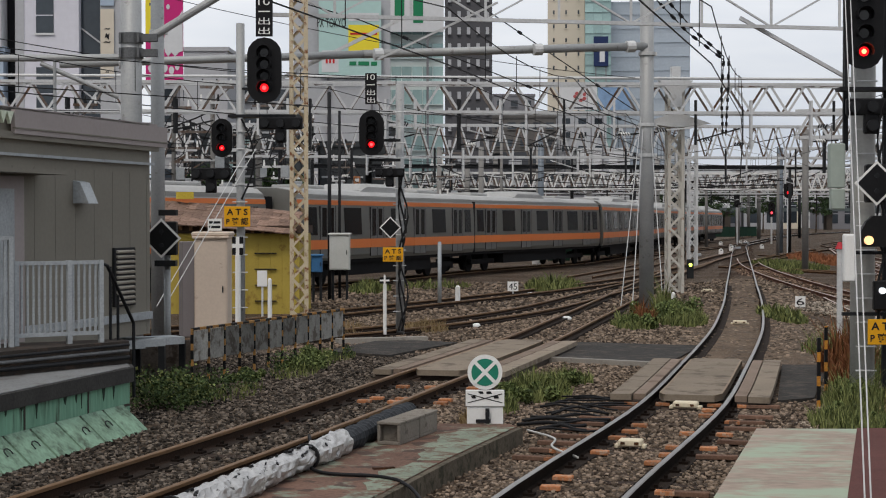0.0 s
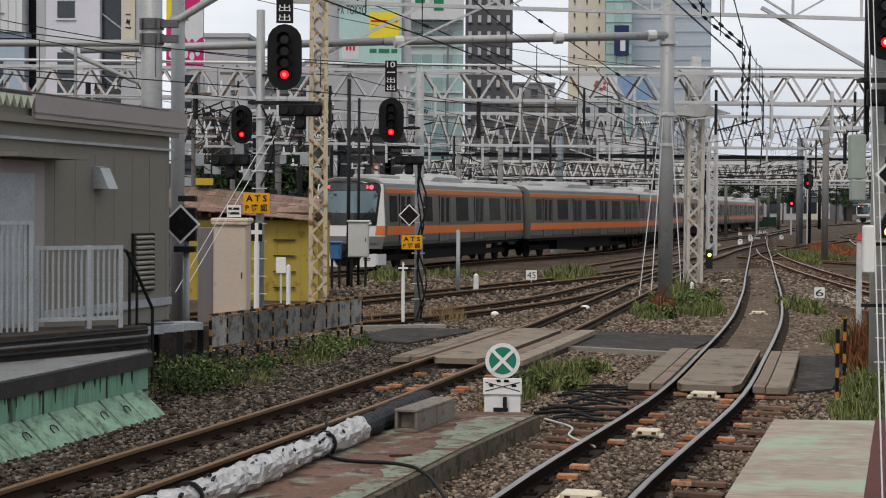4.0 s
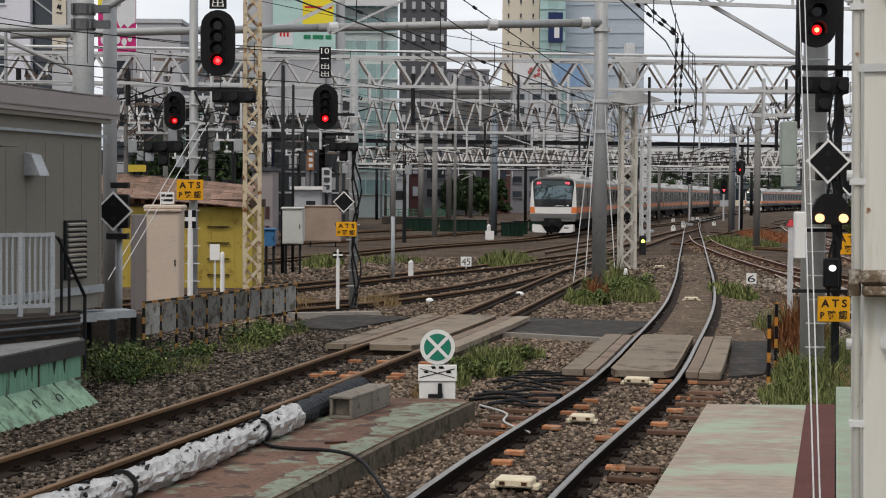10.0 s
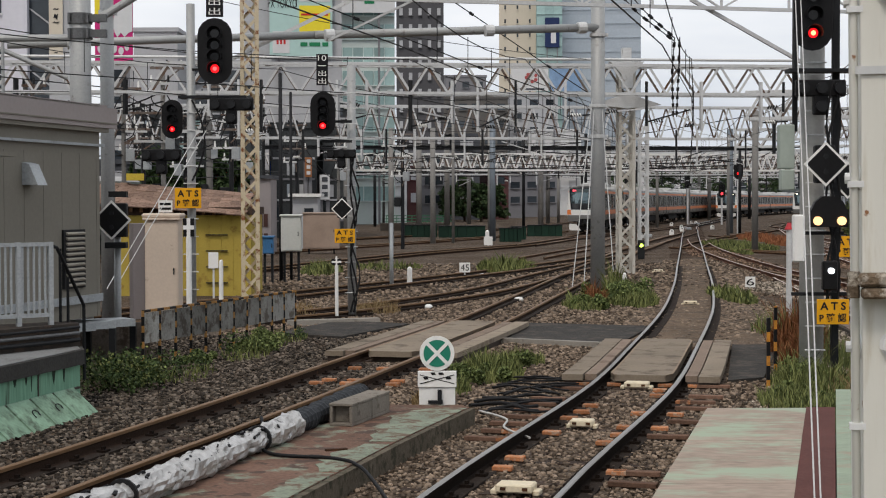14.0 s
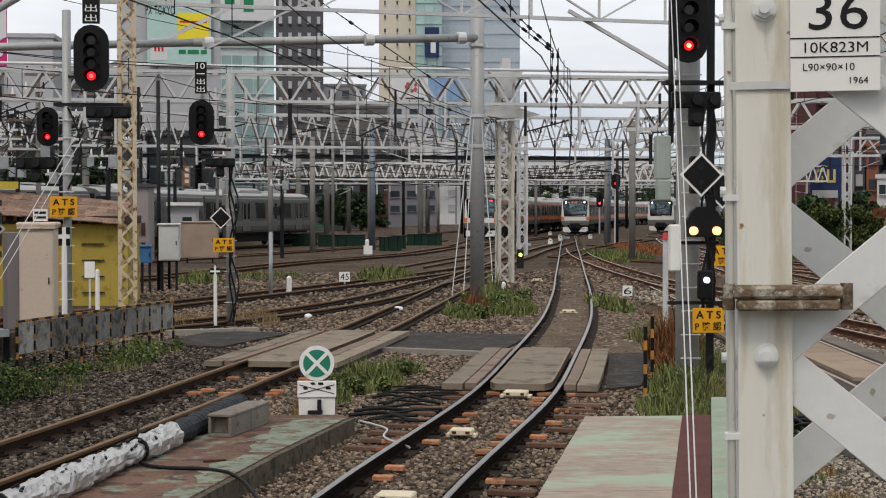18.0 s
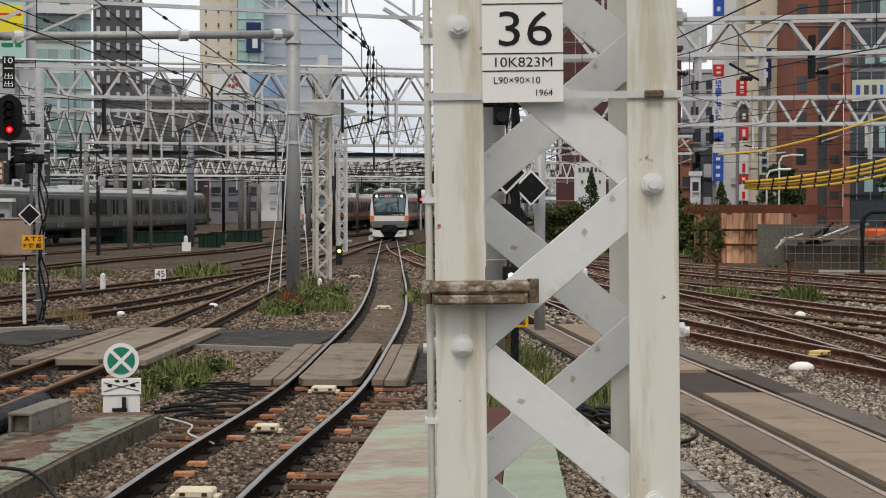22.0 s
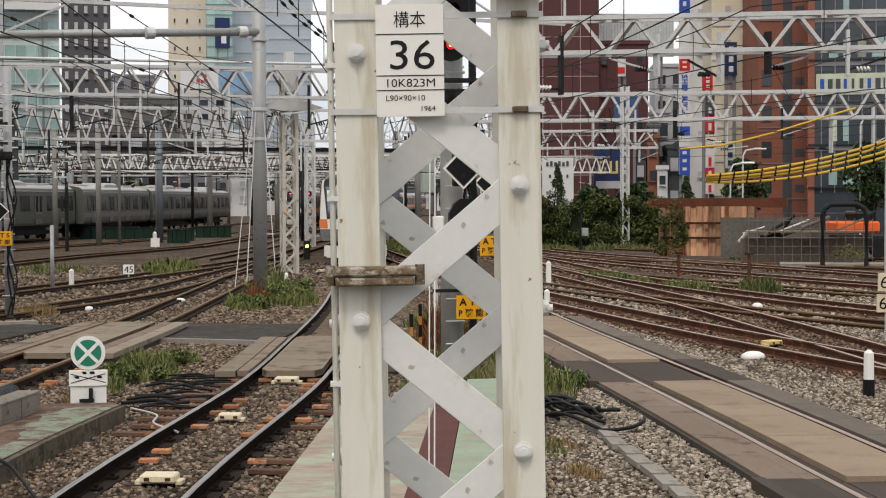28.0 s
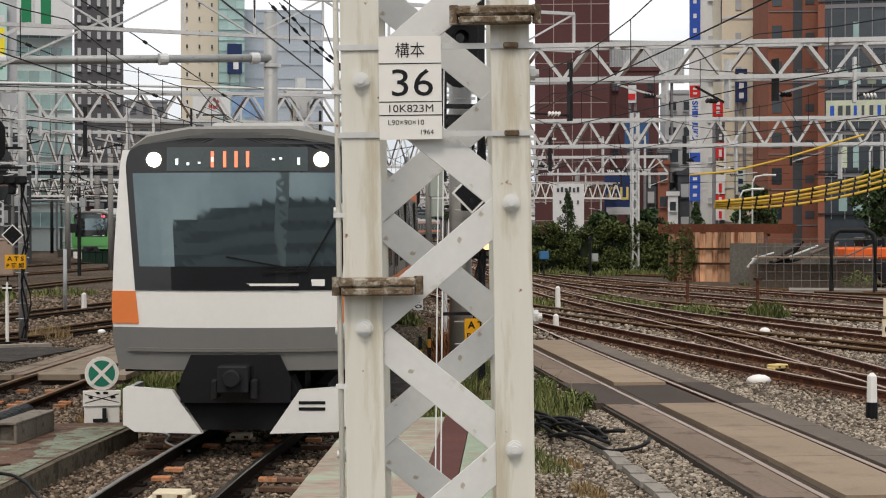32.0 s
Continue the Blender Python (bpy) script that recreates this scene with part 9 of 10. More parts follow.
def insulator_wire(pts, n, label="black feeder wire with clamps above the tracks"):
    bm = bmesh.new()
    tube(bm, pts, 0.016, 6)
    th = solo("feeder_wire", bm, RUBBER, label, "wire", "overhead wires")
    L = [(Vector(b) - Vector(a)).length for a, b in zip(pts, pts[1:])]
    for k in range(n):
        s = sum(L) * (k + 0.5) / n
        for (a, b), l in zip(zip(pts, pts[1:]), L):
            if s <= l:
                p = Vector(a).lerp(Vector(b), s / l)
                d = (Vector(b) - Vector(a)).normalized() * 0.10
                bm = bmesh.new()
                cy(bm, p - d, p + d, 0.05, 6)
                part("clamp", bm, DARK, th)
                break
            s -= l


insulator_wire([(4.6, 46.5, 8.9), (5.9, 48.5, 7.95), (6.95, 50, 7.35)], 7)
insulator_wire([(4.3, 46.5, 8.9), (5.7, 48.5, 7.9), (6.95, 50, 7.25)], 7)
insulator_wire([(6.95, 50, 7.35), (7.15, 52, 6.4), (7.75, 56, 5.3)], 8)
insulator_wire([(7.1, 50, 7.35), (7.35, 52, 6.4), (7.85, 56, 5.3)], 8)
insulator_wire([(-3.2, 38, 9.2), (-0.5, 45, 8.4), (4.5, 58, 6.6), (7.5, 66, 5.6)], 4)
insulator_wire([(-7.5, 40, 8.6), (-3.6, 46, 8.0), (1.0, 52, 6.7), (6.0, 60, 5.6)], 4)
for a, b, sg in (((-12, 34, 6.6), (-2.5, 44, 6.2), 0.3), ((-10, 46, 8.9), (5, 58, 7.4), 0.3), ((-13, 58, 6.0), (4, 86, 6.1), 0.4), ((-9, 58, 5.4), (8, 88, 5.6), 0.4), ((-4, 58, 6.2), (14, 102, 6.2), 0.5), ((0, 59, 5.6), (18, 104, 5.8), 0.4), ((3, 59, 6.8), (22, 120, 6.9), 0.5), ((-15, 50, 5.2), (-2, 87, 5.2), 0.3), ((9, 59, 5.4), (24, 110, 5.4), 0.4), ((10.5, 41, 5.4), (26, 72, 6.1), 0.5), ((12, 41, 6.0), (30, 70, 6.9), 0.5), ((11, 30, 5.6), (28, 58, 8.6), 0.2), ((10, 22, 4.8), (27, 54, 8.8), 0.2), ((17, 40, 6.2), (32, 71, 6.0), 0.4), ((14, 60, 5.2), (34, 80, 5.2), 0.3), ((16, 75, 4.6), (36, 74, 4.9), 0.2), ((18, 78, 5.4), (36, 72, 5.6), 0.2), ((21, 40, 5.6), (30, 70, 5.2), 0.3), ((13, 41, 4.9), (24, 75, 4.6), 0.3)):
    wire([a, b], 0.011, sg, 14)


# ---- far right side: hedge, sheet piles, scaffold, machine, cables ----
iv = thing("ivy_fence", pose(0, 0, 0), "fence overgrown with dense dark ivy", "hedge")
a, b = Vector((21.5, 88.6, 0)), Vector((31.0, 85.8, 0))
for k in range(12):
    p = a.lerp(b, k / 11)
    bm = bmesh.new()
    bx(bm, (p.x, p.y, 1.1), (0.08, 0.08, 2.6))
    part("post", bm, DARK, iv)
spots = []
for k in range(150):
    f = random.random()
    p = a.lerp(b, f)
    top = 2.15 + 0.45 * noise.noise((f * 9, 2.0, 0.0)) + 0.25 * noise.noise((f * 31, 5.0, 0.0))
    z = random.uniform(0.0, top) if random.random() < 0.7 else top + random.uniform(-0.1, 0.3)
    spots.append((p.x + random.uniform(-0.2, 0.2), p.y + random.uniform(-0.5, 0.2), z, 0.42, 0.35, 0.36, 120))
for k in range(16):
    spots.append((25.75 + random.uniform(-0.2, 1.2), 75.0 - 0.3 * random.random(), random.uniform(0.2, 2.4), 0.35, 0.15, 0.45, 70))
ob = leaves("ivy", spots, 0.13, IVY, "", "")
ob.parent = iv
# Dark sheet added behind the leaves for the shade inside the ivy.
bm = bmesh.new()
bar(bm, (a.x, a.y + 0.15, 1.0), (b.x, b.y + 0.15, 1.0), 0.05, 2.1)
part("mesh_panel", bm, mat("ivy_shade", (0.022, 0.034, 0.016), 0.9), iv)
grass([(23.5, 86.5, 1.6, 1.5, 0.5, 300), (27, 85.5, 2.0, 1.2, 0.6, 400), (30.5, 80.5, 1.2, 2.0, 0.7, 350), (28.4, 69, 1.0, 2.2, 0.8, 350)], GRASS, "weeds at the foot of the ivy fence", 0.04)

pw = thing("sheet_pile_wall", pose(0, 0, 0), "rust-orange sheet pile wall with a dark cap", "wall")
a, b = Vector((26.0, 75.6, 0)), Vector((29.9, 73.3, 0))
PILE = mat("rusty_sheet_pile", (0.62, 0.36, 0.22), 0.8, 0.1, 0.25, 0.6, 12, 0.1, stain=(0.15, 0.055, 0.028), amount=0.50, vary=0.4, streak=True)
for k in range(15):
    p = a.lerp(b, (k + 0.5) / 15)
    bm = bmesh.new()
    bx(bm, (p.x, p.y + (0.12 if k % 2 else 0), 0.97), (0.325, 0.10, 2.44), -30)
    part("pile", bm, PILE, pw)
bm = bmesh.new()
bar(bm, (25.6, 75.9, 2.36), (31.4, 72.9, 2.36), 0.30, 0.46)
part("cap_beam", bm, mat("dark_rust_cap", (0.16, 0.058, 0.034), 0.85, 0.1, 0.3, 1, 12, 0.1), pw)
for z in (0.7, 1.4):
    bm = bmesh.new()
    bar(bm, (a.x, a.y - 0.2, z), (b.x, b.y - 0.2, z), 0.08, 0.10)
    part("waler", bm, RUST, pw)

sc = thing("scaffold", pose(0, 0, 0), "grey tube scaffold in front of a dark pit wall", "scaffold")
a, b = Vector((25.8, 63.6, 0)), Vector((30.4, 61.8, 0))
for k in range(15):
    p = a.lerp(b, k / 14)
    bm = bmesh.new()
    cy(bm, (p.x, p.y, -0.2), (p.x, p.y, 2.0 - 0.02 * k), 0.015, 6)
    part("upright", bm, LACING, sc)
for z in (0.25, 0.6, 0.95, 1.3, 1.65, 1.95):
    bm = bmesh.new()
    cy(bm, (a.x, a.y - 0.03, z), (b.x, b.y - 0.03, z), 0.014, 6)
    part("ledger", bm, LACING, sc)
bm = bmesh.new()
bar(bm, (a.x, a.y + 0.9, 0.35), (b.x, b.y + 0.9, 0.35), 0.1, 1.1)
part("pit_wall", bm, mat("dark_pit_wall", (0.13, 0.105, 0.085), 0.9, 0, 0.4, 0.8, 10, 0.1), sc)
bm = bmesh.new()
bar(bm, (a.x, a.y + 0.4, 1.2), (b.x, b.y + 0.4, 1.2), 0.7, 0.06)
part("walkway", bm, BOARDPALE, sc)
rp = random.Random(4)
for k in range(16):
    p, q = a.lerp(b, rp.uniform(0.0, 0.9)), rp.uniform(0.3, 1.3)
    bm = bmesh.new()
    z = rp.uniform(0.95, 1.75)
    cy(bm, (p.x, p.y + 1.3 + 0.08 * k, z - 0.4), (p.x + q, p.y + 1.1 + 0.08 * k, z + rp.uniform(-0.5, 0.25)), rp.uniform(0.03, 0.08), 7)
    part("stored_pipe", bm, (DARK, GALV, UNDER, LACING)[k % 4], sc)
bm = bmesh.new()
bar(bm, (a.x, a.y + 3.2, 0.9), (b.x - 0.5, b.y + 3.4, 0.9), 0.1, 1.7)
part("rear_hoarding", bm, mat("dark_rear_hoarding", (0.12, 0.115, 0.10), 0.9, 0, 0.4, 0.8, 10, 0.1), sc)

lo = thing("loader", pose(31.55, 66.2, 0.06), "orange machine behind a dark rounded guard", "machine")
OR = mat("machine_orange", (0.75, 0.13, 0.03), 0.5, 0, 0.1, 1, 10, 0.02)
bm = bmesh.new()
bx(bm, (0, 0, 1.25), (2.0, 1.4, 0.5))
part("body", bm, OR, lo, bevel=0.08)
bm = bmesh.new()
bx(bm, (0.4, 0, 1.7), (1.0, 1.1, 0.5))
part("cabin", bm, SIDEGLASS, lo, bevel=0.06)
bm = bmesh.new()
bx(bm, (0.2, -0.1, 0.55), (2.2, 1.4, 0.7))
part("chassis", bm, DARK, lo, bevel=0.05)
for x in (-0.8, 0.9):
    bm = bmesh.new()
    cy(bm, (x, -0.85, 0.35), (x, -0.6, 0.35), 0.42, 16)
    part("wheel", bm, RUBBER, lo)
ar = thing("guard_arch", pose(0, 0, 0), "dark bent pipe arch at the track side", "guard")
bm = bmesh.new()
tube(bm, [(27.35, 59.8, -0.2), (27.35, 59.8, 1.9), (27.42, 59.77, 2.15), (27.65, 59.7, 2.32), (28.55, 59.3, 2.32), (28.8, 59.2, 2.15), (28.87, 59.15, 1.9), (28.87, 59.15, -0.2)], 0.11, 10)
part("pipe", bm, DARK, ar)
leaves("weed_bush", [(28.5 + 0.25 * k, 60.9 + 0.2 * (k % 2), 0.25 + 0.12 * (k % 3), 0.35, 0.35, 0.25, 90) for k in range(5)], 0.07, GRASS, "leafy weeds behind the bent pipe arch", "weeds")
bm = bmesh.new()
bx(bm, (28.9, 60.6, -0.1), (5.5, 2.2, 0.16), -22)
solo("concrete_pad", bm, CONCRETE, "pale concrete pad at the track side", "pad", kind="structure")

YC_ = mat("yellow_cable", (0.62, 0.40, 0.06), 0.5, 0, 0.08)
for k in range(4):
    z0, z1 = 3.36 - 0.07 * k, (4.72, 4.60, 4.34, 4.16)[k]
    pts = []
    for i in range(15):
        f = i / 14
        pts.append((20.9 + 6.2 * f, 55.2 - 2.7 * f + 0.05 * k, z0 + (z1 - z0) * f - (0.24, 0.31, 0.26, 0.33)[k] * 4 * f * (1 - f)))
    bm = bmesh.new()
    tube(bm, pts, 0.05, 7)
    yc = solo("yellow_cable", bm, YC_, "thick yellow-sheathed cable with black bands", "cable", "yellow cables over the yard", smooth=True)
    for i in range(1, 14):
        bm = bmesh.new()
        p = Vector(pts[i])
        cy(bm, p - Vector((0.03, -0.01, -0.006)), p + Vector((0.03, -0.01, 0.006)), 0.062, 7)
        part("black_band", bm, BLACK, yc)
pts = [(22.0, 61.1, 4.5), (23.5, 60.5, 4.62), (25.2, 59.9, 5.05), (27.2, 59.1, 5.7), (28.2, 58.7, 6.0)]
bm = bmesh.new()
tube(bm, pts, 0.04, 7)
solo("yellow_cable", bm, YC_, "single thick yellow cable above the others", "cable", "yellow cables over the yard")


def conifer(x, y, h, r, label):
    th = thing("conifer", pose(x, y, 0), label, "tree", "trees behind the yard")
    bm = bmesh.new()
    cy(bm, (0, 0, -0.2), (0, 0, h * 0.95), 0.12, 8, 0.02)
    part("trunk", bm, mat("bark", (0.07, 0.05, 0.035), 0.9), th)
    sp = []
    for k in range(26):
        f = k / 26
        rr = r * (1 - f) + 0.05
        for j in range(5):
            a = random.uniform(0, 6.3)
            sp.append((rr * 0.6 * math.cos(a), rr * 0.6 * math.sin(a), h * (0.22 + 0.76 * f), rr * 0.5, rr * 0.5, 0.16, 16))
    ob = leaves("foliage", sp, 0.13, TREELEAF, "", "")
    ob.parent = th
    return th


def tree(x, y, h, r, label, material=None, size=0.22, n=60, low=0.45):
    th = thing("tree", pose(x, y, 0), label, "tree", "trees behind the yard")
    bark = mat("bark", (0.07, 0.05, 0.035), 0.9)
    bm = bmesh.new()
    cy(bm, (0, 0, -0.2), (0.05, 0, h * 0.55), 0.16, 9, 0.09)
    part("trunk", bm, bark, th)
    for k in range(6):
        a = k * 1.05 + 0.3
        bm = bmesh.new()
        cy(bm, (0.03, 0, h * (0.35 + 0.03 * k)), (r * 0.7 * math.cos(a), r * 0.7 * math.sin(a), h * (0.62 + 0.05 * k)), 0.07, 6, 0.02)
        part("limb", bm, bark, th)
    sp = []
    for k in range(n):
        a, f = random.uniform(0, 6.3), math.sqrt(random.random())
        zz = random.uniform(low, 1.0)
        rr = r * f * math.sqrt(max(0.05, 1 - ((zz - (low + 0.23)) / (0.81 - low)) ** 2)) * random.uniform(0.75, 1.2)
        sp.append((rr * math.cos(a), rr * math.sin(a), h * zz, r * 0.24, r * 0.24, h * 0.055, 42))
    ob = leaves("crown", sp, size, material or TREELEAF, "", "")
    ob.parent = th
    return th


conifer(25.4, 92, 4.7, 0.95, "small dark conifer behind the ivy fence")
conifer(33.0, 91.5, 4.0, 1.1, "small dark conifer behind the sheet piles")
for x, y, h, r in ((34.5, 86, 4.6, 1.2), (29.5, 90, 3.4, 1.2), (38.8, 80, 5.4, 1.1), (37.2, 76, 4.6, 0.9), (27.6, 92.5, 3.2, 1.1)):
    tree(x, y, h, r, "dark green street tree behind the yard")
for x, y, h, r in ((1.2, 208, 4.2, 1.8), (2.8, 213, 5.4, 2.0), (4.9, 209, 4.4, 1.7), (6.6, 214, 4.4, 1.7), (-17.2, 112, 5.4, 1.5), (-14.4, 113, 6.0, 1.6), (-18.5, 106, 5.6, 1.6), (40, 300, 8, 4), (52, 320, 9, 4), (64, 330, 9, 4), (30, 290, 7, 4)):
    tree(x, y, h, r, "dark green tree beyond the yard", None, 0.34, 90, 0.12 if 200 < y < 215 else 0.4)


def street_lamp(x, y, h, label="white street lamp behind the fence"):
    th = thing("street_lamp", pose(x, y, 0), label, "lamp", "street lamps behind the yard")
    bm = bmesh.new()
    tube(bm, [(0, 0, -0.2), (0, 0, h - 0.4), (0.15, 0, h - 0.1), (0.7, 0, h)], 0.05, 8)
    part("pole", bm, GALV, th)
    bm = bmesh.new()
    bx(bm, (0.95, 0, h), (0.7, 0.22, 0.12))
    part("head", bm, WHITE, th, bevel=0.04)


street_lamp(33.0, 82.6, 5.2)
street_lamp(36.8, 76.5, 6.6)
street_lamp(31.5, 80.5, 4.4)

# far lamps and small signals
def far_signal(x, y, z, lamp, label):
    th = thing("far_signal", pose(x, y, 0), label, "signal", "signals of the yard")
    bm = bmesh.new()
    cy(bm, (0, 0.1, -0.2), (0, 0.1, z + 0.8), 0.10, 8)
    part("mast", bm, TRUSSFAR, th)
    signal_head(th, 0, 0, z + 0.35, 0.75, 1.6, 3, 9, REDLAMP)
    bm = bmesh.new()
    cy(bm, (0, -0.03, z), (0, -0.12, z), 0.13, 12)
    part("lit_lens", bm, lamp, th)


far_signal(23.6, 133, 4.6, REDLAMP, "distant signal showing red")
far_signal(19.6, 176, 3.8, GREENLAMP, "distant signal showing green")
far_signal(26.2, 178, 4.2, DARK, "distant dark signal with no light showing")
far_signal(14.8, 128, 4.2, DARK, "distant dark signal with no light showing")
far_signal(30.5, 182, 3.2, REDDIM, "distant signal showing red")
bm = bmesh.new()
th = thing("shunt_lamp", pose(9.0, 75.5, 0), "low lamp post with a yellow-green light", "signal")
bm = bmesh.new()
bx(bm, (0, 0, 0.25), (0.3, 0.2, 0.9))
part("case", bm, DARK, th, bevel=0.03)
bm = bmesh.new()
cy(bm, (0, -0.10, 0.45), (0, -0.16, 0.45), 0.075, 12)
part("lens", bm, glow("yellow_green_lamp", (0.75, 1.0, 0.12), 4), th)

# green hoarding and low fences across the yard
HOARD = mat("green_hoarding_sheet", (0.010, 0.030, 0.020), 0.7, 0, 0.15, 0.5, 5, 0.02, vary=0.15)
for x, y, w, h, lab in ((37, 255, 7, 1.4, "far green hoarding across the tracks"), (4.4, 108, 1.4, 0.75, "low green steel bin beside the far tracks"), (5.2, 114, 1.0, 0.75, "low green steel bin beside the far tracks"), (1.4, 121, 3.4, 0.7, "low dark green fence beside the far tracks"), (-1.6, 122, 2.4, 0.75, "low dark green fence beside the far tracks"), (7.6, 124, 2.6, 0.7, "low dark green fence beside the far tracks")):
    th = thing("green_hoarding", pose(x, y, 0, 0, 0, 6), lab, "hoarding", "green hoardings in the yard")
    for k in range(5):
        bm = bmesh.new()
        bx(bm, (w * (k - 2) / 5, 0, h / 2 - 0.2), (w / 5 - 0.03, 0.5, h + 0.3))
        part("panel", bm, HOARD, th)
    bm = bmesh.new()
    bx(bm, (0, 0, h - 0.03), (w + 0.1, 0.6, 0.05))
    part("rim", bm, DARK, th)
th = thing("green_railing", pose(-2.2, 158, 0, 0, 0, 3), "pale green railing beyond the far tracks", "railing")
for k in range(14):
    bm = bmesh.new()
    bx(bm, (-3.1 + k * 0.48, 0, 0.45), (0.06, 0.06, 1.3))
    part("post", bm, mat("green_rail_paint", (0.07, 0.22, 0.13), 0.6), th)
for z in (0.55, 0.8, 1.08):
    bm = bmesh.new()
    bx(bm, (0, 0, z), (6.5, 0.06, 0.06))
    part("rail", bm, mat("green_rail_paint", (0.07, 0.22, 0.13), 0.6), th)
bm = bmesh.new()
bx(bm, (-2.6, 151, 0.1), (6.0, 5, 0.75), 3)
solo("far_platform", bm, DARKCONC, "low dark platform edge beyond the far tracks", "platform", kind="structure")

# white ground signals and point machines among the far switches
random.seed(31)
for k, (x, y) in enumerate(((23.9, 174), (27.0, 181), (27.8, 183), (21.5, 150), (17.6, 128), (14.2, 120), (24.6, 152), (11.6, 128), (20.4, 142))):
    th = thing("ground_signal", pose(x, y, 0, 0, 0, random.uniform(-20, 20)), "small white ground signal beside the far switches", "signal", "ground signals of the yard")
    h = random.uniform(0.3, 0.5)
    bm = bmesh.new()
    plate(bm, [(-0.17, -0.2), (0.17, -0.2), (0.17, h * 0.3), (0.07, h * 0.6), (-0.07, h * 0.6), (-0.17, h * 0.3)], -0.1, 0.1)
    part("case", bm, WHITE, th)
    bm = bmesh.new()
    bx(bm, (0.03, -0.11, h * 0.3), (0.10, 0.04, 0.08))
    part("lens", bm, DARK, th)
    if k % 2:
        bm = bmesh.new()
        bx(bm, (0.6, 0, -0.06), (0.6, 0.3, 0.22))
        part("machine_box", bm, GREYPAINT, th, bevel=0.04)
grass([(21.4, 110, 1.3, 9.0, 0.7, 500), (20.2, 99, 0.6, 4.0, 0.5, 160)], mat("rusty_dead_weed", (0.24, 0.095, 0.045), 0.9, 0, 0.3), "rust-brown dead weeds between the far tracks", 0.05)

# small house, shelter and signs behind the yellow shed
th = thing("small_house", pose(-8.95, 82, 0), "small grey house with dark brown windows", "house")
bm = bmesh.new()
bx(bm, (0, 1.5, 1.6), (1.0, 3, 4.0))
part("wall", bm, mat("house_wall", (0.30, 0.27, 0.27), 0.8, 0, 0.12), th)
bm = bmesh.new()
prism(bm, [(-0.6, -0.15), (0.6, -0.15), (0.6, 3.2), (-0.6, 3.2)], 3.6, 3.78)
part("roof", bm, BG["dark"], th)
for x in (-0.26, 0.0, 0.26):
    for z in (1.55, 0.6):
        bm = bmesh.new()
        bx(bm, (x, -0.02, z), (0.2, 0.06, 0.62))
        part("window", bm, mat("brown_window", (0.07, 0.03, 0.025), 0.3), th)
th = thing("shelter", pose(-7.5, 91, 0), "small white flat-roofed shelter with a pale wall", "shelter")
bm = bmesh.new()
prism(bm, [(-0.9, -0.2), (0.9, -0.2), (0.9, 2.2), (-0.9, 2.2)], 2.72, 2.9)
part("roof", bm, WHITE, th)
bm = bmesh.new()
bx(bm, (0, 1, 1.2), (1.4, 1.8, 3.0))
part("wall", bm, BG["pale"], th)
bm = bmesh.new()
bx(bm, (0.2, 0.08, 1.6), (0.5, 0.06, 1.0))
part("window", bm, BG["dglass"], th)
for x, y, z0, z1, w, m_, lab in ((-9.8, 119, 4.2, 5.6, 0.45, "orange", "tall narrow orange sign between the masts"), (-8.9, 121, 2.6, 4.4, 0.7, "white", "white sign board between the masts"), (-12.6, 122, 3.0, 5.4, 0.7, "blue", "narrow blue sign between the masts"), (-10.8, 124, 2.2, 3.4, 0.9, "teal", "pale teal sign board between the masts"), (-15.5, 114, 3.4, 5.0, 0.8, "red", "small red and white sign behind the shed"), (-19.2, 120, 3.0, 6.2, 0.9, "white", "tall white sign behind the shed")):
    t_ = sheet("shop_sign", (x, y), (x + w, y + 0.1), z0, z1, mat("orange_sign", (0.38, 0.16, 0.07), 0.6) if m_ == "orange" else BG[m_], lab, "sign")
    for q in range(3):
        band(t_, w * 0.2, w * 0.8, z0 + (z1 - z0) * (0.12 + 0.3 * q), z0 + (z1 - z0) * (0.3 + 0.3 * q), BG["white"] if m_ != "white" else BG["dark"], "sign_mark", -0.18)

# brackets, droppers and insulators hanging from the beams
random.seed(7)
for (x0, y0), (x1, y1), zb, n in (((-20, 57.7), (13, 60.8), 6.3, 22), ((-8, 86), (24, 90), 5.75, 20), ((-24, 140), (46, 150), 5.1, 20), ((-10, 158), (50, 168), 5.0, 18), ((10.6, 42), (24.5, 36.8), 6.35, 8), ((14.2, 76.5), (34.3, 69.2), 6.2, 12), ((20.7, 116.8), (38, 111.8), 6.2, 8)):
    for k in range(n):
        f = (k + random.random()) / n
        x, y = x0 + (x1 - x0) * f, y0 + (y1 - y0) * f
        th = thing("hanger", pose(x, y, 0, 0, 0, random.uniform(-20, 20)), "steel hanger with insulators below a lattice beam", "hanger", "hangers below the beams")
        h = random.uniform(0.5, 1.6)
        bm = bmesh.new()
        bx(bm, (0, -0.42, zb - h / 2 + 0.2), (0.08, 0.22, h + 0.5))
        part("stem", bm, TRUSSGREY if k % 3 else DARK, th)
        bm = bmesh.new()
        s = random.choice((-1, 1))
        bar(bm, (0, -0.3, zb - h + 0.1), (s * random.uniform(0.7, 1.6), -0.3, zb - h + random.uniform(0.1, 0.7)), 0.05, 0.05)
        part("arm", bm, TRUSSGREY if k % 2 else DARK, th)
        bm = bmesh.new()
        for q in range(4):
            cy(bm, (s * 0.25 + s * 0.09 * q, -0.3, zb - h + 0.13), (s * 0.29 + s * 0.09 * q, -0.3, zb - h + 0.15), 0.07, 8)
        part("insulator", bm, DARK if k % 4 else WHITE, th)

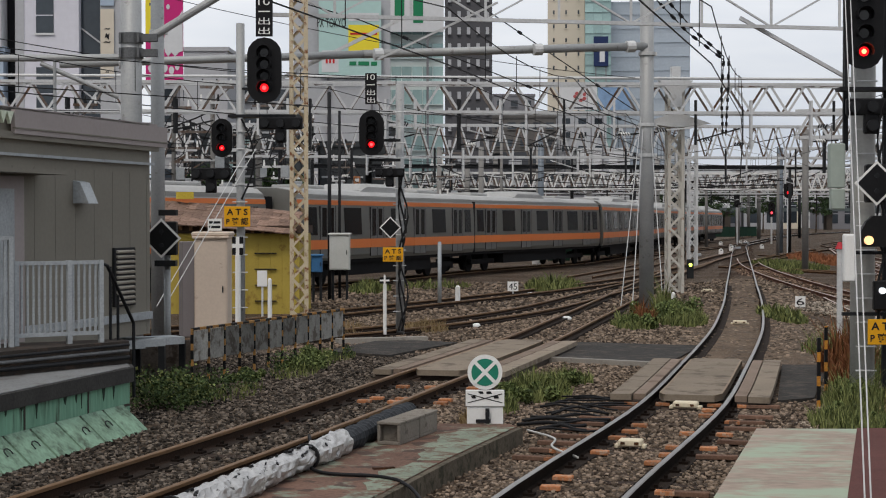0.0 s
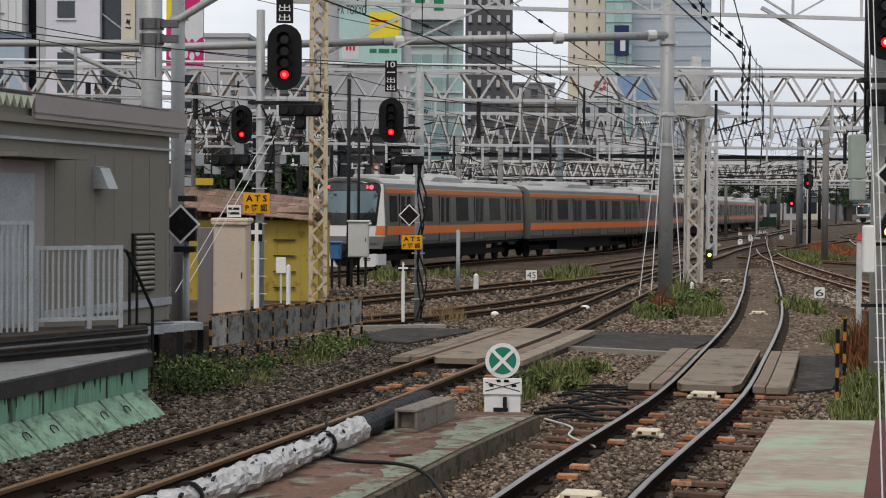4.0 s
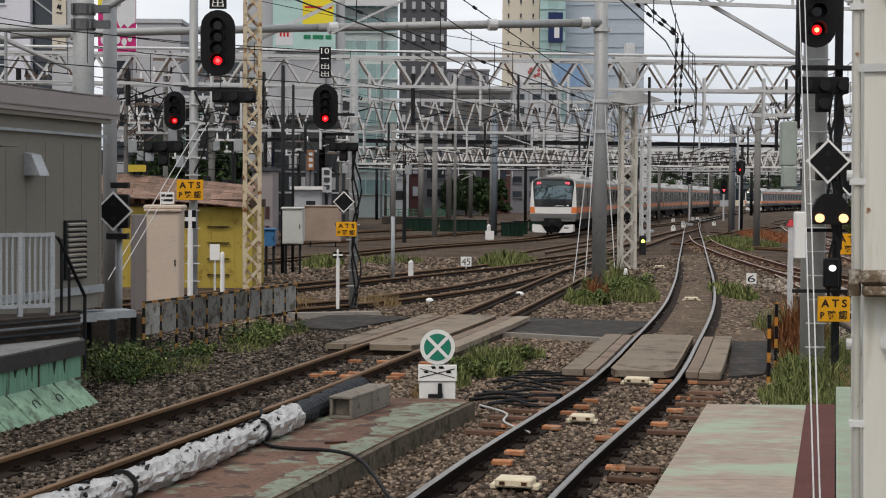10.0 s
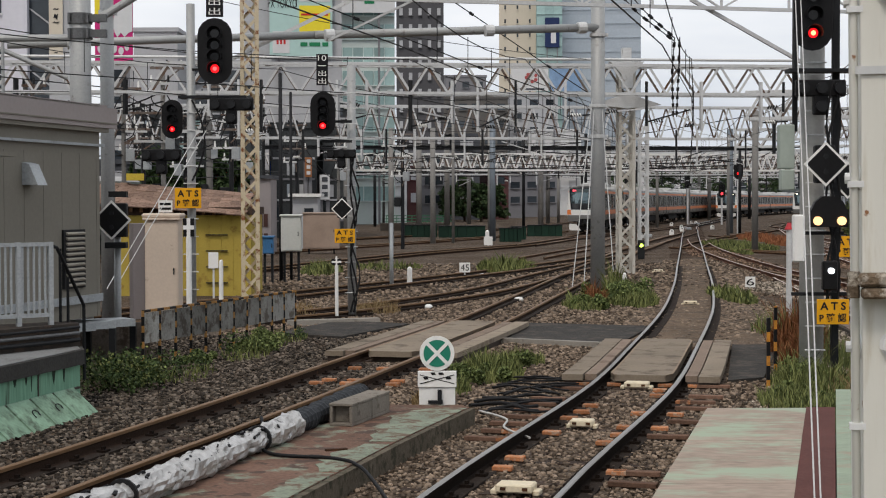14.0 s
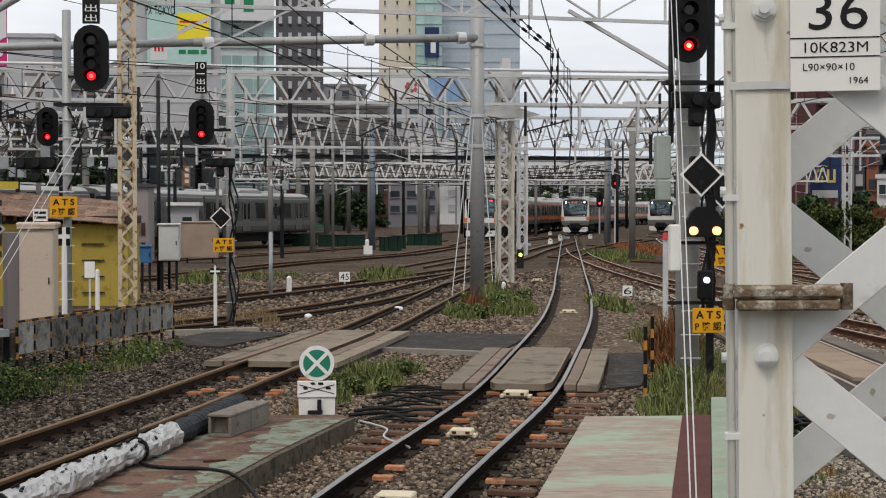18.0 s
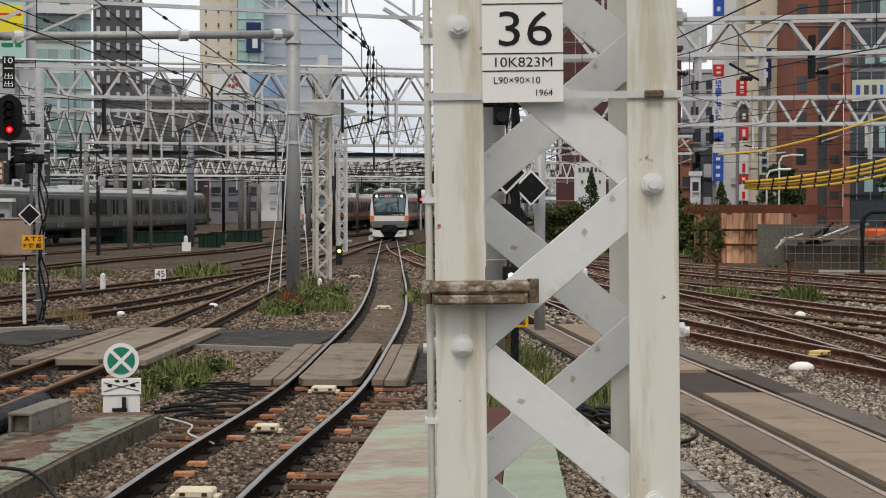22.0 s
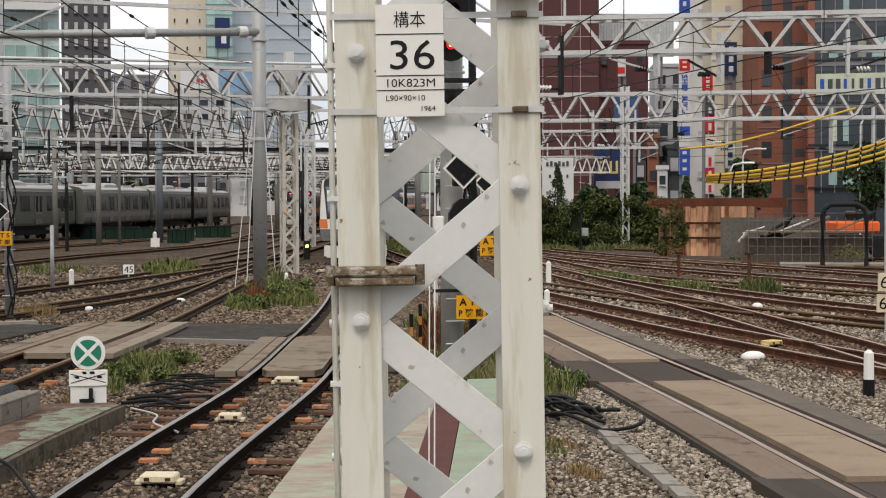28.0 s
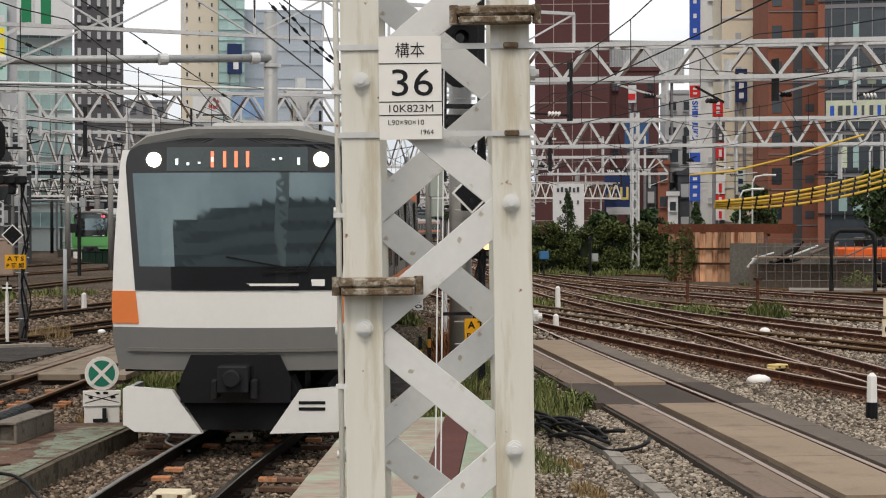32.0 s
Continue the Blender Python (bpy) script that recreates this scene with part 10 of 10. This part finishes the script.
# unseen wall added behind the camera, banded to streak the windscreen reflections
ws = thing("wall_south", pose(0, 0, 0), "unseen banded wall added for the windscreen reflections", "wall", kind="structure")
for k in range(6):
    bm = bmesh.new()
    bx(bm, (0, -70, 0.9 + k * 2.6), (170, 1.0, 1.5))
    part("wall_band", bm, mat("reflected_wall", (0.30, 0.30, 0.30), 0.8, 0, 0.2, 0.3, 4, 0.05), ws)
    bm = bmesh.new()
    bx(bm, (0, -70.2, 2.2 + k * 2.6), (170, 0.6, 1.1))
    part("window_band", bm, BG["dglass"], ws)

# small line-side boxes before the ivy
th = thing("blue_box", pose(22.05, 84.4, 0), "small blue plastic box at the ivy fence", "box")
bm = bmesh.new()
bx(bm, (0, 0, 0.95), (0.48, 0.3, 0.42))
part("case", bm, mat("blue_cabinet", (0.05, 0.16, 0.33), 0.5), th, bevel=0.03)
bm = bmesh.new()
bx(bm, (0, 0.05, 0.3), (0.08, 0.08, 1.0))
part("leg", bm, DARK, th)
th = thing("line_side_lamp", pose(24.2, 83.0, 0), "small lamp post with a grey box by the ivy", "signal")
bm = bmesh.new()
cy(bm, (0, 0, -0.2), (0, 0, 1.75), 0.06, 10)
part("shaft", bm, DARK, th)
bm = bmesh.new()
bx(bm, (0.22, -0.05, 0.85), (0.34, 0.2, 0.42))
part("box", bm, GREYPAINT, th, bevel=0.02)
bm = bmesh.new()
cy(bm, (0, -0.06, 1.85), (0, 0.08, 1.85), 0.11, 12)
part("head", bm, BLACK, th)


def equipment_mast(x, y, h, lean, label):
    """A dark line-side pole with crossarms, insulators, boxes and loops of cable."""
    th = thing("equipment_mast", pose(x, y, 0, 0, 0, lean), label, "pole", "equipment masts of the yard")
    bm = bmesh.new()
    cy(bm, (0, 0, -0.3), (0, 0, h), 0.11, 10, 0.085)
    part("shaft", bm, COLGREY if lean > 0 else DARK, th)
    for k in range(4):
        z = h - 0.25 - k * random.uniform(0.55, 0.9)
        w = random.uniform(0.7, 1.6)
        o = random.uniform(-0.5, 0.5)
        bm = bmesh.new()
        bx(bm, (o, -0.10, z), (w, 0.08, 0.09))
        ca = part("crossarm", bm, GALV if k % 2 else LACING, th)
        for e in (-0.42, 0.0, 0.42):
            bm = bmesh.new()
            cy(bm, (o + e * w, -0.10, z + 0.05), (o + e * w, -0.10, z + 0.30), 0.05, 8, 0.03)
            part("insulator", bm, WHITE if (k + (e > 0)) % 2 else DARK, ca)
        bm = bmesh.new()
        bar(bm, (o + 0.4 * w, -0.08, z), (0, -0.08, z - 0.55), 0.04, 0.05)
        part("strut", bm, LACING, th)
    for k in range(2):
        bm = bmesh.new()
        bx(bm, (random.choice((-0.25, 0.25)), -0.18, h * (0.38 + 0.22 * k)), (0.34, 0.26, 0.5))
        part("equipment_box", bm, GREYPAINT if k else DARK, th, bevel=0.02)
    for k in range(3):
        z0 = h - 0.4 - 0.6 * k
        bm = bmesh.new()
        tube(bm, [(0.6 * math.sin(q / 9 * 3.1) * (1 if k % 2 else -1) * 0.7, -0.15, z0 - 1.3 * q / 9 - 0.25 * math.sin(q / 9 * 3.14)) for q in range(10)], 0.022, 5)
        part("cable_loop", bm, RUBBER, th)
    return th


random.seed(53)
for x, y, h, r in ((-12.6, 66, 7.2, 10), (-13.8, 77, 7.0, -8), (-11.0, 71.5, 6.4, -14), (-9.4, 79, 6.8, 12), (-8.2, 94, 7.0, -6), (-6.2, 99.5, 6.6, 8), (-16.2, 88, 7.4, -10), (-14.6, 58.5, 6.8, 5), (-2.2, 92, 6.4, -12)):
    equipment_mast(x, y, h, r, "line-side mast with crossarms, insulators and cable loops")


for x, y, h, r in ((-10.2, 61, 7.6, 9), (-8.6, 68, 7.4, -7), (-12.0, 86, 8.2, 6), (-10.4, 97, 8.6, -9)):
    equipment_mast(x, y, h, r, "line-side mast with crossarms, insulators and cable loops")
# Invented dark blocks, a backing that darkens the clutter behind the masts.
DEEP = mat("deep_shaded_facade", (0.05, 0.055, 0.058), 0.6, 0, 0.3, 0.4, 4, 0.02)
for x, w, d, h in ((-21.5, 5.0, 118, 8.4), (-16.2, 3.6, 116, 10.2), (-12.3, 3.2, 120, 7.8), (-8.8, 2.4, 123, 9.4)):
    th = building("office_building", (x, d), (x + w, d + 0.4), 8, h, DEEP, "added dark backing block for the clutter behind the masts", 0, 0, 1, 1, BG["dglass"])
    for j in range(int(h / 1.5)):
        z = 1.0 + j * 1.5
        band(th, 0.1, w - 0.1, z, z + 0.14, BG["pale"] if j % 2 else BG["grey"], "floor_band", -0.05)
        for q in range(int(w / 0.9)):
            if random.random() < 0.45:
                band(th, 0.2 + q * 0.9, 0.2 + q * 0.9 + random.uniform(0.25, 0.6), z + 0.3, z + 1.2, random.choice((BG["gglass"], BG["pale"], BG["dglass"], BG["bglass"])), "window", -0.04)
MASTS = ((-12.6, 66, 7.2), (-13.8, 77, 7.0), (-11.0, 71.5, 6.4), (-9.4, 79, 6.8), (-8.2, 94, 7.0), (-6.2, 99.5, 6.6), (-16.2, 88, 7.4), (-14.6, 58.5, 6.8), (-10.2, 61, 7.6), (-8.6, 68, 7.4), (-12.0, 86, 8.2), (-10.4, 97, 8.6))
for k in range(24):
    (xa, ya, ha), (xb, yb, hb) = MASTS[k % 12], MASTS[(k * 5 + 3 + k // 12) % 12]
    if xa != xb:
        wire([(xa, ya, ha * random.uniform(0.5, 0.97)), (xb, yb, hb * random.uniform(0.5, 0.97))], random.uniform(0.014, 0.03), random.uniform(0.1, 0.7), 8, "dark cable sagging between line-side masts")
# where the cab end of each train is along its way, by the second
YA = ((0, 42), (3, 57.5), (3.5, 60.7), (5.5, 76), (6, 79.5), (9, 97), (13, 124.5), (16, 137), (19, 147), (23, 158), (32, 172))
TRAIN_A = ([t for t, y in YA], [WAY_A.s_at_y(y) for t, y in YA])
YB = ((0, 372), (13, 250), (16, 201), (19, 158), (20, 145), (21, 132), (22, 125), (23, 117), (24, 108), (27, 80), (28, 67), (29, 55), (30, 42), (31, 30.5), (32, 17.6))
TRAIN_B = ([t for t, y in YB], [WAY_R.s_at_y(y) for t, y in YB])
TRAIN_C = ([0, 13, 16, 17, 19, 22, 24, 27, 29, 31, 32], [-203.1, -47.3, -3.0, 6.8, 20.8, 38.8, 49.5, 65.9, 74.1, 87.2, 92.9])
TRAIN_D = ([0, 13, 16, 32], [WAY_D.s_at_y(y) for y in (262, 216, 183, 182)])


# ---- trains in the yard ----
carA = train_car(TRAINORANGE, TRAINORANGE, "stainless commuter carriage with orange stripes", "carriages of the departing train", cab=True)
A_cars = [carA]
mid = train_car(TRAINORANGE, TRAINORANGE, "stainless commuter carriage with orange stripes", "carriages of the departing train")
A_cars.append(mid)
for k in range(6):
    A_cars.append(copy_thing(mid, pose(0, 0, 0)))
cab_front(carA, TRAINORANGE, False, False)
run_train(A_cars, WAY_A, *TRAIN_A)

carB = train_car(TRAINORANGE, TRAINORANGE, "arriving commuter train cab car with orange corners", "carriages of the arriving train", cab=True)
cab_front(carB, TRAINORANGE, True, True)
B_cars = [carB]
for k in range(7):
    c = copy_thing(mid, pose(0, 0, 0))
    tagged(c, group="carriages of the arriving train")
    B_cars.append(c)
run_train(B_cars, WAY_R, *TRAIN_B)

# STEELBODY made greener and darkened; shade for these carriages put into the colour.
DIMMEDSTEEL = mat("dimmed_green_grey_stainless", (0.105, 0.113, 0.102), 0.45, 0.2, 0.1, 0.6, 8, 0.02)
carC = train_car(DIMMEDSTEEL, DIMMEDSTEEL, "stainless commuter carriage with green end", "carriages of the green-line train", cab=True, body_mat=DIMMEDSTEEL)
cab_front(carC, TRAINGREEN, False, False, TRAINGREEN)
midC = train_car(STEELBODY, TRAINGREY, "plain stainless commuter carriage", "carriages of the green-line train", body_mat=DIMMEDSTEEL)
C_cars = [carC, midC] + [copy_thing(midC, pose(0, 0, 0)) for k in range(2)]
run_train(C_cars, WAY_C, *TRAIN_C)

carD = train_car(STEELBODY, TRAINWHITE, "pale train with bright headlights far off", "carriages of the distant train", cab=True)
cab_front(carD, TRAINWHITE, True, None)
D_cars = [carD] + [copy_thing(midC, pose(0, 0, 0)) for k in range(3)]
for c in D_cars[1:]:
    tagged(c, group="carriages of the distant train")
run_train(D_cars, WAY_D, *TRAIN_D)


def motions():
    for ob, rows in MOVES:
        walk(ob, rows)


motions()
